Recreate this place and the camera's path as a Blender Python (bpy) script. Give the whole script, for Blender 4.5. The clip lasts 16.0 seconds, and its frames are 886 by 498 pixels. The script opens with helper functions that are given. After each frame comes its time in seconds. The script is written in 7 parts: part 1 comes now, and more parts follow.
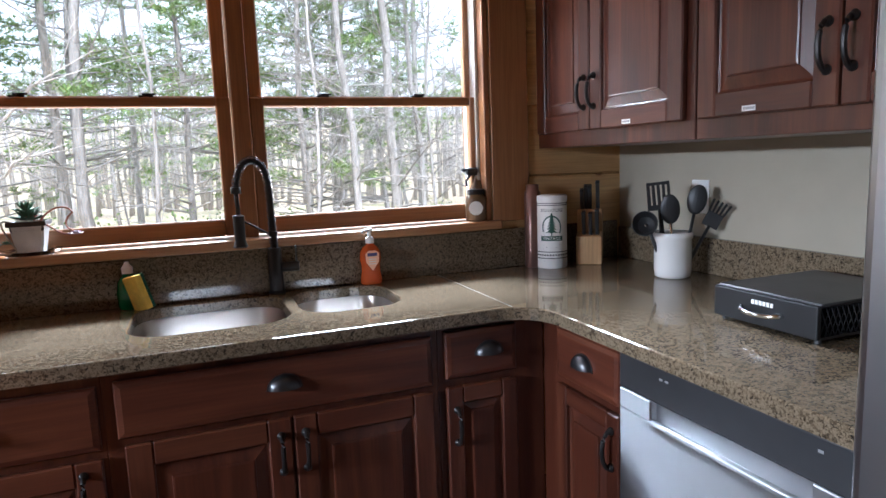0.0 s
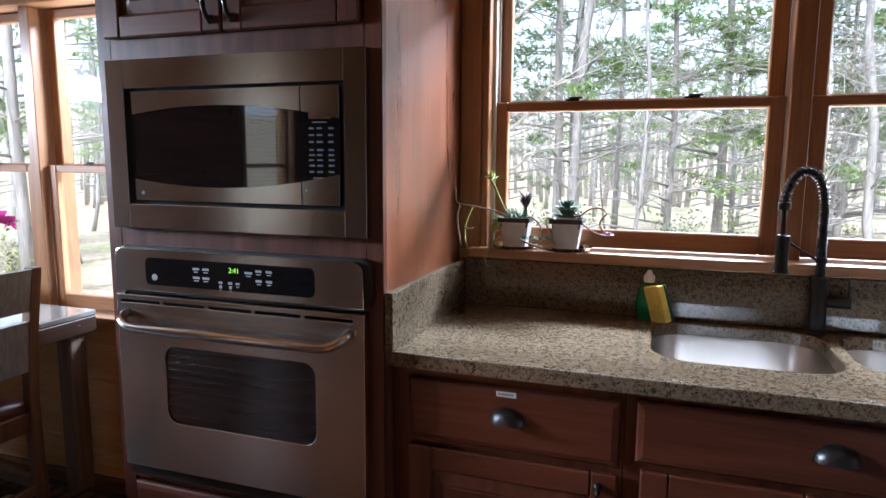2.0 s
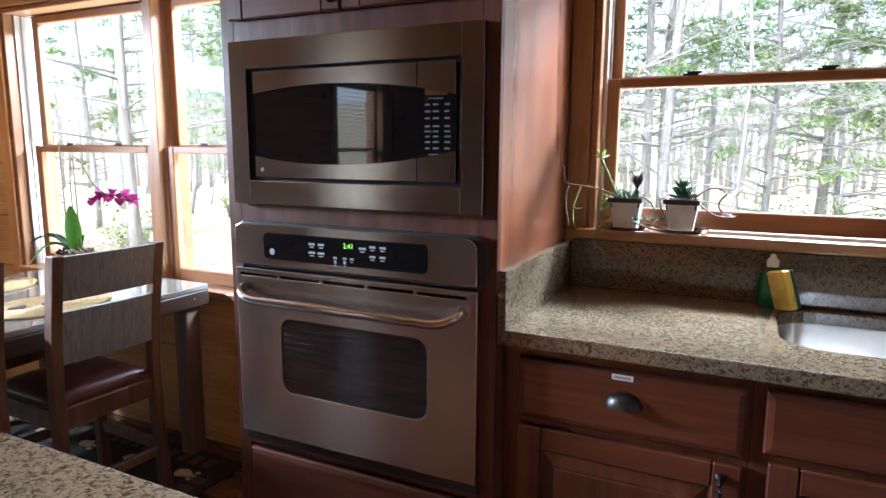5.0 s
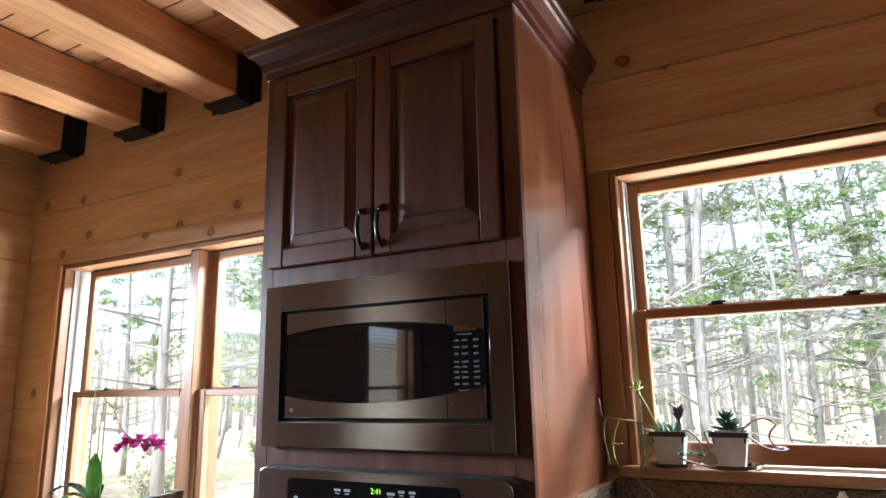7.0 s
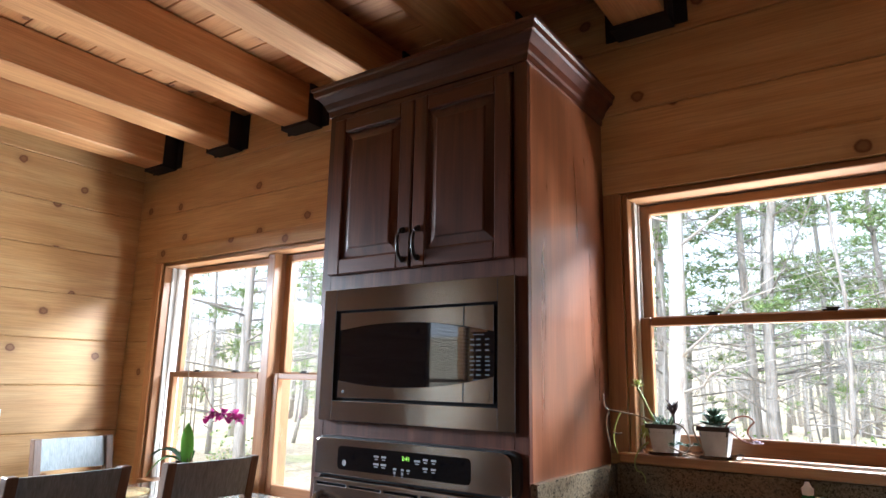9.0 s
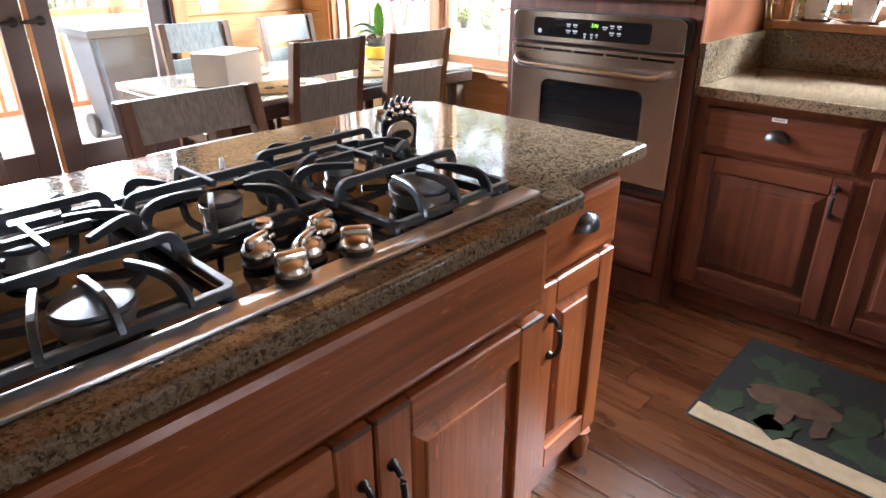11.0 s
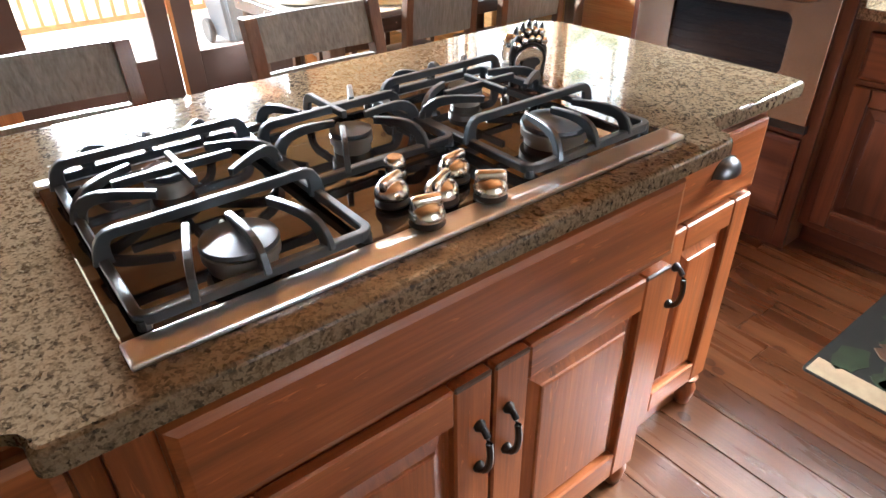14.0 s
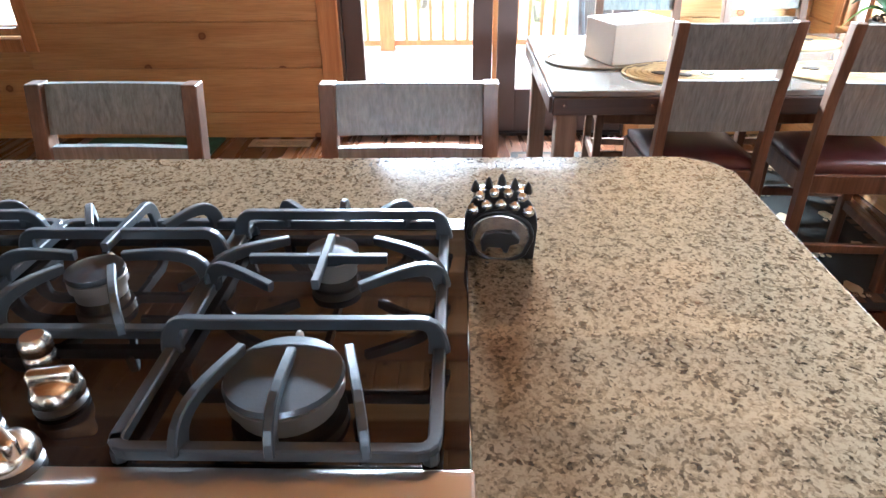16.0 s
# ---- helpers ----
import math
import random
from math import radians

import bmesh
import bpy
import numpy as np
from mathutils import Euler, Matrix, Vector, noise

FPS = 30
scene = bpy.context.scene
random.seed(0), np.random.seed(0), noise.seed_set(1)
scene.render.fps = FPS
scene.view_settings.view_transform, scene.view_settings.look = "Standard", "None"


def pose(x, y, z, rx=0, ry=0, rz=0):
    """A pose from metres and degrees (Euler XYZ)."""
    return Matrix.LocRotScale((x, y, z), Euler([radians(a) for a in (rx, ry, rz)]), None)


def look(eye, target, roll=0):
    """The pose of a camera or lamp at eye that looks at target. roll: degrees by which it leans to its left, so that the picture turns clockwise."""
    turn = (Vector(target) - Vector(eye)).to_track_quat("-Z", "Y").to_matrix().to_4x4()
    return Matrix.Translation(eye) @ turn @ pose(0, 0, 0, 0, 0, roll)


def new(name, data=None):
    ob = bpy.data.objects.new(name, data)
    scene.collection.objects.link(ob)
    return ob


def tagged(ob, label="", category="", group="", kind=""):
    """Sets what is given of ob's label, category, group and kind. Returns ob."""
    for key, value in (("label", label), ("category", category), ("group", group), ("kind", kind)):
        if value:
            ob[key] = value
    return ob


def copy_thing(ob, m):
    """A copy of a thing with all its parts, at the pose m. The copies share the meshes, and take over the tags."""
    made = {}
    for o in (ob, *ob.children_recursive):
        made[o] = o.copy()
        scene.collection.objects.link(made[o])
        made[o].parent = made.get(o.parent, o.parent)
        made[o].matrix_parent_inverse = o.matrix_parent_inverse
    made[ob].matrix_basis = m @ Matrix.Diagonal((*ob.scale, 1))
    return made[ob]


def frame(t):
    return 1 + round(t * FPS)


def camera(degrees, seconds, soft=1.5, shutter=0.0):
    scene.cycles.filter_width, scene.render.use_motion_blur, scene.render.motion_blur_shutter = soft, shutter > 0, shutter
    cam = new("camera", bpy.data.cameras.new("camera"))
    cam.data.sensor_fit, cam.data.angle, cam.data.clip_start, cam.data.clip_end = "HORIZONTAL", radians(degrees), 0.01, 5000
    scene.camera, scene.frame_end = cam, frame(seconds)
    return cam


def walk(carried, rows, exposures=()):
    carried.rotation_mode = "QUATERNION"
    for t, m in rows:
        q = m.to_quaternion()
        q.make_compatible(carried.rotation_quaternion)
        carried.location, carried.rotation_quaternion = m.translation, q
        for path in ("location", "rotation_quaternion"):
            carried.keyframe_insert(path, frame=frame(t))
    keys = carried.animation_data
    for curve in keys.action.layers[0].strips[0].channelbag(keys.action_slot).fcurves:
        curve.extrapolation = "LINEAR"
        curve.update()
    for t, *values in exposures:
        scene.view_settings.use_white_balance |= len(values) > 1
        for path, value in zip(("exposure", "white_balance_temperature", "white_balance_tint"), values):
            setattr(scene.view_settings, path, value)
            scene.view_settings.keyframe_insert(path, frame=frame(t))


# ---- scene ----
cam = camera(69.6, 16.0)
PATH = [
    (0, (0.29, 0.295, 1.316), (1.006, 2.141, 1.039), -2.1),
    (0.5, (0.247, 0.36, 1.315), (0.835, 2.252, 1.038), -2.1),
    (1, (0.198, 0.426, 1.352), (0.38, 2.399, 1.078), -1.5),
    (1.1, (0.208, 0.429, 1.352), (0.283, 2.409, 1.079), -1.5),
    (1.5, (0.196, 0.468, 1.348), (-0.158, 2.419, 1.084), -0.4),
    (2, (0.1, 0.49, 1.351), (-0.534, 2.368, 1.083), 0.4),
    (2.5, (0.021, 0.498, 1.347), (-0.694, 2.346, 1.078), 0.4),
    (3, (-0.01, 0.486, 1.345), (-0.74, 2.329, 1.079), 0.2),
    (3.5, (-0.003, 0.47, 1.342), (-0.752, 2.306, 1.08), 0.0),
    (5.8, (0.018, 0.468, 1.323), (-0.913, 2.209, 1.005), -1.0),
    (6, (0.015, 0.465, 1.327), (-0.926, 2.218, 1.13), -1.0),
    (6.1, (0.018, 0.464, 1.339), (-0.926, 2.221, 1.19), -0.9),
    (6.5, (0.011, 0.469, 1.33), (-0.932, 2.228, 1.454), -1.3),
    (7, (0.018, 0.472, 1.326), (-0.909, 2.195, 1.743), -1.2),
    (7.5, (0.03, 0.476, 1.326), (-0.874, 2.157, 1.924), -1.4),
    (8, (0.118, 0.455, 1.318), (-0.802, 2.124, 1.926), -1.6),
    (8.2, (0.174, 0.43, 1.311), (-0.771, 2.086, 1.918), -1.6),
    (10.3, (0.403, -0.238, 1.307), (-0.898, 1.248, 0.994), 0.4),
    (10.5, (0.411, -0.313, 1.299), (-0.847, 1.179, 0.861), -0.3),
    (11, (0.416, -0.427, 1.318), (-0.83, 0.896, 0.483), -0.2),
    (11.5, (0.511, -0.483, 1.321), (-0.776, 0.633, 0.272), -0.8),
    (12, (0.543, -0.479, 1.308), (-0.862, 0.465, 0.243), -1.1),
    (12.5, (0.546, -0.484, 1.304), (-0.92, 0.368, 0.244), -0.9),
    (13, (0.526, -0.507, 1.325), (-0.925, 0.370, 0.265), -0.8),
    (13.5, (0.458, -0.524, 1.362), (-0.964, 0.398, 0.301), -0.7),
    (14, (0.338, -0.437, 1.346), (-1.004, 0.589, 0.275), -1.1),
    (14.5, (0.277, -0.257, 1.329), (-1.036, 0.807, 0.259), -1.5),
    (15, (0.296, 0.056, 1.337), (-1.114, 1.038, 0.315), 1),
    (15.5, (0.231, 0.303, 1.313), (-1.466, 0.718, 0.34), -3.3),
    (16, (0.124, 0.493, 1.357), (-1.617, 0.441, 0.374), -0.8),
]
walk(cam, [(t, look(eye, target, roll)) for t, eye, target, roll in PATH],
     [(0, 1.1, 5100, 9), (3.6, 1.25, 5000, 7), (6, 1.75, 5000, 5), (6.5, 1.45, 5100, 5), (8, 1.35, 5400, 8), (10.3, 1.2, 5000, 4), (11, 2.45, 5500, 8), (12.5, 3.05, 5950, 7), (14, 3.05, 5700, 5), (15, 3.0, 5400, 5), (16, 3.0, 5050, 3)])


# ---- light ----
world = bpy.data.worlds.new("sky")
scene.world = world
world.use_nodes = True
wn = world.node_tree.nodes
sky = wn.new("ShaderNodeTexSky")
sky.sky_type, sky.sun_disc = "NISHITA", False
sky.sun_elevation, sky.sun_rotation = radians(50), radians(186)
sky.air_density, sky.dust_density, sky.ozone_density = 0.6, 10.0, 0.0
veil = wn.new("ShaderNodeMix")     # thin bright cloud over the whole sky
veil.data_type = "RGBA"
veil.inputs[0].default_value, veil.inputs[7].default_value = 0.6, (11.5, 11.6, 11.7, 1)
world.node_tree.links.new(sky.outputs[0], veil.inputs[6])
world.node_tree.links.new(veil.outputs[2], wn["Background"].inputs[0])
wn["Background"].inputs[1].default_value = 0.15


def lamp(name, kind, m, energy, color=(1, 1, 1), **k):
    data = bpy.data.lights.new(name, kind)
    data.energy, data.color = energy, color
    if kind == "AREA":
        data.shape, data.size, data.size_y = "RECTANGLE", k["w"], k["h"]
    if kind == "SUN":
        data.angle = radians(k["angle"])
    ob = new(name, data)
    ob.matrix_world = m
    return ob


lamp("sun", "SUN", look((0, 0, 20), (1.46, 13.9, 3.4)), 3.0, (1, 0.95, 0.87), angle=0.6)
# area lamps outside the openings, added to fill out the sky's light indoors
lamp("kitchen_window_skylight", "AREA", look((0.95, 4.6, 3.25), (0.1, -0.2, 0.6)), 400, (1, 0.98, 0.95), w=2.0, h=0.6)
lamp("dining_window_skylight", "AREA", look((-2.5, 4.6, 3.25), (-2.3, 0.2, 0.6)), 25, (1, 0.98, 0.95), w=2.0, h=0.6)
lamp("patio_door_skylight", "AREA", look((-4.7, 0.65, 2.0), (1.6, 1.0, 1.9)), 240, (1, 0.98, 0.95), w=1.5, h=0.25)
# lamps added low outside the windows, in place of bounce from sunlit ground
lamp("kitchen_window_groundlight", "AREA", look((0.45, 3.5, 0.5), (0.2, 0.2, 2.9)), 80, (1, 0.95, 0.86), w=2.0, h=0.5)
lamp("dining_window_groundlight", "AREA", look((-2.5, 3.5, 0.0), (-1.9, -0.2, 2.9)), 85, (1, 0.95, 0.86), w=2.0, h=0.5)
lamp("den_window_skylight", "AREA", look((-4.2, -2.55, 2.45), (-1.5, -2.0, 0.5)), 15, (1, 0.98, 0.95), w=0.9, h=0.5)


# ---- materials ----
def material(name):
    m = bpy.data.materials.new(name)
    m.use_nodes = True
    t = m.node_tree
    return m, t.nodes, t.links, t.nodes["Principled BSDF"]


def coords(n, l, scale=(1, 1, 1), rot=(0, 0, 0), vary=0.0):
    """Object coordinates, scaled; vary shifts them by the object's random number."""
    tc, mp = n.new("ShaderNodeTexCoord"), n.new("ShaderNodeMapping")
    mp.inputs["Scale"].default_value = scale
    mp.inputs["Rotation"].default_value = [radians(a) for a in rot]
    l.new(tc.outputs["Object"], mp.inputs[0])
    if vary:
        oi, mul, add = n.new("ShaderNodeObjectInfo"), n.new("ShaderNodeMath"), n.new("ShaderNodeVectorMath")
        mul.operation, mul.inputs[1].default_value = "MULTIPLY", vary
        l.new(oi.outputs["Random"], mul.inputs[0])
        l.new(tc.outputs["Object"], add.inputs[0])
        l.new(mul.outputs[0], add.inputs[1])
        l.new(add.outputs[0], mp.inputs[0])
    return mp.outputs[0]


def noise_tex(n, l, vec, scale, detail=4, rough=0.55, distort=0.0):
    t = n.new("ShaderNodeTexNoise")
    t.inputs["Scale"].default_value, t.inputs["Detail"].default_value = scale, detail
    t.inputs["Roughness"].default_value, t.inputs["Distortion"].default_value = rough, distort
    l.new(vec, t.inputs["Vector"])
    return t


def ramp(n, l, fac, stops):
    r = n.new("ShaderNodeValToRGB")
    e = r.color_ramp.elements
    while len(e) < len(stops):
        e.new(0.5)
    for i, (p, c) in enumerate(stops):
        e[i].position, e[i].color = p, (*c, 1)
    l.new(fac, r.inputs[0])
    return r.outputs[0]


def mixed(n, l, a, b, fac, mode="MIX"):
    m = n.new("ShaderNodeMix")
    m.data_type, m.blend_type = "RGBA", mode
    for sock, v in ((m.inputs[0], fac), (m.inputs[6], a), (m.inputs[7], b)):
        if isinstance(v, (int, float)):
            sock.default_value = v
        elif isinstance(v, tuple):
            sock.default_value = (*v, 1)
        else:
            l.new(v, sock)
    return m.outputs[2]


def bump(n, l, p, height, strength=0.2, dist=0.01):
    b = n.new("ShaderNodeBump")
    b.inputs["Strength"].default_value, b.inputs["Distance"].default_value = strength, dist
    l.new(height, b.inputs["Height"])
    l.new(b.outputs[0], p.inputs["Normal"])


def plain(name, color, rough=0.5, metal=0.0, grain=0.12, scale=18.0, relief=0.05, coat=0.0, spec=0.5):
    """A painted, moulded or cast surface with faint mottling and relief."""
    m, n, l, p = material(name)
    v = coords(n, l, vary=3.0)
    big, fine = noise_tex(n, l, v, scale * 0.3), noise_tex(n, l, v, scale * 6)
    dark = tuple(c * (1 - grain) for c in color)
    light = tuple(min(1, c * (1 + grain)) for c in color)
    l.new(ramp(n, l, big.outputs[0], [(0.3, dark), (0.7, light)]), p.inputs["Base Color"])
    r = n.new("ShaderNodeMapRange")
    r.inputs[3].default_value, r.inputs[4].default_value = max(rough * 0.6, rough - 0.08), min(rough * 1.4, rough + 0.08)
    l.new(big.outputs[0], r.inputs[0])
    l.new(r.outputs[0], p.inputs["Roughness"])
    p.inputs["Metallic"].default_value = metal
    p.inputs["Coat Weight"].default_value = coat
    p.inputs["Specular IOR Level"].default_value = spec
    if relief:
        bump(n, l, p, fine.outputs[0], relief, 0.002)
    return m


def wood(name, dark, mid, light, axis="x", rough=0.4, coat=0.0, knots=0.0, grain=1.0, vary=7.0, relief=0.12, spread=0.25, face=None, flecks=0):
    """Wood whose grain runs along one axis, with long streaks, fine pores, tone that differs from board to board, and knots."""
    m, n, l, p = material(name)
    s = {"x": (0.7, 9, 9), "y": (9, 0.7, 9), "z": (9, 9, 0.7)}[axis]
    f = {"x": (5, 160, 160), "y": (160, 5, 160), "z": (160, 160, 5)}[axis]
    broad = noise_tex(n, l, coords(n, l, s, vary=vary), 1.3 * grain, 5, 0.55, 1.1)
    fine = noise_tex(n, l, coords(n, l, f, vary=vary), 1.0, 3, 0.6)
    col = ramp(n, l, broad.outputs[0], [(0.28, dark), (0.5, mid), (0.74, light)])
    col = mixed(n, l, col, ramp(n, l, fine.outputs[0], [(0.35, (0.62, 0.58, 0.55)), (0.6, (1, 1, 1))]), 0.5, "MULTIPLY")
    if flecks:
        # pale open-grain flecks, where the stain took less
        g = {"x": (9, 70, 70), "y": (70, 9, 70), "z": (70, 70, 9)}[axis]
        fl = noise_tex(n, l, coords(n, l, g, vary=vary), 1.0, 2, 0.5, 1.6)
        col = mixed(n, l, col, tuple(min(1, c * 1.5) for c in light), ramp(n, l, fl.outputs[0], [(0.66, (0, 0, 0)), (0.74, (0.7, 0.7, 0.7))]))
    oi = n.new("ShaderNodeObjectInfo")
    col = mixed(n, l, col, ramp(n, l, oi.outputs["Random"], [(0, (1 - spread,) * 3), (1, (1, 1, 1))]), 1.0, "MULTIPLY")
    if knots:
        vo = n.new("ShaderNodeTexVoronoi")
        vo.inputs["Scale"].default_value = 1.0
        k = {"x": (2.6, 0.02, 2.9), "y": (0.02, 2.6, 2.9), "z": (2.8, 0.02, 1.9)}[axis] if not face else face
        at = coords(n, l, tuple(a * knots * 1.7 for a in k), vary=vary)
        if min(k) < 0.1:
            # knots lie on the board's face: take the two axes of that face
            vo.voronoi_dimensions = "2D"
            sx, cx = n.new("ShaderNodeSeparateXYZ"), n.new("ShaderNodeCombineXYZ")
            l.new(at, sx.inputs[0])
            for i, j in enumerate([j for j in range(3) if k[j] > 0.1]):
                l.new(sx.outputs[j], cx.inputs[i])
            at = cx.outputs[0]
        l.new(at, vo.inputs["Vector"])
        wob = noise_tex(n, l, coords(n, l, (1, 1, 1), vary=vary), 30, 2)
        ad = n.new("ShaderNodeMath")
        ad.operation, ad.use_clamp = "MULTIPLY_ADD", False
        ad.inputs[1].default_value = 0.05
        l.new(wob.outputs[0], ad.inputs[0])
        l.new(vo.outputs["Distance"], ad.inputs[2])
        mask = ramp(n, l, ad.outputs[0], [(0.055, (0.75, 0.75, 0.75)), (0.08, (1, 1, 1)), (0.1, (0.2, 0.2, 0.2)), (0.18, (0, 0, 0))])
        gate = n.new("ShaderNodeSeparateColor")
        l.new(vo.outputs["Color"], gate.inputs[0])
        mask = mixed(n, l, mask, ramp(n, l, gate.outputs[0], [(0.38, (0, 0, 0)), (0.4, (1, 1, 1))]), 1.0, "MULTIPLY")
        col = mixed(n, l, col, (mid[0] * 0.24, mid[1] * 0.14, mid[2] * 0.12), mask)
    l.new(col, p.inputs["Base Color"])
    r = n.new("ShaderNodeMapRange")
    r.inputs[3].default_value, r.inputs[4].default_value = max(0.05, rough - 0.1), min(1, rough + 0.12)
    l.new(broad.outputs[0], r.inputs[0])
    l.new(r.outputs[0], p.inputs["Roughness"])
    p.inputs["Coat Weight"].default_value, p.inputs["Coat Roughness"].default_value = coat, 0.26
    bump(n, l, p, fine.outputs[0], relief, 0.003)
    return m


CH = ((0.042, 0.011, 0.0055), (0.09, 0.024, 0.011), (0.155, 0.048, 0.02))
cherry_x = wood("cherry_grain_along_x", *CH, "x", 0.36, 0.35)
cherry_y = wood("cherry_grain_along_y", *CH, "y", 0.36, 0.35)
cherry_z = wood("cherry_grain_upright", *CH, "z", 0.36, 0.35)
ISL = ((0.15, 0.04, 0.01), (0.28, 0.078, 0.019), (0.4, 0.125, 0.034))
isl_y = wood("island_wood_along_y", *ISL, "y", 0.36, 0.3, spread=0.12, grain=1.7, flecks=1)
isl_z = wood("island_wood_upright", *ISL, "z", 0.36, 0.3, spread=0.12, grain=1.7, flecks=1)
dark_stain = wood("dark_end_grain", (0.03, 0.014, 0.008), (0.06, 0.03, 0.018), (0.1, 0.055, 0.035), "y", 0.3, 0.3)
# tower carcass: same reddish hue, lighter than the cherry of its fronts
side_z = wood("tower_side_wood", (0.16, 0.05, 0.02), (0.22, 0.075, 0.03), (0.29, 0.105, 0.045), "z", 0.3, 0.6, relief=0.015)
PI = ((0.53, 0.29, 0.1), (0.63, 0.375, 0.15), (0.71, 0.465, 0.21))
pine_x = wood("pine_logs_along_x", *PI, "x", 0.5, 0.1, 0.62, spread=0.14, grain=0.8)
pine_y = wood("pine_logs_along_y", *PI, "y", 0.5, 0.1, 0.62, spread=0.14, grain=0.8)
pine_z = wood("pine_trim_upright", (0.44, 0.19, 0.06), (0.58, 0.28, 0.1), (0.68, 0.37, 0.15), "z", 0.45, 0.15, 0.5, spread=0.1)
sash_z = wood("sash_wood_upright", (0.23, 0.1, 0.036), (0.32, 0.148, 0.054), (0.39, 0.195, 0.076), "z", 0.42, 0.2, spread=0.08)
sash_x = wood("sash_wood_along_x", (0.23, 0.1, 0.036), (0.32, 0.148, 0.054), (0.39, 0.195, 0.076), "x", 0.42, 0.2, spread=0.08)
beam_y = wood("beam_timber", (0.5, 0.23, 0.08), (0.64, 0.33, 0.13), (0.74, 0.44, 0.2), "y", 0.55, 0.0, 0.5, spread=0.1, face=(1.6, 1.6, 1.6))
ceil_x = wood("ceiling_boards", (0.42, 0.18, 0.06), (0.55, 0.26, 0.095), (0.66, 0.36, 0.15), "x", 0.55, 0.0, 0.9, face=(2.6, 2.9, 0.02))
floor_x = wood("oak_floor", (0.06, 0.019, 0.007), (0.11, 0.04, 0.0145), (0.18, 0.075, 0.03), "x", 0.27, 0.35, 0.9, vary=23, spread=0.4, face=(2.2, 2.9, 0.02))
# slats: the sky's blue-grey sheen is put into the base colour
slat_wood = wood("sky_sheen_slat_wood", (0.17, 0.205, 0.212), (0.24, 0.285, 0.294), (0.31, 0.36, 0.37), "z", 0.38, 0.5, grain=6, spread=0.1, relief=0.35)
brown_wood = wood("chair_frame_wood", (0.07, 0.036, 0.02), (0.14, 0.075, 0.042), (0.23, 0.135, 0.08), "z", 0.45, 0.2, spread=0.15, relief=0.25)
table_wood = wood("dark_table_wood", (0.03, 0.018, 0.014), (0.06, 0.036, 0.027), (0.1, 0.06, 0.045), "y", 0.3, 0.4)
table_leg_wood = wood("table_leg_wood", (0.12, 0.085, 0.06), (0.2, 0.15, 0.11), (0.3, 0.23, 0.17), "z", 0.5)
door_brown = plain("brown_door_paint", (0.085, 0.06, 0.055), 0.4, grain=0.08)
knife_wood = wood("knife_block_wood", (0.42, 0.24, 0.1), (0.55, 0.34, 0.16), (0.62, 0.42, 0.22), "z", 0.45)
deck_wood = wood("deck_boards", (0.34, 0.31, 0.29), (0.46, 0.43, 0.41), (0.56, 0.53, 0.5), "x", 0.7)
rail_wood = wood("railing_wood", (0.32, 0.12, 0.05), (0.42, 0.17, 0.07), (0.5, 0.22, 0.1), "z", 0.6)


def granite(name, cols, scale=1.0, rough=0.055):
    """Polished granite: cream and tan crystals between black and grey flecks, with soft clouds of tone."""
    m, n, l, p = material(name)
    v = coords(n, l)
    warp = noise_tex(n, l, v, 60 * scale, 3)
    ad = n.new("ShaderNodeVectorMath")
    ad.operation = "MULTIPLY_ADD"
    ad.inputs[1].default_value = (0.016, 0.016, 0.016)
    l.new(warp.outputs["Color"], ad.inputs[0])
    l.new(v, ad.inputs[2])
    vo = n.new("ShaderNodeTexVoronoi")
    vo.inputs["Scale"].default_value = 230 * scale
    l.new(ad.outputs[0], vo.inputs["Vector"])
    sep = n.new("ShaderNodeSeparateColor")
    l.new(vo.outputs["Color"], sep.inputs[0])
    cloud = noise_tex(n, l, v, 75 * scale, 4, 0.6)
    mx = n.new("ShaderNodeMath")
    mx.operation, mx.inputs[1].default_value = "MULTIPLY_ADD", 0.55
    sub = n.new("ShaderNodeMath")
    sub.operation, sub.inputs[1].default_value = "SUBTRACT", 0.28
    l.new(cloud.outputs[0], sub.inputs[0])
    l.new(sep.outputs[0], mx.inputs[0])
    l.new(sub.outputs[0], mx.inputs[2])
    col = ramp(n, l, mx.outputs[0], [(0.1, cols[0]), (0.24, cols[1]), (0.4, cols[2]), (0.6, cols[3])])
    fleck = noise_tex(n, l, v, 300 * scale, 2)
    col = mixed(n, l, col, ramp(n, l, fleck.outputs[0], [(0.3, (0.45, 0.42, 0.4)), (0.5, (1, 1, 1))]), 0.6, "MULTIPLY")
    l.new(col, p.inputs["Base Color"])
    big = noise_tex(n, l, v, 5, 3)
    r = n.new("ShaderNodeMapRange")
    r.inputs[3].default_value, r.inputs[4].default_value = rough * 0.6, rough * 1.7
    l.new(big.outputs[0], r.inputs[0])
    l.new(r.outputs[0], p.inputs["Roughness"])
    return m


granite_top = granite("polished_brown_granite", ((0.02, 0.0175, 0.015), (0.063, 0.046, 0.028), (0.12, 0.089, 0.054), (0.178, 0.139, 0.091)))


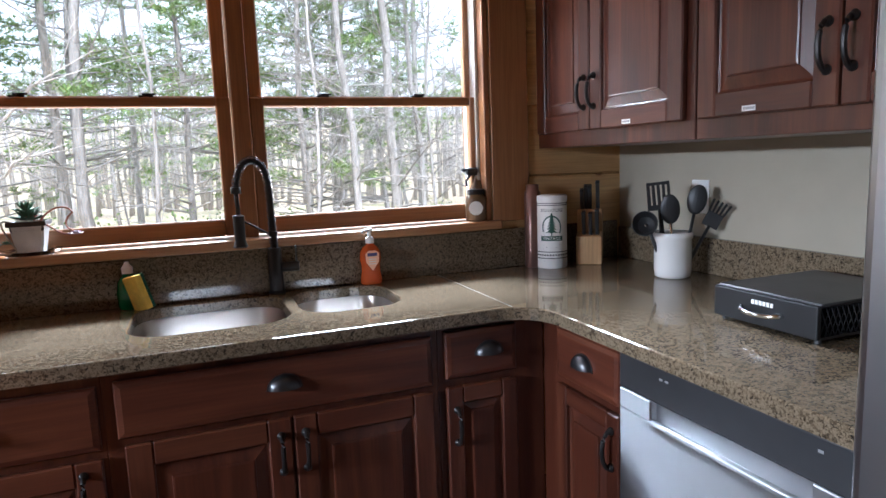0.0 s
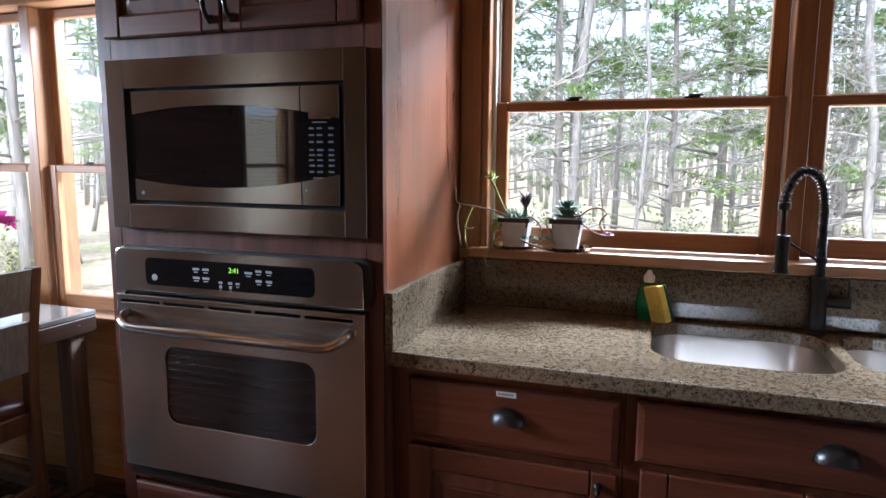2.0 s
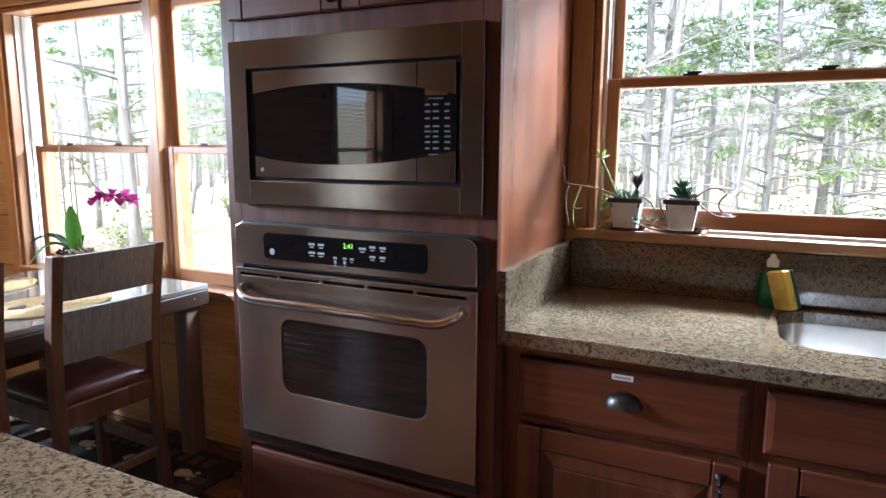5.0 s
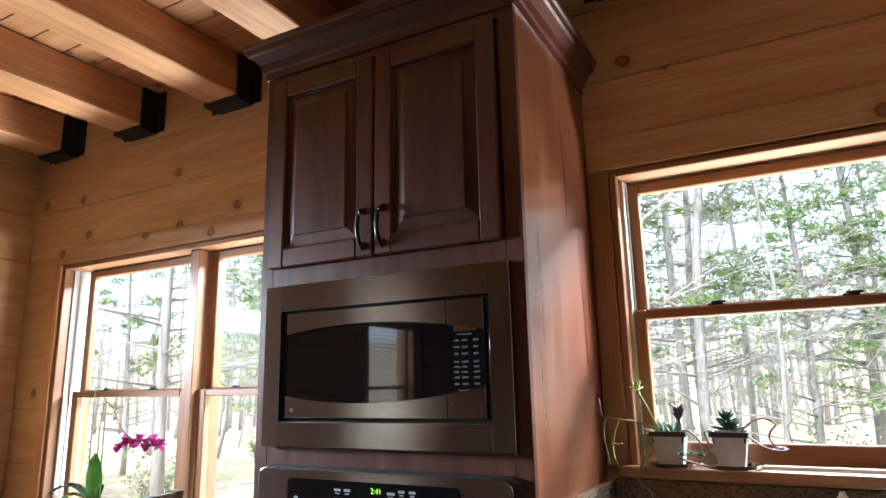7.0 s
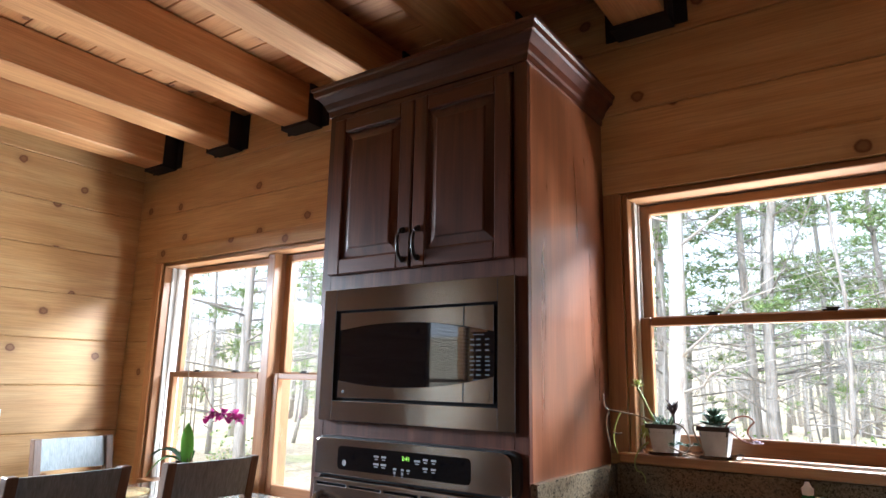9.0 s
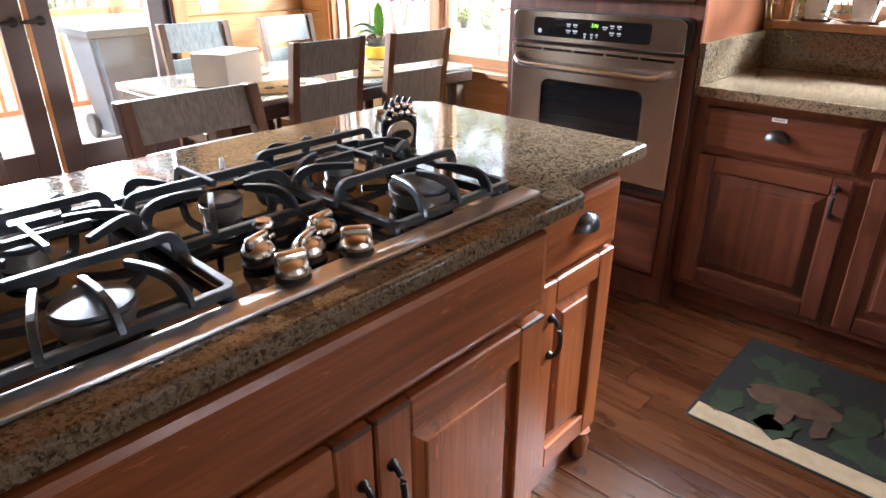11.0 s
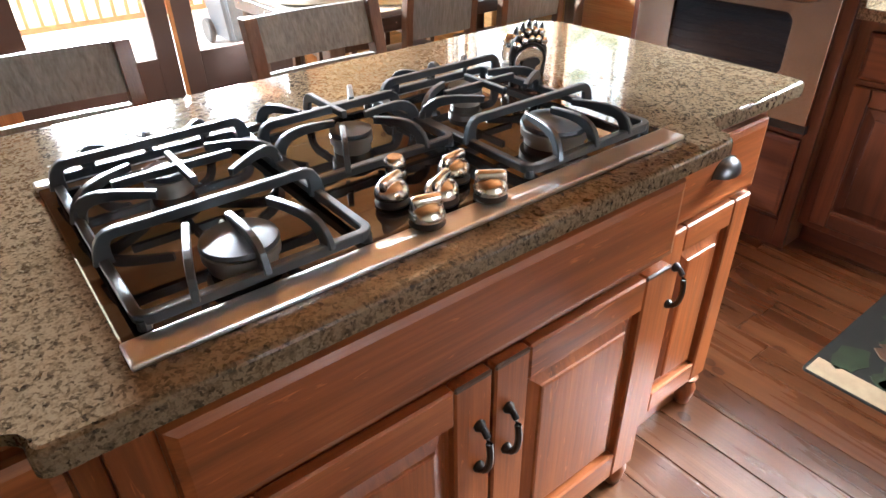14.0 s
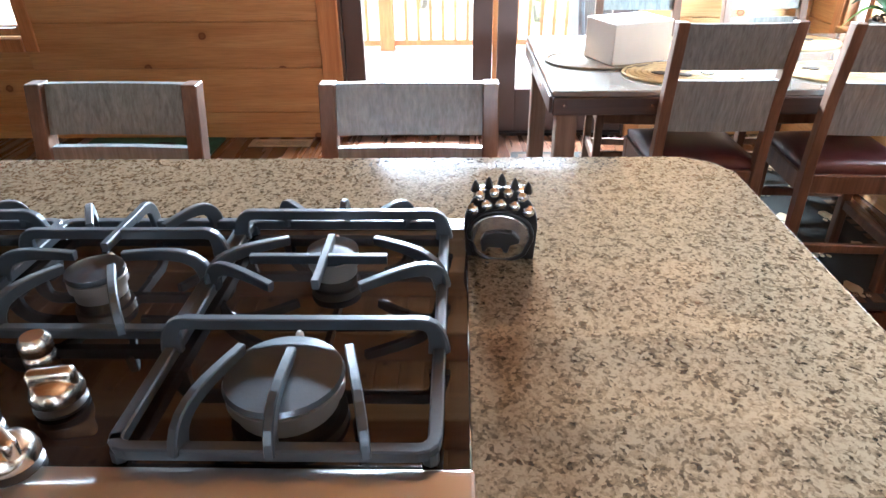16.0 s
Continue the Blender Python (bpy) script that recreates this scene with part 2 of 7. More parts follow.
def brushed(name, color, rough=0.26, axis="x"):
    """Brushed stainless steel: fine hairlines along one axis stretch its reflections across them."""
    m, n, l, p = material(name)
    f = {"x": (3, 500, 500), "y": (500, 3, 500), "z": (500, 500, 3)}[axis]
    hair = noise_tex(n, l, coords(n, l, f), 1.0, 3, 0.7)
    smear = noise_tex(n, l, coords(n, l), 6, 3)
    l.new(ramp(n, l, smear.outputs[0], [(0.3, tuple(c * 0.92 for c in color)), (0.7, color)]), p.inputs["Base Color"])
    p.inputs["Metallic"].default_value, p.inputs["Roughness"].default_value = 1, rough
    bump(n, l, p, hair.outputs[0], 0.06, 0.002)
    if axis in "xy":
        tg = n.new("ShaderNodeTangent")
        tg.direction_type, tg.axis = "RADIAL", "Z"
        l.new(tg.outputs[0], p.inputs["Tangent"])
        p.inputs["Anisotropic"].default_value, p.inputs["Anisotropic Rotation"].default_value = 0.9, 0.25
    return m


steel_x = brushed("brushed_steel_along_x", (0.55, 0.545, 0.535), 0.2)
steel_y = brushed("brushed_steel_along_y", (0.62, 0.61, 0.6), 0.3, "y")
steel_z = brushed("brushed_steel_upright", (0.6, 0.6, 0.61), 0.3, "z")
sink_steel = brushed("satin_sink_steel", (0.66, 0.64, 0.61), 0.33)
chrome = plain("chrome", (0.75, 0.74, 0.72), 0.12, 1.0, 0.04, relief=0)
knob_steel = plain("knob_nickel", (0.66, 0.6, 0.53), 0.2, 1.0, 0.08, relief=0.02)
bronze = plain("dark_bronze", (0.022, 0.019, 0.018), 0.38, 0.5, 0.2, relief=0.03)
pewter = plain("pewter_cup_pull", (0.085, 0.085, 0.088), 0.34, 0.9, 0.15, relief=0.02)
cast_iron = plain("cast_iron", (0.062, 0.074, 0.088), 0.36, 0.4, 0.15, 60, 0.12)
black_glass = plain("black_glass", (0.006, 0.006, 0.007), 0.035, 0, 0.1, relief=0, spec=0.6)
cooktop_glass = plain("cooktop_glass", (0.008, 0.0055, 0.0045), 0.03, 0, 0.1, relief=0)
mirror_glass, _, _, p = material("tinted_oven_glass")
p.inputs["Base Color"].default_value, p.inputs["Roughness"].default_value = (0.004, 0.004, 0.005, 1), 0.03
p.inputs["IOR"].default_value, p.inputs["Specular IOR Level"].default_value = 1.7, 0.6
black_paint = plain("black_satin_paint", (0.012, 0.012, 0.013), 0.4, 0.1)
black_rubber = plain("black_nylon", (0.016, 0.016, 0.017), 0.42)
dark_gap = plain("dark_recess", (0.008, 0.007, 0.007), 0.8)
hanger_black = plain("black_steel_hanger", (0.012, 0.012, 0.013), 0.6, 0.3)
wall_paint = plain("greige_wall_paint", (0.35, 0.31, 0.24), 0.7, grain=0.05, relief=0.15)
white_ceramic = plain("white_glazed_ceramic", (0.75, 0.73, 0.7), 0.15, coat=0.4, grain=0.03, relief=0.01)
white_plastic = plain("white_plastic", (0.75, 0.75, 0.74), 0.35, grain=0.04)
white_enamel = plain("white_enamel", (0.74, 0.72, 0.69), 0.3, grain=0.06)
dw_steel = brushed("dishwasher_steel", (0.62, 0.64, 0.66), 0.42, "y")
dw_band = plain("dishwasher_control_band", (0.055, 0.055, 0.058), 0.35, 0.4)
leather = plain("oxblood_leather", (0.07, 0.018, 0.018), 0.32, grain=0.3, scale=30, relief=0.3)
label_white = plain("label_paper", (0.78, 0.77, 0.74), 0.6, grain=0.03)
ink = plain("black_ink", (0.02, 0.02, 0.02), 0.6)
dim_ink = plain("dim_key_print", (0.045, 0.045, 0.045), 0.6)
grey_ink = plain("grey_print", (0.3, 0.3, 0.3), 0.6)
cardboard = plain("pale_box_card", (0.62, 0.56, 0.5), 0.7, grain=0.06)
vinyl = plain("white_jamb_liner", (0.62, 0.6, 0.55), 0.45, grain=0.05)


def glass(name, color=(1, 1, 1), rough=0.0, ior=1.45):
    m, n, l, p = material(name)
    p.inputs["Base Color"].default_value = (*color, 1)
    p.inputs["Transmission Weight"].default_value, p.inputs["Roughness"].default_value, p.inputs["IOR"].default_value = 1, rough, ior
    return m


def window_glass():
    """Thin clear glazing: nearly all light passes straight on, a little mirrors."""
    m, n, l, p = material("window_pane")
    n.remove(p)
    tr, gl, fr, mx = (n.new("ShaderNodeBsdfTransparent"), n.new("ShaderNodeBsdfGlossy"), n.new("ShaderNodeLayerWeight"), n.new("ShaderNodeMixShader"))
    gl.inputs["Roughness"].default_value = 0.02
    pw, ad = n.new("ShaderNodeMath"), n.new("ShaderNodeMath")
    pw.operation, pw.inputs[1].default_value = "POWER", 5
    ad.operation, ad.inputs[1].default_value, ad.inputs[2].default_value = "MULTIPLY_ADD", 0.6, 0.03
    l.new(fr.outputs["Facing"], pw.inputs[0])
    l.new(pw.outputs[0], ad.inputs[0])
    l.new(ad.outputs[0], mx.inputs[0])
    l.new(tr.outputs[0], mx.inputs[1])
    l.new(gl.outputs[0], mx.inputs[2])
    l.new(mx.outputs[0], n["Material Output"].inputs[0])
    return m


pane_glass = window_glass()
clear_glass = glass("clear_glass")


# ---- helpers for meshes ----
ORIGIN = {}


def thing(name, at=(0, 0, 0), label="", category="", group="", kind=""):
    ob = new(name)
    ob.empty_display_size = 0.1
    ob.location = at
    ORIGIN[ob.name] = Vector(at)
    return tagged(ob, label, category, group, kind)


def part(name, bm, mat, parent=None, label="", smooth=None, at=None):
    """Links a bmesh, drawn in world coordinates, as one mesh object under a thing or part (or as a thing of its own, based at `at`)."""
    base = ORIGIN[parent.name] if parent else Vector(at or (0, 0, 0))
    bmesh.ops.translate(bm, vec=-base, verts=bm.verts)
    me = bpy.data.meshes.new(name)
    bm.normal_update()
    bm.to_mesh(me)
    bm.free()
    for m in mat if isinstance(mat, (list, tuple)) else [mat]:
        me.materials.append(m)
    if smooth:
        me.shade_smooth()
        me.set_sharp_from_angle(angle=radians(smooth))
    ob = new(name, me)
    ORIGIN[ob.name] = base
    if parent:
        ob.parent = parent
    else:
        ob.location = base
    return tagged(ob, label)


def B():
    return bmesh.new()


def box(bm, x0, x1, y0, y1, z0, z1, bev=0.0, m=None, seg=1):
    if bev:
        b2 = B()
        bmesh.ops.create_cube(b2, size=1)
        for v in b2.verts:
            v.co = (x0 if v.co.x < 0 else x1, y0 if v.co.y < 0 else y1, z0 if v.co.z < 0 else z1)
        bmesh.ops.bevel(b2, geom=b2.edges[:], offset=bev, segments=seg, profile=0.5, affect="EDGES")
        join(bm, b2, m)
    else:
        c = [(x, y, z) for x in (x0, x1) for y in (y0, y1) for z in (z0, z1)]
        vs = [bm.verts.new(m @ Vector(p) if m else p) for p in c]
        for f in ((0, 1, 3, 2), (4, 6, 7, 5), (0, 4, 5, 1), (2, 3, 7, 6), (0, 2, 6, 4), (1, 5, 7, 3)):
            bm.faces.new([vs[i] for i in f])
    return bm


def join(bm, b2, m=None):
    """Adds b2's faces to bm and frees b2."""
    b2.verts.index_update()
    vs = [bm.verts.new(m @ v.co if m else v.co) for v in b2.verts]
    for f in b2.faces:
        g = bm.faces.new([vs[v.index] for v in f.verts])
        g.smooth, g.material_index = f.smooth, f.material_index
    b2.free()


def lathe(bm, profile, at=(0, 0, 0), seg=28, m=None, cap=True):
    """Turns a profile of (radius, height) about z."""
    m = Matrix.Translation(at) @ (m or Matrix())
    rings = [[bm.verts.new(m @ Vector((r * math.cos(a), r * math.sin(a), z))) for a in [2 * math.pi * i / seg for i in range(seg)]] for r, z in profile]
    for a, b in zip(rings, rings[1:]):
        for i in range(seg):
            bm.faces.new((a[i], a[(i + 1) % seg], b[(i + 1) % seg], b[i]))
    if cap:
        bm.faces.new(rings[0][::-1])
        bm.faces.new(rings[-1])
    return bm


def tube(bm, pts, radii, seg=8, cap=True):
    """A tube along points; radii is one number or one for each point."""
    pts = [Vector(p) for p in pts]
    radii = radii if isinstance(radii, (list, tuple)) else [radii] * len(pts)
    up, rings = Vector((0, 0, 1)), []
    for i, p in enumerate(pts):
        d = (pts[min(i + 1, len(pts) - 1)] - pts[max(i - 1, 0)]).normalized()
        s = d.cross(up) if abs(d.z) < 0.95 else d.cross(Vector((1, 0, 0)) if i == 0 else side)
        if abs(d.z) >= 0.95 and i:
            s = (side - d * side.dot(d))
        side = s.normalized()
        o = side.cross(d).normalized()
        rings.append([bm.verts.new(p + radii[i] * (math.cos(a) * side + math.sin(a) * o)) for a in [2 * math.pi * k / seg for k in range(seg)]])
    for a, b in zip(rings, rings[1:]):
        for i in range(seg):
            bm.faces.new((a[i], a[(i + 1) % seg], b[(i + 1) % seg], b[i])).smooth = True
    if cap:
        bm.faces.new(rings[0][::-1])
        bm.faces.new(rings[-1])
    return bm


def curve(a, b, c, d, n=8):
    """Points along a Bezier curve."""
    a, b, c, d = Vector(a), Vector(b), Vector(c), Vector(d)
    return [(1 - t) ** 3 * a + 3 * t * (1 - t) ** 2 * b + 3 * t * t * (1 - t) * c + t ** 3 * d for t in [i / n for i in range(n + 1)]]


def slab(bm, outline, z0, z1, bev=0.0, m=None, seg=2):
    """An upright prism over a 2D outline (counter-clockwise)."""
    b2 = B()
    lo = [b2.verts.new((x, y, z0)) for x, y in outline]
    hi = [b2.verts.new((x, y, z1)) for x, y in outline]
    b2.faces.new(lo[::-1])
    top = b2.faces.new(hi)
    for i in range(len(lo)):
        j = (i + 1) % len(lo)
        b2.faces.new((lo[i], lo[j], hi[j], hi[i]))
    if bev:
        bmesh.ops.bevel(b2, geom=list(top.edges), offset=bev, segments=seg, profile=0.5, affect="EDGES")
    join(bm, b2, m)
    return bm


def arc(cx, cy, r, a0, a1, n=8):
    return [(cx + r * math.cos(radians(a0 + (a1 - a0) * i / n)), cy + r * math.sin(radians(a0 + (a1 - a0) * i / n))) for i in range(n + 1)]


def rounded(x0, x1, y0, y1, r, n=5):
    return arc(x1 - r, y0 + r, r, -90, 0, n) + arc(x1 - r, y1 - r, r, 0, 90, n) + arc(x0 + r, y1 - r, r, 90, 180, n) + arc(x0 + r, y0 + r, r, 180, 270, n)


FACE_S = Matrix(((1, 0, 0, 0), (0, 0, -1, 0), (0, 1, 0, 0), (0, 0, 0, 1)))   # (u, v, out): u along x, v up, out towards -y
FACE_E = Matrix(((0, 0, 1, 0), (1, 0, 0, 0), (0, 1, 0, 0), (0, 0, 0, 1)))    # u along y, v up, out towards +x
FACE_W = Matrix(((0, 0, -1, 0), (-1, 0, 0, 0), (0, 1, 0, 0), (0, 0, 0, 1)))  # u along -y, v up, out towards -x


def on_face(kind, depth):
    """A frame for fronts: (u, v, out) to the world, on the plane at that depth."""
    t = {"S": (0, depth, 0), "E": (depth, 0, 0), "W": (depth, 0, 0)}[kind]
    return Matrix.Translation(t) @ {"S": FACE_S, "E": FACE_E, "W": FACE_W}[kind]


# ---- the room ----
NY, WX, EX, SY, CZ = 2.485, -3.73, 1.93, -6.0, 2.84
T = 0.2
LOG = 0.27


def log_wall(name, along, at, sign, lo, hi, holes, mat, label, boards=True):
    """A wall of stacked squared logs with thickness; each log stands 10 mm proud between chamfered joints."""
    w = thing(name, (at, lo, 0) if along == "y" else (lo, at, 0), label, "wall", kind="structure")
    core = B()
    cuts = sorted({lo, hi, *[v for h in holes for v in h[:2]]})

    def put(bm, a0, a1, z0, z1, d0, d1, bev=0):
        d0, d1 = sorted((at + sign * d0, at + sign * d1))
        if along == "x":
            box(bm, a0, a1, d0, d1, z0, z1, bev)
        else:
            box(bm, d0, d1, a0, a1, z0, z1, bev)
    for a0, a1 in zip(cuts, cuts[1:]):
        spans = [(0, CZ + 0.1)]
        for h in holes:
            if h[0] < (a0 + a1) / 2 < h[1]:
                spans = [s for q0, q1 in spans for s in ((q0, min(q1, h[2])), (max(q0, h[3]), q1)) if s[1] - s[0] > 1e-4]
        for z0, z1 in spans:
            put(core, a0, a1, z0, z1, 0.012, T)
    part("wall_core", core, mat, w)
    z = -0.11
    rnd = random.Random(sum(map(ord, name)))
    while boards and z < CZ:
        z0, z1 = max(0.0, z), min(z + LOG, CZ)
        zb = (z0 + z1) / 2
        # each course runs between the openings that it meets
        stops = [(lo, hi)]
        for h in holes:
            if h[2] < z1 - 0.02 and h[3] > z0 + 0.02:
                stops = [s for q0, q1 in stops for s in ((q0, min(q1, h[0])), (max(q0, h[1]), q1)) if s[1] - s[0] > 0.02]
        for a0, a1 in stops:
            bm = B()
            put(bm, a0 + 0.0005, a1 - 0.0005, z0 + 0.001, z1 - 0.001, 0.0, 0.0125, 0.005)
            part("log", bm, mat, w)
        z += LOG
    return w


KW = (-0.445, 1.343, 1.06, 1.997)       # kitchen window: x0, x1, z0, z1
DW = (-3.397, -1.61, 0.69, 1.997)       # dining window
FD = (-0.21, 1.51, 0.0, 2.06)           # French doors: y0, y1, z0, z1
BW = (-2.95, -2.10, 0.62, 1.997)        # den window in the west wall

log_wall("wall_north", "x", NY, 1, WX - T, EX + T, [KW, DW], pine_x, "honey pine log wall with knots around the windows")
log_wall("wall_west", "y", WX, -1, SY - T, NY, [FD, BW], pine_y, "honey pine log wall beside the patio doors")
log_wall("wall_south", "x", SY, -1, WX, EX, [], pine_x, "pine log wall at the far end of the room", boards=False)
bm = B()
box(bm, EX, EX + T, SY - T, NY, 0, CZ + 0.1)
tagged(part("wall_east", bm, wall_paint, at=(EX, 0, 0)), "plain greige painted kitchen wall", "wall", kind="structure")
bm = B()
box(bm, WX - T, EX + T, SY - T, NY + T, CZ + 0.004, CZ + 0.14)
z0 = SY
while z0 < NY:
    box(bm, WX, EX, z0 + 0.002, min(z0 + 0.14, NY) - 0.002, CZ - 0.008, CZ + 0.002, 0.003)
    z0 += 0.14
tagged(part("ceiling", bm, ceil_x), "tongue-and-groove pine board ceiling", "ceiling", kind="structure")

# beams with their steel hangers
for bx in (-3.57, -2.91, -2.25, -1.63, -1.025, -0.42, 0.19, 0.8, 1.41):
    bt = thing("ceiling_beam", (bx + 0.095, NY, 2.63), "rough-sawn pine ceiling beam resting in a black hanger", "beam", "ceiling beams", "structure")
    bm = B()
    box(bm, bx, bx + 0.19, SY + 0.01, NY - 0.012, 2.632, CZ - 0.012, 0.006)
    part("timber", bm, beam_y, bt)
    bm = B()
    for sx in (bx - 0.012, bx + 0.192):
        box(bm, sx, sx + 0.01, NY - 0.1, NY - 0.002, 2.62, 2.835)
    box(bm, bx - 0.012, bx + 0.202, NY - 0.1, NY - 0.002, 2.612, 2.63)
    box(bm, bx - 0.06, bx - 0.012, NY - 0.01, NY - 0.002, 2.62, 2.835)
    box(bm, bx + 0.202, bx + 0.25, NY - 0.01, NY - 0.002, 2.62, 2.835)
    part("hanger", bm, hanger_black, bt, "black steel beam hanger")


# ---- windows ----
def double_hung(name, hole, sashes, rail, label):
    """Two double-hung windows side by side: jambs, white liners, sill, upper and lower sash each with its pane, locks on the rails."""
    x0, x1, z0, z1 = hole
    w = thing(name, ((x0 + x1) / 2, NY, z0), label, "window", kind="structure")
    bm = B()
    box(bm, x0, x0 + 0.022, NY - 0.004, NY + T, z0, z1, 0.003)
    box(bm, x1 - 0.022, x1, NY - 0.004, NY + T, z0, z1, 0.003)
    part("jamb", bm, sash_z, w)
    bm = B()
    box(bm, x0 + 0.023, x1 - 0.023, NY - 0.004, NY + T, z1 - 0.022, z1, 0.003)
    part("head", bm, sash_x, w)
    bm = B()
    for a in (x0 + 0.0225, x1 - 0.0325):
        box(bm, a, a + 0.01, NY + 0.045, NY + 0.16, z0 + 0.02, z1 - 0.023)
        box(bm, a - 0.001, a + 0.016, NY + 0.075, NY + 0.083, z0 + 0.02, z1 - 0.023)
    part("jamb_liner", bm, vinyl, w, "white vinyl track")
    xm = (sashes[0][1] + sashes[1][0]) / 2
    bm = B()
    box(bm, xm - 0.028, xm + 0.028, NY + 0.03, NY + T, z0 + 0.02, z1 - 0.023, 0.003)
    part("mullion", bm, sash_z, w)
    for gx0, gx1 in sashes:
        fl = 0.045
        for lower in (True, False):
            ya = NY + 0.06 if lower else NY + 0.098
            ga, gb = (z0 + 0.085, rail - 0.018) if lower else (rail + 0.02, z1 - 0.062)
            sa, sb = (z0 + 0.028, rail + 0.014) if lower else (rail - 0.014, z1 - 0.025)
            sh = B()
            box(sh, gx0 - fl, gx0, ya, ya + 0.034, sa, sb, 0.004)
            box(sh, gx1, gx1 + fl, ya, ya + 0.034, sa, sb, 0.004)
            s = part("lower_sash" if lower else "upper_sash", sh, sash_z, w)
            sh = B()
            box(sh, gx0, gx1, ya, ya + 0.034, sa, ga, 0.004)
            box(sh, gx0, gx1, ya, ya + 0.034, gb, sb, 0.004)
            part("rail", sh, sash_x, s)
            pn = B()
            box(pn, gx0 - 0.004, gx1 + 0.004, ya + 0.014, ya + 0.018, ga - 0.004, gb + 0.004)
            g = part("pane", pn, pane_glass, s)
            g.visible_shadow = False
            if lower:
                for q in (0.27, 0.73):
                    lk = B()
                    lx = gx0 + (gx1 - gx0) * q
                    box(lk, lx - 0.022, lx + 0.022, ya + 0.004, ya + 0.034, sb, sb + 0.006, 0.002)
                    box(lk, lx - 0.012, lx + 0.012, ya + 0.006, ya + 0.03, sb + 0.006, sb + 0.013, 0.003)
                    box(lk, lx - 0.004, lx + 0.03, ya + 0.002, ya + 0.012, sb + 0.006, sb + 0.012, 0.002, Matrix())
                    part("sash_lock", lk, bronze, s, "small dark bronze sash lock")
    sl = B()
    box(sl, x0 - 0.03 if name == "window_1" else x0, x1 + (0.03 if name == "window_1" else 0), NY - (0.035 if name == "window_1" else 0.03), NY + T, z0 - 0.012, z0 + 0.022, 0.006, seg=2)
    part("window_sill", sl, sash_x if name != "window_1" else pine_sill, w)
    return w


pine_sill = wood("sill_wood", (0.4, 0.19, 0.08), (0.52, 0.27, 0.12), (0.62, 0.36, 0.17), "x", 0.35, 0.3)
double_hung("window_1", KW, ((-0.376, 0.384), (0.536, 1.29)), 1.532, "pair of double-hung wood windows over the kitchen sink")
double_hung("window_2", DW, ((-3.27, -2.497), (-2.33, -1.69)), 1.317, "pair of tall double-hung wood windows by the dining table")

# flat casings: the kitchen window's side boards and lintel board
ct = thing("trim_kitchen_window", (0.45, NY, 1.06), "flat pine casing around the kitchen window", "trim", kind="structure")
for a0, a1 in ((-0.512, -0.447), (1.345, 1.50)):
    bm = B()
    box(bm, a0, a1, NY - 0.014, NY - 0.001, 1.075, 2.0, 0.002)
    part("side_casing", bm, sash_z, ct)
bm = B()
box(bm, -0.512, 1.5, NY - 0.014, NY - 0.001, 2.001, 2.11, 0.002)
part("head_casing", bm, pine_x, ct)
ct = thing("trim_dining_window", (-2.5, NY, 0.69), "pale pine casing around the dining window", "trim", kind="structure")
bm = B()
box(bm, -3.47, -3.399, NY - 0.016, NY - 0.001, 0.66, 2.0, 0.003)
part("side_casing", bm, pine_z, ct)
bm = B()
box(bm, -3.47, -1.36, NY - 0.016, NY - 0.001, 2.001, 2.09, 0.003)
part("head_casing", bm, pine_x, ct)


# ---- French doors and the den window in the west wall ----
def door_leaf(name, y0, y1, handle_at, label):
    d = thing(name, (WX - 0.06, (y0 + y1) / 2, 0), label, "door", kind="structure")
    st = 0.115
    xa, xb = WX - 0.085, WX - 0.04
    bm = B()
    box(bm, xa, xb, y0, y0 + st, 0.02, 2.035, 0.003)
    box(bm, xa, xb, y1 - st, y1, 0.02, 2.035, 0.003)
    box(bm, xa, xb, y0 + st, y1 - st, 0.02, 0.285, 0.003)
    box(bm, xa, xb, y0 + st, y1 - st, 1.94, 2.035, 0.003)
    part("leaf", bm, door_brown, d)
    bm = B()
    box(bm, xa + 0.018, xa + 0.024, y0 + st - 0.005, y1 - st + 0.005, 0.28, 1.945)
    part("pane", bm, pane_glass, d).visible_shadow = False
    bm = B()
    lathe(bm, [(0.026, 0), (0.026, 0.008), (0.01, 0.012), (0.01, 0.03)], m=Matrix.Translation((xb, handle_at, 1.0)) @ Matrix.Rotation(radians(90), 4, "Y"))
    box(bm, xb + 0.022, xb + 0.036, handle_at - 0.11, handle_at + 0.012, 0.99, 1.01, 0.005)
    part("door_handle", bm, bronze, d)
    return d


door_leaf("door_1", -0.195, 0.685, 0.63, "brown glazed patio door leaf, closed, looking onto the deck")
door_leaf("door_2", 0.715, 1.495, 0.77, "brown glazed patio door leaf beside its twin")
ct = thing("trim_patio_door", (WX, 0.65, 0), "brown jamb and pine casing around the patio doors", "trim", kind="structure")
bm = B()
box(bm, WX - T, WX - 0.001, -0.21, -0.197, 0, 2.06)
box(bm, WX - T, WX - 0.001, 1.497, 1.51, 0, 2.06)
box(bm, WX - T, WX - 0.001, -0.197, 1.497, 2.04, 2.06)
part("jamb", bm, door_brown, ct)
bm = B()
box(bm, WX - 0.036, WX - 0.03, 0.687, 0.713, 0.02, 2.03)
part("astragal", bm, pine_z, ct, "pale wooden strip between the leaves")
bm = B()
box(bm, WX - T, WX - 0.002, -0.197, 1.497, 0.0, 0.018)
part("threshold", bm, bronze, ct)
for a0, a1 in ((-0.33, -0.213), (1.513, 1.6)):
    bm = B()
    box(bm, WX + 0.001, WX + 0.02, a0, a1, 0, 2.08, 0.003)
    part("side_casing", bm, pine_z, ct)
bm = B()
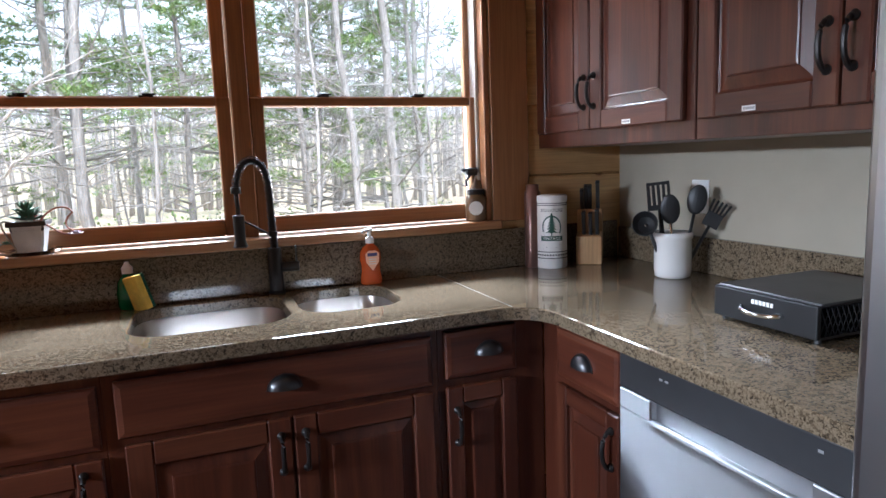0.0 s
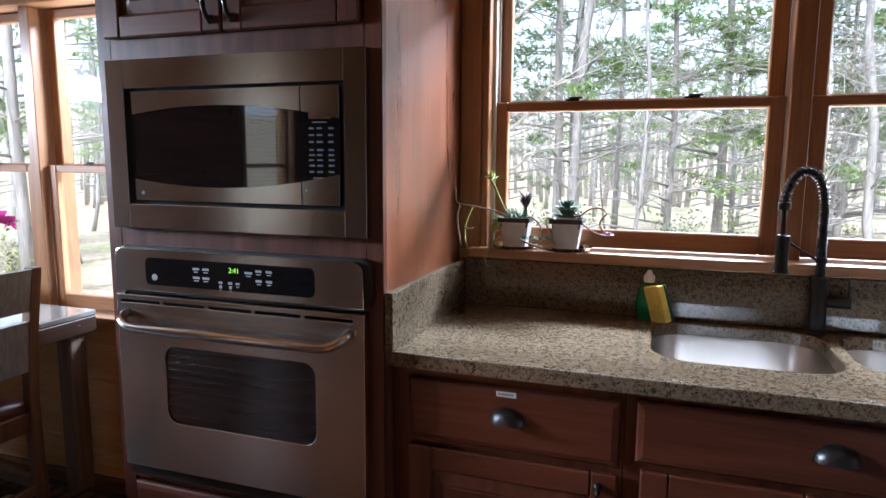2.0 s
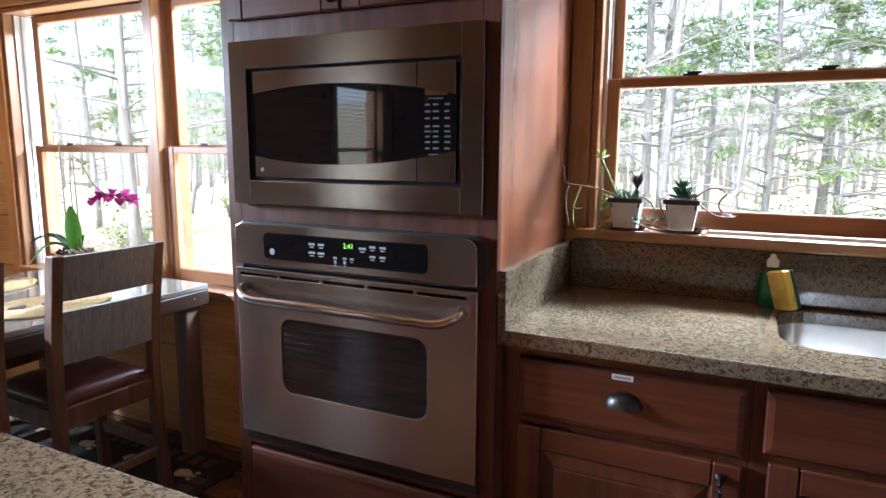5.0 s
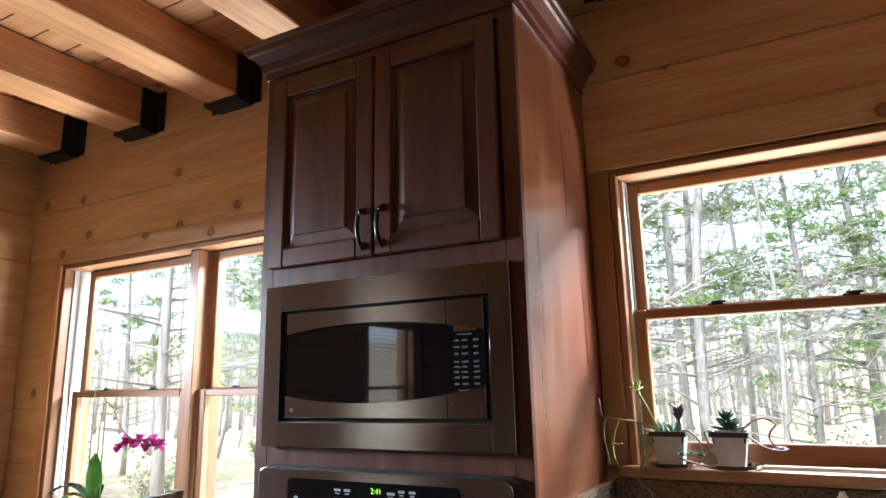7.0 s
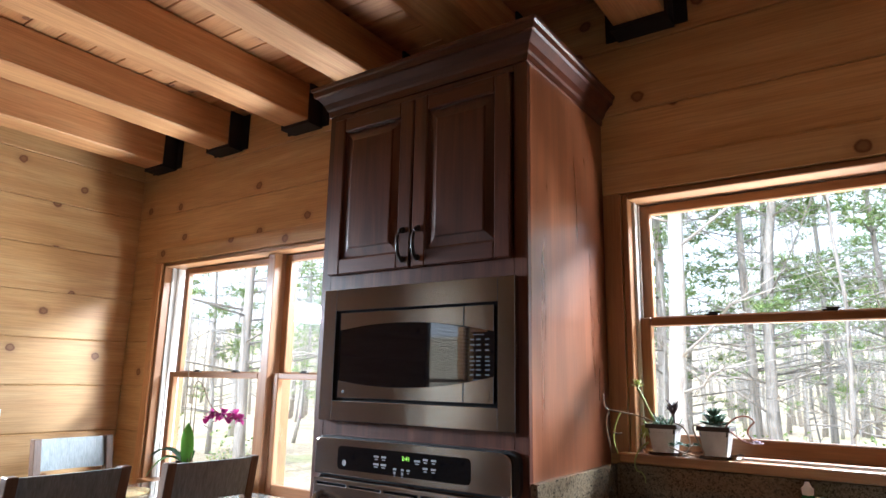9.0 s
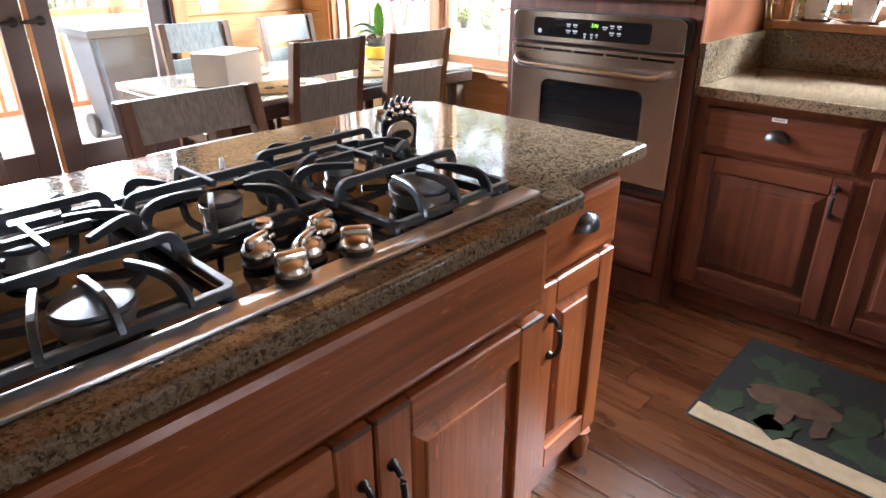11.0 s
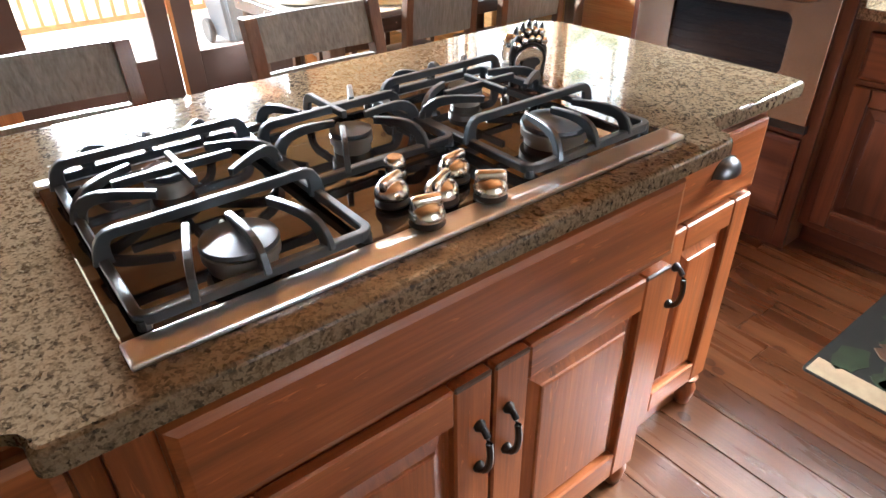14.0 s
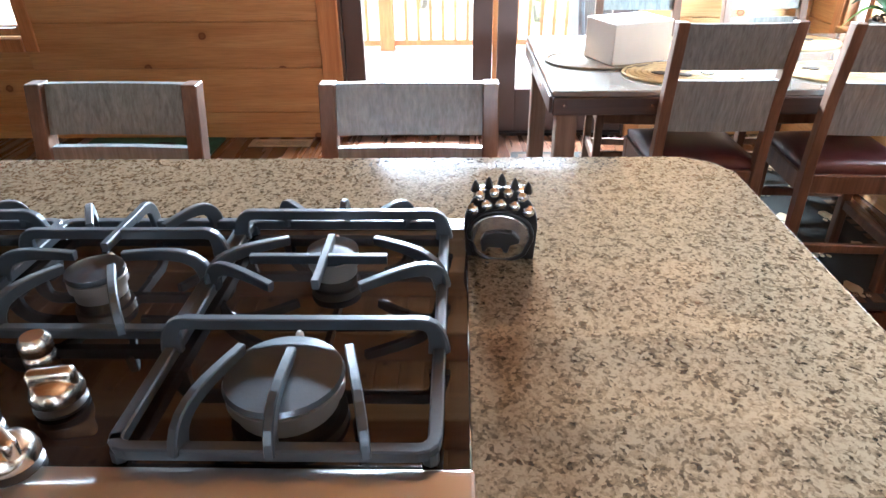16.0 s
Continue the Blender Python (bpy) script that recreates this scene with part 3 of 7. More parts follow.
box(bm, WX + 0.001, WX + 0.02, -0.33, 1.6, 2.081, 2.19, 0.003)
part("head_casing", bm, pine_y, ct)


def side_window(name, y0, y1, z0, z1, x, sign, along, label, blind=True):
    """A double-hung window with a blind, set in a side wall."""
    w = thing(name, (x, (y0 + y1) / 2, z0) if along == "y" else ((y0 + y1) / 2, x, z0), label, "window", kind="structure")

    def put(bm, a0, a1, d0, d1, za, zb, bev=0.0):
        d0, d1 = sorted((x + sign * d0, x + sign * d1))
        box(bm, *((d0, d1, a0, a1) if along == "y" else (a0, a1, d0, d1)), za, zb, bev)
    bm = B()
    put(bm, y0 - 0.08, y0 - 0.002, -0.018, -0.001, z0 - 0.08, z1 + 0.08, 0.003)
    put(bm, y1 + 0.002, y1 + 0.08, -0.018, -0.001, z0 - 0.08, z1 + 0.08, 0.003)
    put(bm, y0 - 0.002, y1 + 0.002, -0.018, -0.001, z1 + 0.002, z1 + 0.08, 0.003)
    put(bm, y0 - 0.002, y1 + 0.002, -0.03, -0.001, z0 - 0.08, z0 - 0.002, 0.003)
    part("casing", bm, pine_z, w)
    bm = B()
    zm = (z0 + z1) / 2
    for za, zb in ((z0, z0 + 0.06), (zm - 0.02, zm + 0.02), (z1 - 0.06, z1)):
        put(bm, y0 + 0.05, y1 - 0.05, 0.07, 0.1, za, zb)
    put(bm, y0, y0 + 0.05, 0.06, 0.11, z0, z1)
    put(bm, y1 - 0.05, y1, 0.06, 0.11, z0, z1)
    part("window_frame", bm, sash_z, w)
    bm = B()
    put(bm, y0 + 0.045, y1 - 0.045, 0.083, 0.087, z0 + 0.05, z1 - 0.05)
    part("pane", bm, pane_glass, w).visible_shadow = False
    z = z0 + 0.05
    while blind and z < z1 - 0.04:
        bm = B()
        put(bm, y0 + 0.052, y1 - 0.052, 0.018, 0.043, z, z + 0.0025)
        part("blind_slat", bm, white_plastic, w)
        z += 0.042
    return w


side_window("window_3", BW[0], BW[1], BW[2], BW[3], WX, -1, "y", "wood window with open white slatted blind")


# ---- cabinet fronts ----
def raised_door(parent, face, depth, u0, u1, v0, v1, mats, handle=None, stile=0.06, name="door", thick=0.02, arch=0.0, worn=False):
    """A frame-and-panel door on a face: stiles and rails, a field raised within a bevelled groove, and a bow handle."""
    up, across = mats
    m = on_face(face, depth)
    a0, a1, b0, b1 = u0 + stile, u1 - stile, v0 + stile, v1 - stile
    bm = B()
    w = min(0.038, (a1 - a0) * 0.22)
    rings = []
    for ins, out in ((0.0, 0.007), (0.006, 0.005), (w - 0.003, thick - 0.0075), (w - 0.0015, thick - 0.0035), (w + 0.003, thick - 0.002)):
        rings.append([bm.verts.new(m @ Vector(p)) for p in ((a0 + ins, b0 + ins, out), (a1 - ins, b0 + ins, out), (a1 - ins, b1 - ins, out), (a0 + ins, b1 - ins, out))])
    for r, s in zip(rings, rings[1:]):
        for i in range(4):
            bm.faces.new((r[i], r[(i + 1) % 4], s[(i + 1) % 4], s[i]))
    bm.faces.new(rings[-1])
    d = part(name, bm, up, parent)
    for s0, s1 in ((u0, u0 + stile), (u1 - stile, u1)):
        bm = B()
        box(bm, s0, s1, v0, v1, 0.001, thick, 0.004, m)
        part("stile", bm, up, d)
        if worn:
            bm = B()
            box(bm, s0 + 0.0005, s1 - 0.0005, v1 - 0.011, v1 + 0.0006, thick - 0.006, thick + 0.0006, 0.003, m)
            part("worn_corner", bm, dark_stain, d, "darkened worn end grain")
    for s0, s1 in ((v0, v0 + stile), (v1 - stile, v1)):
        bm = B()
        box(bm, u0 + stile, u1 - stile, s0, s1, 0.001, thick - 0.0005, 0.004, m)
        part("rail", bm, across, d)
    if handle:
        bow_handle(d, m, handle[0], handle[1], thick)
    return d


def bow_handle(parent, m, u, v, out, length=0.1, r=0.0062):
    """A bow pull with two round feet, standing upright at (u, v)."""
    bm = B()
    h = length / 2
    pts = curve((u, v - h, out + 0.006), (u, v - h * 0.9, out + 0.038), (u, v + h * 0.9, out + 0.038), (u, v + h, out + 0.006), 10)
    tube(bm, [m @ p for p in pts], r, 8)
    for s in (-1, 1):
        lathe(bm, [(0.0105, 0), (0.0115, 0.004), (0.0085, 0.009), (0.006, 0.013)], m=m @ Matrix.Translation((u, v + s * h * 0.97, out)), seg=14)
    return part("handle", bm, bronze, parent, "dark bronze bow handle", 40)


def cup_pull(parent, m, u, v, out, w=0.042):
    """A half-dome cup pull with a flange."""
    bm = B()
    n, k = 16, 6
    grid = []
    for j in range(k + 1):
        e = radians(90 * j / k)
        grid.append([bm.verts.new(m @ Vector((u + w * math.cos(radians(180 * i / n)) * math.cos(e), v - 0.016 + 0.036 * math.sin(radians(180 * i / n)) * math.cos(e) ** 0.8, out + 0.002 + 0.026 * math.sin(e)))) for i in range(n + 1)])
    for a, b in zip(grid, grid[1:]):
        for i in range(n):
            bm.faces.new((a[i], a[i + 1], b[i + 1], b[i]))
    b2 = B()
    slab(b2, [(u + (w + 0.004) * math.cos(radians(180 * i / n)), v - 0.019 + 0.042 * math.sin(radians(180 * i / n))) for i in range(n + 1)], out, out + 0.0025)
    join(bm, b2, m)
    return part("cup_pull", bm, pewter, parent, "pewter cup pull", 50)


def slab_drawer(parent, face, depth, u0, u1, v0, v1, mat, cup=None, thick=0.02, name="drawer_front"):
    m = on_face(face, depth)
    bm = B()
    box(bm, u0, u1, v0, v1, 0.001, thick * 0.6, 0.0, m)
    rings = []
    for ins, out in ((0.0, thick * 0.6), (0.004, thick * 0.85), (0.016, thick)):
        rings.append([bm.verts.new(m @ Vector(p)) for p in ((u0 + ins, v0 + ins, out), (u1 - ins, v0 + ins, out), (u1 - ins, v1 - ins, out), (u0 + ins, v1 - ins, out))])
    for r, s in zip(rings, rings[1:]):
        for i in range(4):
            bm.faces.new((r[i], r[(i + 1) % 4], s[(i + 1) % 4], s[i]))
    bm.faces.new(rings[-1])
    d = part(name, bm, mat, parent)
    if cup:
        cup_pull(d, m, cup[0], cup[1], thick)
    return d


def sticker(parent, m, u, v, out, w=0.036, h=0.013):
    bm = B()
    box(bm, u - w / 2, u + w / 2, v - h / 2, v + h / 2, out, out + 0.001, 0, m)
    s = part("label_strip", bm, label_white, parent, "small white label strip")
    bm = B()
    x = u - w * 0.4
    while x < u + w * 0.38:
        box(bm, x, x + 0.003, v - h * 0.22, v + h * 0.22, out + 0.001, out + 0.0014, 0, m)
        x += 0.0042
    part("print", bm, grey_ink, s)


CX, CY, CZm = (cherry_z, cherry_x), (cherry_z, cherry_y), None
FY = 1.925      # face frames of the sink run
FXE = 1.235     # face frames of the dishwasher run


def base_unit(name, x0, x1, label, toe=True):
    """A base cabinet of the sink run: carcass with its face frame and a recessed toe board."""
    c = thing(name, ((x0 + x1) / 2, FY, 0), label, "cabinet", "base cabinets by the sink")
    bm = B()
    if name == "sink_cabinet":
        box(bm, x0, x1, FY, FY + 0.02, 0.1, 0.858, 0.002)
        box(bm, x0, x1, FY + 0.02, 2.46, 0.1, 0.62)
    else:
        box(bm, x0, x1, FY, 2.46, 0.1, 0.858, 0.002)
    part("body", bm, cherry_z, c)
    bm = B()
    box(bm, x0, x1, FY + 0.07, FY + 0.085, 0.0, 0.1)
    part("toe_board", bm, cherry_x, c)
    return c


c = base_unit("base_cabinet", -0.513, 0.052, "dark cherry base cabinet with one drawer above a panelled door")
d = slab_drawer(c, "S", FY, -0.468, 0.042, 0.67, 0.824, cherry_x, (-0.212, 0.757))
sticker(d, on_face("S", FY), -0.218, 0.811, 0.0205, 0.048)
raised_door(c, "S", FY, -0.468, 0.042, 0.13, 0.65, CX, (0.0, 0.57))
c = base_unit("sink_cabinet", 0.052, 0.892, "dark cherry sink cabinet with a false drawer and two doors")
slab_drawer(c, "S", FY, 0.078, 0.872, 0.69, 0.83, cherry_x, (0.468, 0.77))
raised_door(c, "S", FY, 0.09, 0.478, 0.13, 0.672, CX, (0.45, 0.58))
raised_door(c, "S", FY, 0.484, 0.872, 0.13, 0.672, CX, (0.512, 0.58))
c = base_unit("base_cabinet", 0.892, 1.235, "narrow dark cherry base cabinet with a drawer and a door")
slab_drawer(c, "S", FY, 0.912, 1.135, 0.7, 0.838, cherry_x, (1.045, 0.778))
raised_door(c, "S", FY, 0.912, 1.135, 0.13, 0.675, CX, (0.94, 0.56), stile=0.05)

c = thing("corner_cabinet", (FXE, 1.7, 0), "cherry corner base cabinet beside the dishwasher", "cabinet")
bm = B()
box(bm, FXE, 1.9, 1.52, FY - 0.002, 0.1, 0.858, 0.002)
part("body", bm, cherry_z, c)
slab_drawer(c, "W", FXE, -1.822, -1.535, 0.695, 0.838, cherry_y, (-1.685, 0.772))
raised_door(c, "W", FXE, -1.822, -1.535, 0.13, 0.672, CY, (-1.56, 0.58), stile=0.05)

# ---- dishwasher ----
dwt = thing("dishwasher", (1.25, 1.2, 0), "stainless steel dishwasher with a dark control band under the counter", "dishwasher")
bm = B()
box(bm, 1.225, 1.85, 0.91, 1.515, 0.1, 0.854)
part("body", bm, black_paint, dwt)
m = on_face("W", 1.225)
bm = B()
box(bm, -1.51, -0.915, 0.767, 0.852, 0, 0.025, 0.004, m, 2)
cb = part("control_band", bm, dw_band, dwt, "charcoal control band")
for u in (-1.37, -1.352, -0.99):
    bm = B()
    box(bm, u, u + 0.01, 0.824, 0.829, 0.025, 0.0256, 0, m)
    part("indicator", bm, grey_ink, cb)
bm = B()
box(bm, -1.51, -0.915, 0.12, 0.717, 0, 0.024, 0.004, m, 2)
box(bm, -1.51, -1.4, 0.717, 0.765, 0, 0.024, 0.003, m)
box(bm, -1.0, -0.915, 0.717, 0.765, 0, 0.024, 0.003, m)
box(bm, -1.4, -1.0, 0.717, 0.765, 0, 0.006, 0, m)
box(bm, -1.395, -1.005, 0.71, 0.724, 0.018, 0.03, 0.004, m, 2)
part("door", bm, dw_steel, dwt, "brushed steel door with a pocket grip")

# ---- refrigerator ----
fr = thing("refrigerator", (1.5, 0.4, 0), "tall stainless steel refrigerator beside the dishwasher", "refrigerator")
bm = B()
box(bm, 1.17, 1.9, -0.03, 0.86, 0.03, 1.78, 0.01)
part("body", bm, steel_z, fr)
for y0, y1, hy in ((-0.03, 0.417, 0.37), (0.423, 0.842, 0.47)):
    bm = B()
    box(bm, 1.06, 1.165, y0, y1, 0.7, 1.78, 0.018, seg=3)
    dd = part("door", bm, steel_z, fr)
    bm = B()
    tube(bm, [(1.058, hy, 0.85), (1.015, hy, 0.87), (1.015, hy, 1.6), (1.058, hy, 1.62)], 0.011, 10)
    part("handle", bm, chrome, dd)
bm = B()
box(bm, 1.06, 1.165, -0.03, 0.842, 0.07, 0.69, 0.018, seg=3)
part("freezer_drawer", bm, steel_z, fr)


# ---- granite counter with an undermount double sink ----
def plate_with_holes(outline, holes, z0, z1, bev=0.006):
    """A flat plate with openings: caps triangulated between the outline and the holes, with walls around both."""
    bm = B()
    loops = []
    for pts in (outline, *holes):
        vs = [bm.verts.new((x, y, z1)) for x, y in pts]
        loops.append([bm.edges.new((vs[i], vs[(i + 1) % len(vs)])) for i in range(len(vs))])
    bmesh.ops.triangle_fill(bm, edges=[e for lp in loops for e in lp], use_beauty=True, use_dissolve=False, normal=(0, 0, 1))
    top_faces, rim = bm.faces[:], [e for e in bm.edges if len(e.link_faces) == 1]
    ext = bmesh.ops.extrude_edge_only(bm, edges=rim)
    vs = [v for v in ext["geom"] if isinstance(v, bmesh.types.BMVert)]
    for v in vs:
        v.co.z = z0
    low = bmesh.ops.duplicate(bm, geom=top_faces)
    for v in [g for g in low["geom"] if isinstance(g, bmesh.types.BMVert)]:
        v.co.z = z0
    bmesh.ops.remove_doubles(bm, verts=bm.verts, dist=1e-5)
    bmesh.ops.recalc_face_normals(bm, faces=bm.faces)
    if bev:
        ed = [e for e in bm.edges if len(e.link_faces) == 2 and all(abs(v.co.z - z1) < 1e-5 for v in e.verts) and abs(e.link_faces[0].normal.z - e.link_faces[1].normal.z) > 0.5]
        bmesh.ops.bevel(bm, geom=ed, offset=bev, segments=3, profile=0.5, affect="EDGES")
    return bm


CF, CE = 1.866, 1.178       # counter front edges
cout = [(-0.51, CF)] + [(1.055, CF)] + arc(1.055, CF - 0.12, 0.12, 90, 0, 8)[1:] + [(CE, 0.885), (1.925, 0.885), (1.925, NY - 0.004), (-0.51, NY - 0.004)]
big = rounded(0.1, 0.525, 2.035, 2.42, 0.1)
small = rounded(0.56, 0.865, 2.075, 2.42, 0.1)
ct = thing("kitchen_counter", (0.5, 2.1, 0.88), "polished brown speckled granite counter around the sink and corner", "counter")
part("worktop", plate_with_holes(cout, [big, small], 0.862, 0.897, 0.005), granite_top, ct)
bm = B()
box(bm, -0.488, 1.902, NY - 0.024, NY - 0.002, 0.8975, 1.046, 0.002)
part("back_splash", bm, granite_top, ct)
bm = B()
box(bm, -0.511, -0.49, CF - 0.002, NY - 0.003, 0.8975, 1.041, 0.002)
part("side_splash", bm, granite_top, ct)
bm = B()
box(bm, 1.904, 1.926, 0.89, NY - 0.026, 0.8975, 1.02, 0.002)
part("side_splash", bm, granite_top, ct)
bm = B()
box(bm, 1.103, 1.106, 1.87, NY - 0.03, 0.8965, 0.8975)
part("seam", bm, plain("seam_filler", (0.24, 0.21, 0.17), 0.4), ct, "pale seam between the two slabs")


def basin(parent, outline, depth, z):
    """A pressed bowl: rim flange, steep wall with rounded foot, floor sloping to the drain."""
    bm = B()
    cx = sum(p[0] for p in outline) / len(outline)
    cy = sum(p[1] for p in outline) / len(outline)
    rings = []
    for s, dz in ((1.06, 0.0), (1.012, 0.0), (1.0, -0.006), (0.985, -depth * 0.5), (0.965, -depth * 0.8), (0.93, -depth * 0.93), (0.85, -depth * 0.985), (0.3, -depth), (0.13, -depth - 0.002)):
        rings.append([bm.verts.new((cx + (x - cx) * s, cy + (y - cy) * s, z + dz)) for x, y in outline])
    for a, b in zip(rings, rings[1:]):
        for i in range(len(a)):
            bm.faces.new((a[i], a[(i + 1) % len(a)], b[(i + 1) % len(b)], b[i]))
    bm.faces.new(rings[-1])
    bw = part("basin", bm, sink_steel, parent, smooth=60)
    bm = B()
    lathe(bm, [(0.043, 0), (0.045, 0.003), (0.03, 0.004), (0.027, 0.001)], (cx, cy, z - depth + 0.001), 20)
    part("drain", bm, chrome, bw)


sk = thing("kitchen_sink", (0.5, 2.2, 0.68), "double-bowl stainless undermount sink", "sink")
basin(sk, rounded(0.094, 0.531, 2.029, 2.426, 0.105), 0.2, 0.861)
basin(sk, rounded(0.554, 0.871, 2.069, 2.426, 0.105), 0.17, 0.861)
bm = B()
box(bm, 0.528, 0.557, 2.05, 2.42, 0.775, 0.8605, 0.008, seg=3)
part("divider", bm, sink_steel, sk)


# ---- upper cabinets ----
UX, UZ = 1.55, 1.345
for y0, y1, split, lab, sy in ((1.655, 2.478, 2.115, 2.03, 1.92), (0.815, 1.65, 1.235, 1.4, 1.46)):
    c = thing("wall_cabinet", (1.74, (y0 + y1) / 2, UZ), "cherry wall cabinet with two raised-panel doors", "cabinet", "wall cabinets")
    bm = B()
    box(bm, UX, 1.928, y0, y1, UZ, 2.26, 0.002)
    part("body", bm, cherry_z, c)
    m = on_face("W", UX)
    e = (y1 - 0.02, y0 + 0.03)
    d = raised_door(c, "W", UX, -e[0], -split - 0.003, UZ + 0.052, 2.22, CY, (-split - 0.028, 1.52))
    d2 = raised_door(c, "W", UX, -split + 0.003, -e[1], UZ + 0.052, 2.22, CY, (-split + 0.028, 1.52))
    sticker(d2 if sy > 1.7 else d, m, -sy, UZ + 0.066, 0.0205, 0.04)
    bm = B()
    box(bm, UX - 0.06, 1.928, y0, y1, 2.262, 2.34, 0.015)
    part("crown", bm, cherry_y, c)


# ---- the oven tower ----
TX0, TX1, TY = -1.35, -0.515, 1.868
tw = thing("oven_tower", ((TX0 + TX1) / 2, 2.17, 0), "tall dark cherry cabinet holding a microwave and wall oven", "cabinet")
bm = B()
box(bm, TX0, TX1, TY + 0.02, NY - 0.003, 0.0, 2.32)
part("body", bm, side_z, tw, "glossy stained wood carcass, lighter than its fronts")
bm = B()
for a0, a1, b0, b1 in ((TX0, TX0 + 0.045, 0, 2.32), (TX1 - 0.045, TX1, 0, 2.32), (TX0 + 0.045, TX1 - 0.045, 2.26, 2.32), (TX0 + 0.045, TX1 - 0.045, 1.595, 1.68), (TX0 + 0.045, TX1 - 0.045, 1.1, 1.19), (TX0 + 0.045, TX1 - 0.045, 0.44, 0.5), (TX0 + 0.045, TX1 - 0.045, 0.0, 0.11)):
    box(bm, a0, a1, TY, TY + 0.0195, b0, b1, 0.0015)
box(bm, TX0 + 0.045, TX1 - 0.045, TY + 0.012, TY + 0.0195, 0.11, 0.44)
part("face_frame", bm, cherry_z, tw)
raised_door(tw, "S", TY, -1.31, -0.939, 1.668, 2.256, CX, (-0.966, 1.745), stile=0.055)
raised_door(tw, "S", TY, -0.933, -0.565, 1.668, 2.256, CX, (-0.903, 1.745), stile=0.055)
slab_drawer(tw, "S", TY, -1.292, -0.563, 0.13, 0.435, cherry_x)
# crown moulding: a stepped cove swept round the front and both sides
prof = [(0.0, 2.284), (0.006, 2.284), (0.008, 2.307), (0.014, 2.314), (0.022, 2.334), (0.042, 2.357), (0.05, 2.36), (0.053, 2.378), (0.06, 2.382), (0.06, 2.394), (0.0, 2.394)]
bm = B()
path = [((TX0, NY - 0.003), (-1, 0)), ((TX0, TY), (-1, -1)), ((TX1, TY), (1, -1)), ((TX1, NY - 0.003), (1, 0))]
rows = [[bm.verts.new((px + nx * o, py + ny * o, z)) for o, z in prof] for (px, py), (nx, ny) in path]
for a, b in zip(rows, rows[1:]):
    for i in range(len(prof) - 1):
        bm.faces.new((a[i], a[i + 1], b[i + 1], b[i]))
bm.faces.new([r[-1] for r in rows])
bmesh.ops.recalc_face_normals(bm, faces=bm.faces)
part("crown", bm, cherry_x, tw, "stepped crown moulding")

# microwave
S = on_face("S", TY)
mw = thing("microwave", (-0.925, TY, 1.17), "built-in stainless microwave with a wide dark glass door", "microwave")
bm = B()
for a0, a1, b0, b1 in ((-1.305, -1.247, 1.172, 1.612), (-0.603, -0.546, 1.172, 1.612)):
    box(bm, a0, a1, b0, b1, 0.0, 0.024, 0.0012, S, 1)
for b0, b1 in ((1.172, 1.236), (1.538, 1.612)):
    box(bm, -1.247, -0.603, b0, b1, 0.0, 0.0236, 0.0012, S, 1)
part("trim_kit", bm, steel_x, mw, "broad brushed steel surround")
bm = B()
box(bm, -1.247, -0.603, 1.236, 1.538, -0.01, 0.004, 0, S)
part("recess", bm, dark_gap, mw)
MU0, MU1, MV0, MV1 = -1.225, -0.617, 1.247, 1.53


def bowed(bm, u0, u1, low, high, sag, out0, out1, m, n=18, flip=1):
    """A strip with one straight edge and one bowed edge."""
    f = lambda u: sag * (1 - ((u - (MU0 + MU1 - 0.1) / 2) / ((MU1 - MU0) / 2)) ** 2)
    edge = [(u0 + (u1 - u0) * i / n) for i in range(n + 1)]
    if flip > 0:
        outline = [(u, low + f(u)) for u in edge] + [(u1, high), (u0, high)]
    else:
        outline = [(u0, low), (u1, low)] + [(u, high - f(u)) for u in reversed(edge)]
    slab(bm, outline, out0, out1, 0.0008, m, 1)


MD = -0.72
bm = B()
box(bm, MU0, MU1, MV0 + 0.005, MV1 - 0.005, 0.004, 0.016, 0, S)
part("door_glass", bm, mirror_glass, mw, "black glass door")
for u0, u1 in ((MU0, MD - 0.0015), (MD + 0.0015, MU1)):
    bm = B()
    bowed(bm, u0, u1, 1.462, MV1, 0.028, 0.006, 0.022, S)
    part("door_rail", bm, steel_x, mw)
    bm = B()
    bowed(bm, u0, u1, MV0, 1.312, 0.028, 0.006, 0.022, S, flip=-1)
    part("door_rail", bm, steel_x, mw)
bm = B()
box(bm, -1.15, -0.79, 1.31, 1.46, 0.0162, 0.0168, 0, S)
part("window_mesh", bm, mirror_glass, mw)
bm = B()
box(bm, -0.7, -0.64, 1.452, 1.47, 0.0162, 0.017, 0, S)
part("clock_window", bm, plain("amber_display", (0.06, 0.025, 0.008), 0.2), mw, "dim amber display")
rk = random.Random(3)
for i, v in enumerate((1.443, 1.428, 1.412, 1.396, 1.377, 1.365, 1.353, 1.34, 1.325, 1.311)):
    bm = B()
    if i in (0, 9):
        box(bm, -0.69, -0.652, v, v + 0.003, 0.0162, 0.0166, 0, S)
    else:
        for u in (-0.7, -0.679, -0.648):
            w = rk.uniform(0.012, 0.017)
            box(bm, u, u + w, v, v + 0.0045, 0.0162, 0.0166, 0, S)
    part("key_row", bm, dim_ink, mw)
bm = B()
slab(bm, rounded(-0.707, -0.63, 1.254, 1.287, 0.006), 0.022, 0.024, 0.002, S)
part("open_button", bm, steel_x, mw)
bm = B()
slab(bm, rounded(-1.205, -1.195, 1.262, 1.272, 0.004), 0.022, 0.0225, 0, S)
part("badge", bm, ink, mw)

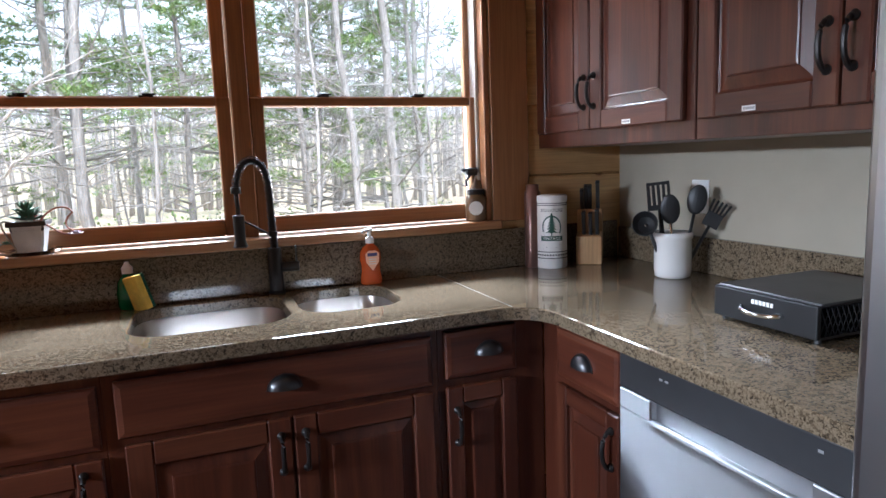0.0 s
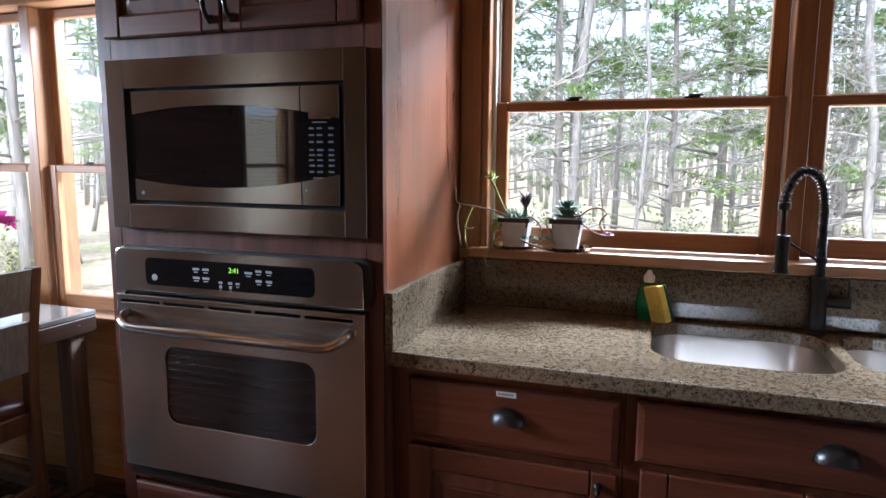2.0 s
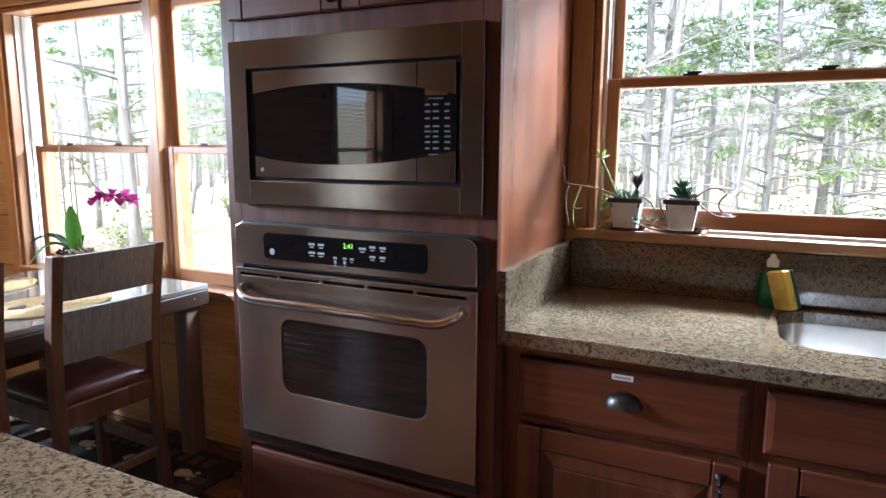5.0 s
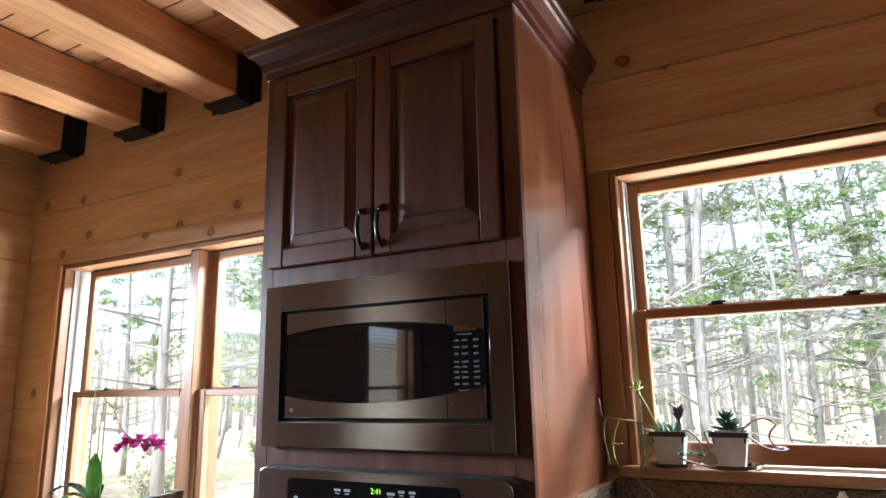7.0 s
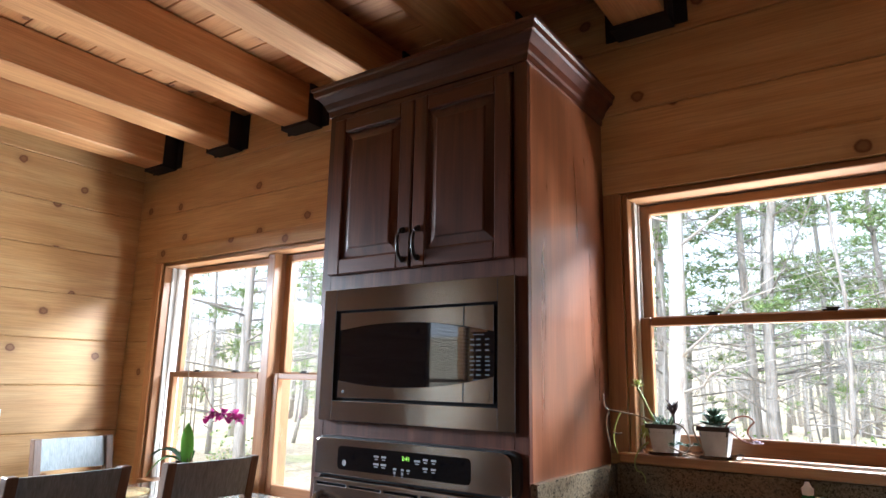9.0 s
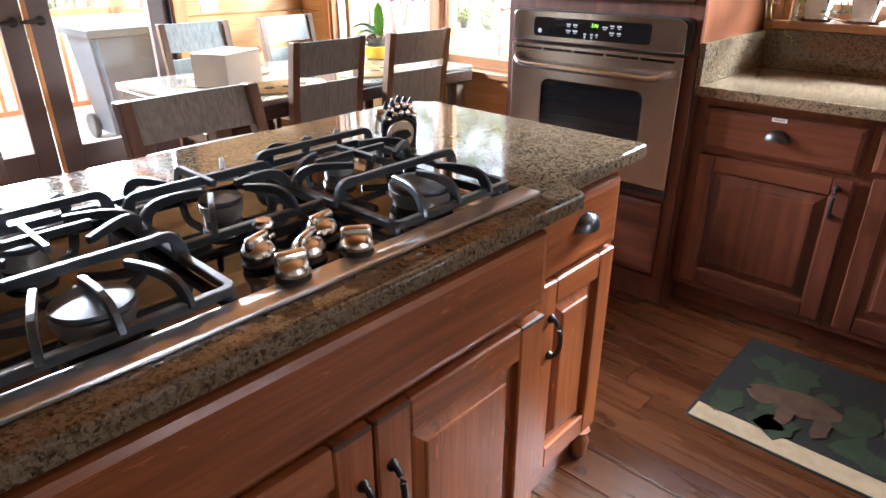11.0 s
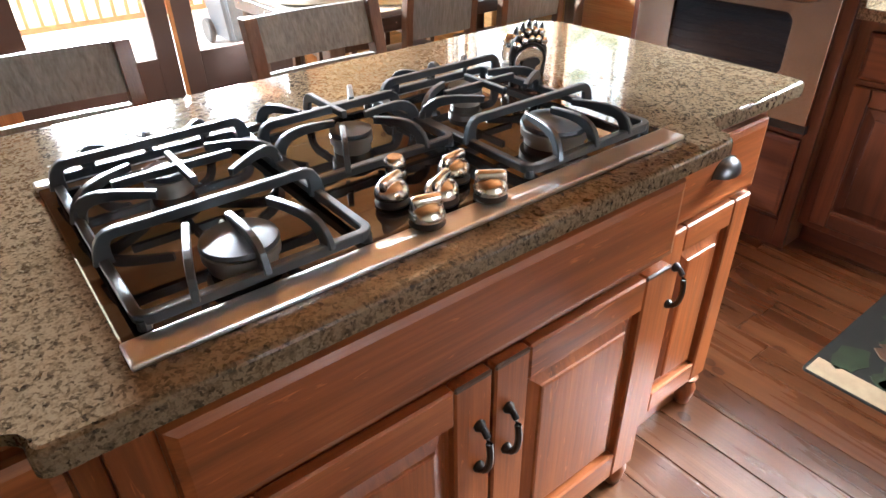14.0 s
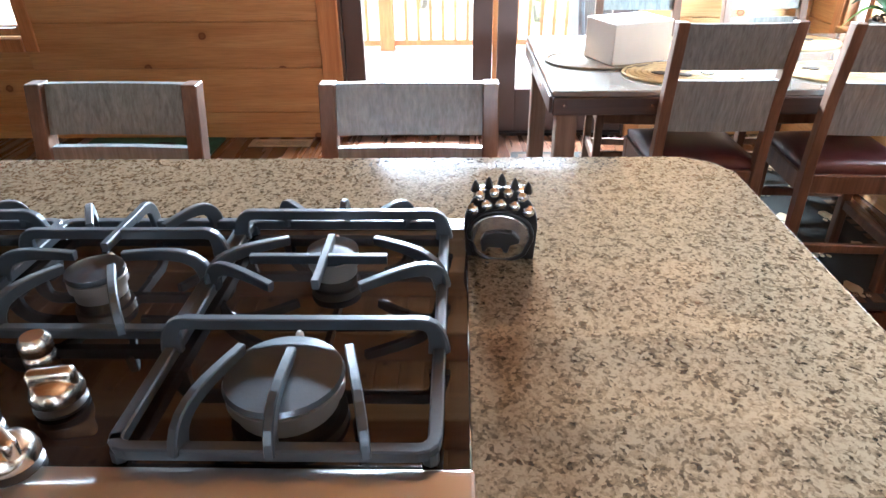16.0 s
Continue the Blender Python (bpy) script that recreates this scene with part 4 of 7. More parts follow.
# wall oven
ov = thing("wall_oven", (-0.925, TY, 0.47), "built-in stainless wall oven with a black glass window", "oven")
bm = B()
slab(bm, rounded(-1.305, -0.535, 0.995, 1.122, 0.03), 0.0, 0.022, 0.003, S)
part("back_plate", bm, black_paint, ov)
bm = B()
slab(bm, [(-1.3, 1.002), (-0.553, 1.002)] + arc(-0.583, 1.087, 0.03, 0, 90, 5) + arc(-1.28, 1.097, 0.02, 90, 180, 4), 0.022, 0.034, 0.003, S)
cp = part("control_panel", bm, steel_x, ov)
bm = B()
slab(bm, rounded(-1.195, -0.683, 1.022, 1.095, 0.014), 0.034, 0.036, 0.001, S)
pg = part("control_glass", bm, black_glass, cp)


def words(text, mat, size, m, parent, name="lettering"):
    """Flat lettering in the built-in font, turned into a mesh."""
    cu = bpy.data.curves.new(name, "FONT")
    cu.body, cu.size, cu.align_x, cu.align_y = text, size, "CENTER", "CENTER"
    ob = bpy.data.objects.new(name, cu)
    me = bpy.data.meshes.new_from_object(ob)
    bpy.data.objects.remove(ob)
    bm = B()
    bm.from_mesh(me)
    bpy.data.meshes.remove(me)
    bmesh.ops.transform(bm, matrix=m, verts=bm.verts)
    return part(name, bm, mat, parent)


lit = bpy.data.materials.new("green_clock_digits")
lit.use_nodes = True
pp = lit.node_tree.nodes["Principled BSDF"]
pp.inputs["Base Color"].default_value = (0.2, 0.4, 0.05, 1)
pp.inputs["Emission Color"].default_value, pp.inputs["Emission Strength"].default_value = (0.45, 0.9, 0.06, 1), 0.55
words("2:41", lit, 0.019, S @ Matrix.Translation((-0.913, 1.075, 0.0363)), pg, "clock_digits")
for u, v, w in [(-1.03, 1.073, 0.02), (-1.0, 1.073, 0.02), (-1.03, 1.05, 0.022), (-1.0, 1.05, 0.022), (-0.955, 1.042, 0.012), (-0.925, 1.042, 0.012), (-0.903, 1.042, 0.012), (-0.87, 1.072, 0.022), (-0.84, 1.078, 0.018), (-0.81, 1.078, 0.018), (-0.84, 1.053, 0.018), (-0.81, 1.053, 0.018), (-0.955, 1.03, 0.008), (-0.925, 1.03, 0.008)]:
    bm = B()
    box(bm, u - w / 2, u + w / 2, v - 0.003, v + 0.003, 0.036, 0.0364, 0, S)
    box(bm, u - w / 3, u + w / 3, v - 0.0095, v - 0.0065, 0.036, 0.0364, 0, S)
    part("key_print", bm, grey_ink, pg)
bm = B()
lathe(bm, [(0.009, 0.036), (0.009, 0.0365)], m=S @ Matrix.Translation((-1.165, 1.043, 0)), seg=18)
part("badge", bm, grey_ink, cp)
# oven door: skin with a slot row at its top, inset window, bar handle
bm = B()
win = rounded(-1.145, -0.685, 0.64, 0.855, 0.035)
b2 = plate_with_holes([(-1.3, 0.497), (-0.55, 0.497), (-0.55, 0.99), (-1.3, 0.99)], [win] + [rounded(a, a + 0.132, 0.968, 0.976, 0.003, 3) for a in (-1.285, -1.142, -0.998, -0.855, -0.712)], 0.008, 0.036, 0.002)
join(bm, b2, S)
od = part("oven_door", bm, steel_x, ov, "brushed steel drop door")
bm = B()
box(bm, -1.29, -0.56, 0.5, 0.985, 0.004, 0.01, 0, S)
part("door_core", bm, dark_gap, od)
bm = B()
slab(bm, rounded(-1.15, -0.68, 0.635, 0.86, 0.038), 0.01, 0.031, 0.002, S)
part("door_window", bm, black_glass, od, "black glass oven window")
bm = B()
pts = curve((-1.26, 0.94, 0.036), (-1.262, 0.938, 0.075), (-1.25, 0.915, 0.082), (-1.2, 0.912, 0.083), 6) + curve((-0.65, 0.912, 0.083), (-0.6, 0.915, 0.082), (-0.588, 0.938, 0.075), (-0.59, 0.94, 0.036), 6)
tube(bm, [S @ p for p in pts], 0.0125, 12)
part("handle", bm, steel_x, od, "curved steel bar handle")
bm = B()
box(bm, -1.3, -0.55, 0.462, 0.494, 0.0, 0.02, 0.002, S)
part("vent_strip", bm, black_paint, ov, "black vent strip")


# ---- the island ----
IF, IB = -0.163, -0.236       # front edges: middle bay, flanks
iout = [(-1.012, -0.86), (IB, -0.86)] + [(IB, -0.485)] + arc(IB + 0.035, -0.485, 0.035, 180, 90, 5)[1:] + arc(IF - 0.016, -0.434, 0.016, -90, 0, 4) \
    + arc(IF - 0.016, 0.622, 0.016, 0, 90, 4) + arc(IB + 0.035, 0.675, 0.035, 270, 180, 5) + arc(IB - 0.015, 1.015, 0.015, 0, 90, 3) + arc(-1.012 + 0.075, 0.955, 0.075, 90, 180, 6)
it = thing("kitchen_island", (-0.55, 0.08, 0), "wood kitchen island with a stepped front and granite top", "island")
bm = B()
slab(bm, iout, 0.884, 0.915, 0.01, None, 4)
part("worktop", bm, granite_top, it, "polished brown granite top")
bm = B()
box(bm, -0.78, -0.215, -0.4, 0.595, 0.1, 0.8835, 0.002)
part("middle_bay", bm, isl_z, it)
for y0, y1 in ((-0.81, -0.403), (0.598, 0.975)):
    bm = B()
    box(bm, -0.78, -0.277, y0, y1, 0.1, 0.8835, 0.002)
    part("side_bay", bm, isl_z, it)
bm = B()
box(bm, -0.72, -0.30, -0.78, 0.93, 0.0, 0.1)
part("toe_board", bm, isl_y, it)
for fy in (-0.40, 0.565, 0.93, -0.78):
    bm = B()
    fx = -0.235 if abs(fy - 0.08) < 0.6 else -0.285
    lathe(bm, [(0.012, 0.0), (0.02, 0.006), (0.026, 0.03), (0.03, 0.06), (0.022, 0.08), (0.03, 0.1)], (fx, fy, 0), 16)
    part("foot", bm, isl_z, it, "turned bun foot", 50)
MI = (isl_z, isl_y)
slab_drawer(it, "E", -0.215, -0.348, 0.558, 0.694, 0.85, isl_y, name="false_drawer_front", thick=0.026)
raised_door(it, "E", -0.215, -0.346, 0.108, 0.12, 0.672, MI, (0.08, 0.522), stile=0.075, thick=0.026, worn=True)
raised_door(it, "E", -0.215, 0.114, 0.56, 0.12, 0.672, MI, (0.142, 0.522), stile=0.075, thick=0.026, worn=True)
slab_drawer(it, "E", -0.277, 0.635, 0.944, 0.686, 0.85, isl_y, (0.795, 0.783), thick=0.026)
raised_door(it, "E", -0.277, 0.635, 0.944, 0.13, 0.674, MI, (0.68, 0.535), stile=0.065, thick=0.026)
slab_drawer(it, "E", -0.277, -0.79, -0.435, 0.7, 0.842, isl_y, (-0.59, 0.775), thick=0.026)
raised_door(it, "E", -0.277, -0.79, -0.435, 0.13, 0.668, MI, (-0.485, 0.535), stile=0.065, thick=0.026)

# ---- gas cooktop ----
CKX0, CKX1, CKY0, CKY1, CT = -0.737, -0.214, -0.348, 0.556, 0.9155
ck = thing("gas_cooktop", (-0.48, 0.1, CT), "five-burner gas cooktop, black glass with steel trim and iron grates", "cooktop")
bm = B()
box(bm, CKX0 + 0.03, CKX1 - 0.045, CKY0 + 0.002, CKY1 - 0.002, CT, CT + 0.006, 0.002)
part("glass_plate", bm, cooktop_glass, ck, "glossy dark brown glass plate")
bm = B()
box(bm, CKX1 - 0.045, CKX1, CKY0, CKY1, CT, CT + 0.009, 0.003, seg=2)
part("front_trim", bm, steel_y, ck, "brushed steel front strip")
bm = B()
box(bm, CKX0, CKX0 + 0.03, CKY0, CKY1, CT, CT + 0.009, 0.003, seg=2)
part("back_trim", bm, steel_y, ck)
GZ = CT + 0.006
BURNERS = ((-0.325, -0.185, 0.046), (-0.575, -0.19, 0.034), (-0.535, 0.095, 0.034), (-0.345, 0.375, 0.056), (-0.585, 0.38, 0.032))
for bx, by, r in BURNERS:
    bm = B()
    lathe(bm, [(r * 0.9, 0), (r * 0.9, 0.004), (r * 0.88, 0.014), (r * 1.02, 0.015), (r * 1.02, 0.026), (r * 0.92, 0.028)], (bx, by, GZ), 32)
    bb = part("burner", bm, plain("burner_alloy", (0.5, 0.48, 0.45), 0.35, 0.8) if "burner_alloy" not in bpy.data.materials else bpy.data.materials["burner_alloy"], ck, "ringed alloy burner", 40)
    bm = B()
    lathe(bm, [(r * 1.0, 0.028), (r * 1.04, 0.031), (r * 1.0, 0.036), (r * 0.5, 0.039), (0.004, 0.0395)], (bx, by, GZ), 32)
    part("cap", bm, cast_iron, bb, "", 40)
    bm = B()
    lathe(bm, [(0.004, 0), (0.0045, 0.03), (0.002, 0.034)], (bx - r * 1.2, by, GZ), 8)
    part("igniter", bm, white_ceramic, bb)


def bar(bm, pts, w=0.0095, h=0.013, taper=None):
    """A rounded rectangular bar through points, seen as cast iron."""
    pts = [Vector(p) for p in pts]
    rings = []
    for i, p in enumerate(pts):
        d = (pts[min(i + 1, len(pts) - 1)] - pts[max(i - 1, 0)]).normalized()
        s = d.cross(Vector((0, 0, 1)))
        s = s.normalized() if s.length > 0.05 else (rings and last or Vector((1, 0, 0)))
        last = s
        o = s.cross(d).normalized()
        hh = h * (1 if not taper else taper(i / (len(pts) - 1)))
        q = [(-0.8, -0.9), (-1, 0.75), (-0.75, 1), (0.75, 1), (1, 0.75), (0.8, -0.9), (0.6, -1), (-0.6, -1)]
        rings.append([bm.verts.new(p + s * (a * w / 2) + o * (b * hh / 2)) for a, b in q])
    for a, b in zip(rings, rings[1:]):
        for i in range(8):
            bm.faces.new((a[i], a[(i + 1) % 8], b[(i + 1) % 8], b[i]))
    bm.faces.new(rings[0][::-1])
    bm.faces.new(rings[-1])


def finger(bm, foot, tip, lo, hi, w=0.0095):
    """A blade that climbs steeply from the frame and bends over towards the burner, thinning to its tip."""
    f, t = Vector((*foot, 0)), Vector((*tip, 0))
    k = f.lerp(t, 0.35)
    pts = curve((*f.xy, lo), (*f.lerp(t, 0.04).xy, hi + 0.004), (*k.xy, hi + 0.003), (*t.xy, hi - 0.002), 9)
    bar(bm, pts, w, 0.021, lambda s: 1 - 0.45 * s)


def arch(bm, a, b, lo, hi):
    """A raised bar from a to b that stands on the rim at both ends."""
    a, b = Vector((*a, 0)), Vector((*b, 0))
    up = lambda s, z: (*a.lerp(b, s).xy, z)
    bar(bm, curve(up(0, lo), up(0.005, hi + 0.004), up(0.04, hi + 0.001), up(0.14, hi), 7) + curve(up(0.86, hi), up(0.96, hi + 0.001), up(0.995, hi + 0.004), up(1, lo), 7), 0.0105, 0.019, lambda s: 0.72 + 0.5 * min(1, abs(2 * s - 1) ** 3))


LO, HI = GZ + 0.014, GZ + 0.05


def grate_frame(x0, x1, y0, y1):
    g = thing("cooktop_grate", ((x0 + x1) / 2, (y0 + y1) / 2, GZ), "cast-iron cooktop grate with raised fingers", "grate", "grates on the cooktop")
    bm = B()
    rim = rounded(x0, x1, y0, y1, 0.014, 3)
    bar(bm, [(x, y, LO) for x, y in rim + rim[:2]], 0.013, 0.014)
    for fx, fy in ((x0 + 0.004, y0 + 0.004), (x1 - 0.004, y0 + 0.004), (x0 + 0.004, y1 - 0.004), (x1 - 0.004, y1 - 0.004)):
        lathe(bm, [(0.008, 0.0), (0.0075, 0.012)], (fx, fy, GZ + 0.0005), 8)
    part("rim", bm, cast_iron, g)
    return g


def add_fingers(g, runs):
    for f, t in runs:
        bm = B()
        finger(bm, f, t, LO, HI)
        part("finger", bm, cast_iron, g)


def add_arch(g, a, b):
    bm = B()
    arch(bm, a, b, LO, HI)
    part("arch", bm, cast_iron, g)


for y0, y1 in ((-0.322, -0.04), (0.24, 0.522)):
    x0, x1, ym = CKX0 + 0.04, CKX1 - 0.052, (y0 + y1) / 2
    g = grate_frame(x0, x1, y0, y1)
    add_arch(g, (-0.405, y0), (-0.405, y1))
    add_arch(g, (-0.655, y0), (-0.655, y1))
    add_fingers(g, [((x1, y0 + 0.06), (-0.365, ym - 0.05)), ((x1, ym), (-0.36, ym)), ((x1, y1 - 0.06), (-0.365, ym + 0.055)),
                    ((x0, y0 + 0.05), (-0.665, ym - 0.055)), ((x0, ym), (-0.672, ym)), ((x0, y1 - 0.05), (-0.665, ym + 0.055)),
                    ((-0.53, y0), (-0.585, ym - 0.055)), ((-0.53, y0), (-0.475, ym - 0.05)), ((-0.53, y1), (-0.585, ym + 0.055)), ((-0.53, y1), (-0.475, ym + 0.05))])
    bm = B()
    bar(bm, [(-0.535, ym - 0.09, HI), (-0.535, ym + 0.075, HI)], 0.0095, 0.012)
    part("cross_bar", bm, cast_iron, g)
    bm = B()
    bar(bm, [(-0.585, ym, HI + 0.001), (-0.475, ym, HI + 0.001)], 0.0095, 0.0125)
    part("cross_bar", bm, cast_iron, g)
x0, x1, y0, y1 = CKX0 + 0.04, -0.437, -0.03, 0.23
ym = (y0 + y1) / 2
g = grate_frame(x0, x1, y0, y1)
add_arch(g, (-0.6, y0), (-0.6, y1))
add_fingers(g, [((x1, y0 + 0.06), (-0.515, ym - 0.03)), ((x1, y1 - 0.06), (-0.515, ym + 0.03)), ((x0, y0 + 0.04), (-0.62, ym - 0.05)), ((x0, ym), (-0.64, ym)), ((x0, y1 - 0.04), (-0.62, ym + 0.05)), ((-0.545, y0), (-0.545, ym - 0.03)), ((-0.545, y1), (-0.545, ym + 0.03))])
bm = B()
bar(bm, [(-0.68, ym, HI + 0.001), (-0.56, ym, HI + 0.001)], 0.0095, 0.0125)
part("cross_bar", bm, cast_iron, g)

for i, (kx, ky) in enumerate(((-0.336, 0.04), (-0.256, 0.042), (-0.294, 0.096), (-0.338, 0.153), (-0.258, 0.155))):
    bm = B()
    lathe(bm, [(0.024, 0), (0.025, 0.004), (0.021, 0.008), (0.018, 0.01)], (kx, ky, GZ), 24)
    kb = part("knob", bm, black_rubber, ck, "nickel knob on a black skirt", 50)
    bm = B()
    lathe(bm, [(0.019, 0.01), (0.0245, 0.012), (0.025, 0.016), (0.0235, 0.023), (0.019, 0.03), (0.01, 0.034)], (kx, ky, GZ), 28)
    a = Matrix.Translation((kx, ky, GZ)) @ Matrix.Rotation(radians((20, -15, 30, 10, -35)[i]), 4, "Z")
    box(bm, -0.007, 0.007, -0.0225, 0.0225, 0.02, 0.044, 0.006, a, 3)
    part("grip", bm, knob_steel, kb, "", 40)
bm = B()
lathe(bm, [(0.017, 0), (0.017, 0.006), (0.0145, 0.01), (0.0165, 0.014), (0.0165, 0.026), (0.012, 0.032)], (-0.405, 0.093, GZ), 20)
part("knob", bm, knob_steel, ck, "small nickel control knob", 40)


# ---- dining set ----
def dining_chair(name, seat_z, top_z, label, group, footrest=0.2):
    """A chair that faces -x, its back at +x: raked posts, two slats with sky sheen in their colour, leather seat on a
    rough apron, legs and stretchers.
    """
    c = thing(name, (0, 0, 0), label, "chair", group)
    w, d = 0.2, 0.2
    for s in (-1, 1):
        bm = B()
        y0, y1 = sorted((s * w, s * (w - 0.036)))
        pts = [(0.2, 0.0), (0.178, seat_z * 0.6), (0.175, seat_z + 0.02), (0.19, seat_z + (top_z - seat_z) * 0.45), (0.235, top_z)]
        rows = []
        for x, z in pts:
            rows.append([bm.verts.new(p) for p in ((x - 0.02, y0, z), (x + 0.022, y0, z), (x + 0.022, y1, z), (x - 0.02, y1, z))])
        for a, b in zip(rows, rows[1:]):
            for i in range(4):
                bm.faces.new((a[i], a[(i + 1) % 4], b[(i + 1) % 4], b[i]))
        bm.faces.new(rows[0][::-1])
        bm.faces.new(rows[-1])
        bmesh.ops.bevel(bm, geom=bm.edges[:], offset=0.0025, segments=1, affect="EDGES")
        part("back_post", bm, brown_wood, c)
        bm = B()
        box(bm, -d, -d + 0.04, y0, y1, 0, seat_z - 0.03, 0.003)
        part("front_leg", bm, brown_wood, c)
        bm = B()
        box(bm, -d + 0.041, 0.155, s * (w - 0.012) - 0.011, s * (w - 0.012) + 0.011, seat_z - 0.1, seat_z - 0.03, 0.003)
        part("side_apron", bm, brown_wood, c)
        bm = B()
        box(bm, -d + 0.041, 0.165, s * (w - 0.018) - 0.011, s * (w - 0.018) + 0.011, footrest - 0.02, footrest + 0.02, 0.003)
        part("side_stretcher", bm, brown_wood, c)
    for nm, x, z0, z1 in (("front_apron", -d + 0.02, seat_z - 0.1, seat_z - 0.03), ("back_apron", 0.175, seat_z - 0.1, seat_z - 0.03), ("front_stretcher", -d + 0.02, footrest + 0.03, footrest + 0.065), ("back_stretcher", 0.185, footrest - 0.035, footrest)):
        bm = B()
        box(bm, x - 0.011, x + 0.011, -w + 0.037, w - 0.037, z0, z1, 0.003)
        part(nm, bm, brown_wood, c)
    h = top_z - seat_z
    for z0, z1 in ((top_z - h * 0.31, top_z - 0.004), (top_z - h * 0.75, top_z - h * 0.385)):
        bm = B()
        n = 8
        rows = []
        for i in range(n + 1):
            y = (-1 + 2 * i / n) * (w - 0.036)
            bow = 0.012 * (1 - (y / w) ** 2)
            rk = lambda z: 0.176 + 0.058 * max(0, (z - seat_z - 0.15) / (h - 0.15)) ** 1.3
            rows.append([bm.verts.new(p) for p in ((rk(z0) + bow, y, z0), (rk(z0) + bow + 0.019, y, z0), (rk(z1) + bow + 0.019, y, z1), (rk(z1) + bow, y, z1))])
        for a, b in zip(rows, rows[1:]):
            for i in range(4):
                bm.faces.new((a[i], a[(i + 1) % 4], b[(i + 1) % 4], b[i]))
        bm.faces.new(rows[0][::-1])
        bm.faces.new(rows[-1])
        bmesh.ops.recalc_face_normals(bm, faces=bm.faces)
        part("back_slat", bm, slat_wood, c, "back slat with blue-grey sky sheen in its colour")
    bm = B()
    n = 10
    g = [[bm.verts.new((-d - 0.005 + 0.375 * i / n, (w - 0.012) * (-1 + 2 * j / n), seat_z - 0.005 + 0.03 * (1 - abs(-1 + 2 * i / n) ** 4) * (1 - abs(-1 + 2 * j / n) ** 4))) for j in range(n + 1)] for i in range(n + 1)]
    for i in range(n):
        for j in range(n):
            bm.faces.new((g[i][j], g[i + 1][j], g[i + 1][j + 1], g[i][j + 1])).smooth = True
    ext = bmesh.ops.extrude_edge_only(bm, edges=[e for e in bm.edges if len(e.link_faces) == 1])
    for v in ext["geom"]:
        if isinstance(v, bmesh.types.BMVert):
            v.co.z = seat_z - 0.03
    bmesh.ops.recalc_face_normals(bm, faces=bm.faces)
    part("seat", bm, leather, c, "oxblood leather seat pad")
    return c


CL = "dark wood dining chair with grey slats and oxblood leather seat"
c1 = dining_chair("dining_chair", 0.5, 0.99, CL, "chairs round the table")
c1.matrix_basis = pose(-2.2, 1.37, 0)
copy_thing(c1, pose(-2.15, 1.9, 0, rz=-3))
copy_thing(c1, pose(-2.93, 1.335, 0, rz=176))
copy_thing(c1, pose(-2.93, 1.965, 0, rz=183))
s1 = dining_chair("counter_stool", 0.62, 0.985, "counter stool with grey slat back tucked under the island", "stools at the island", 0.25)
s1.matrix_basis = pose(-1.055, 0.43, 0, rz=180)
copy_thing(s1, pose(-1.065, -0.25, 0, rz=178))

TZ = 0.75
tb = thing("dining_table", (-2.45, 1.59, 0), "long dark wood dining table with a glossy top", "table")
bm = B()
box(bm, -2.93, -1.98, 0.775, 2.41, TZ - 0.022, TZ, 0.004)
part("tabletop", bm, plain("glossy_tabletop", (0.2, 0.19, 0.17), 0.06, coat=0.6, grain=0.1), tb, "glossy glass-covered top")
for n_, a in (("side_apron", (-2.0, -1.975, 0.78, 2.405)), ("side_apron", (-2.935, -2.91, 0.78, 2.405)), ("end_apron", (-2.909, -2.001, 0.77, 0.795)), ("end_apron", (-2.909, -2.001, 2.39, 2.415))):
    bm = B()
    box(bm, *a, TZ - 0.085, TZ - 0.0225, 0.004)
    ap = part(n_, bm, table_wood, tb)
    if a[1] - a[0] > 0.1 or a[0] > -2.1:
        bm = B()
        k = 0.82 if a[0] > -2.1 else -2.85
        while k < (2.4 if a[0] > -2.1 else -2.0):
            at_, ax_ = ((a[1], k, TZ - 0.05), Matrix.Rotation(radians(90), 4, "Y")) if a[0] > -2.1 else ((k, a[2], TZ - 0.05), Matrix.Rotation(radians(90), 4, "X"))
            if a[0] > -2.1 or a[2] < 1:
                lathe(bm, [(0.006, 0), (0.005, 0.003), (0.002, 0.004)], at_, 10, ax_)
            k += 0.3
        part("rivet_row", bm, knob_steel, ap) if bm.verts else bm.free()
for x, y in ((-2.9, 0.8), (-2.08, 0.8), (-2.9, 2.3), (-2.08, 2.3)):
    bm = B()
    box(bm, x, x + 0.075, y, y + 0.075, 0, TZ - 0.0855, 0.005)
    part("leg", bm, table_leg_wood, tb)

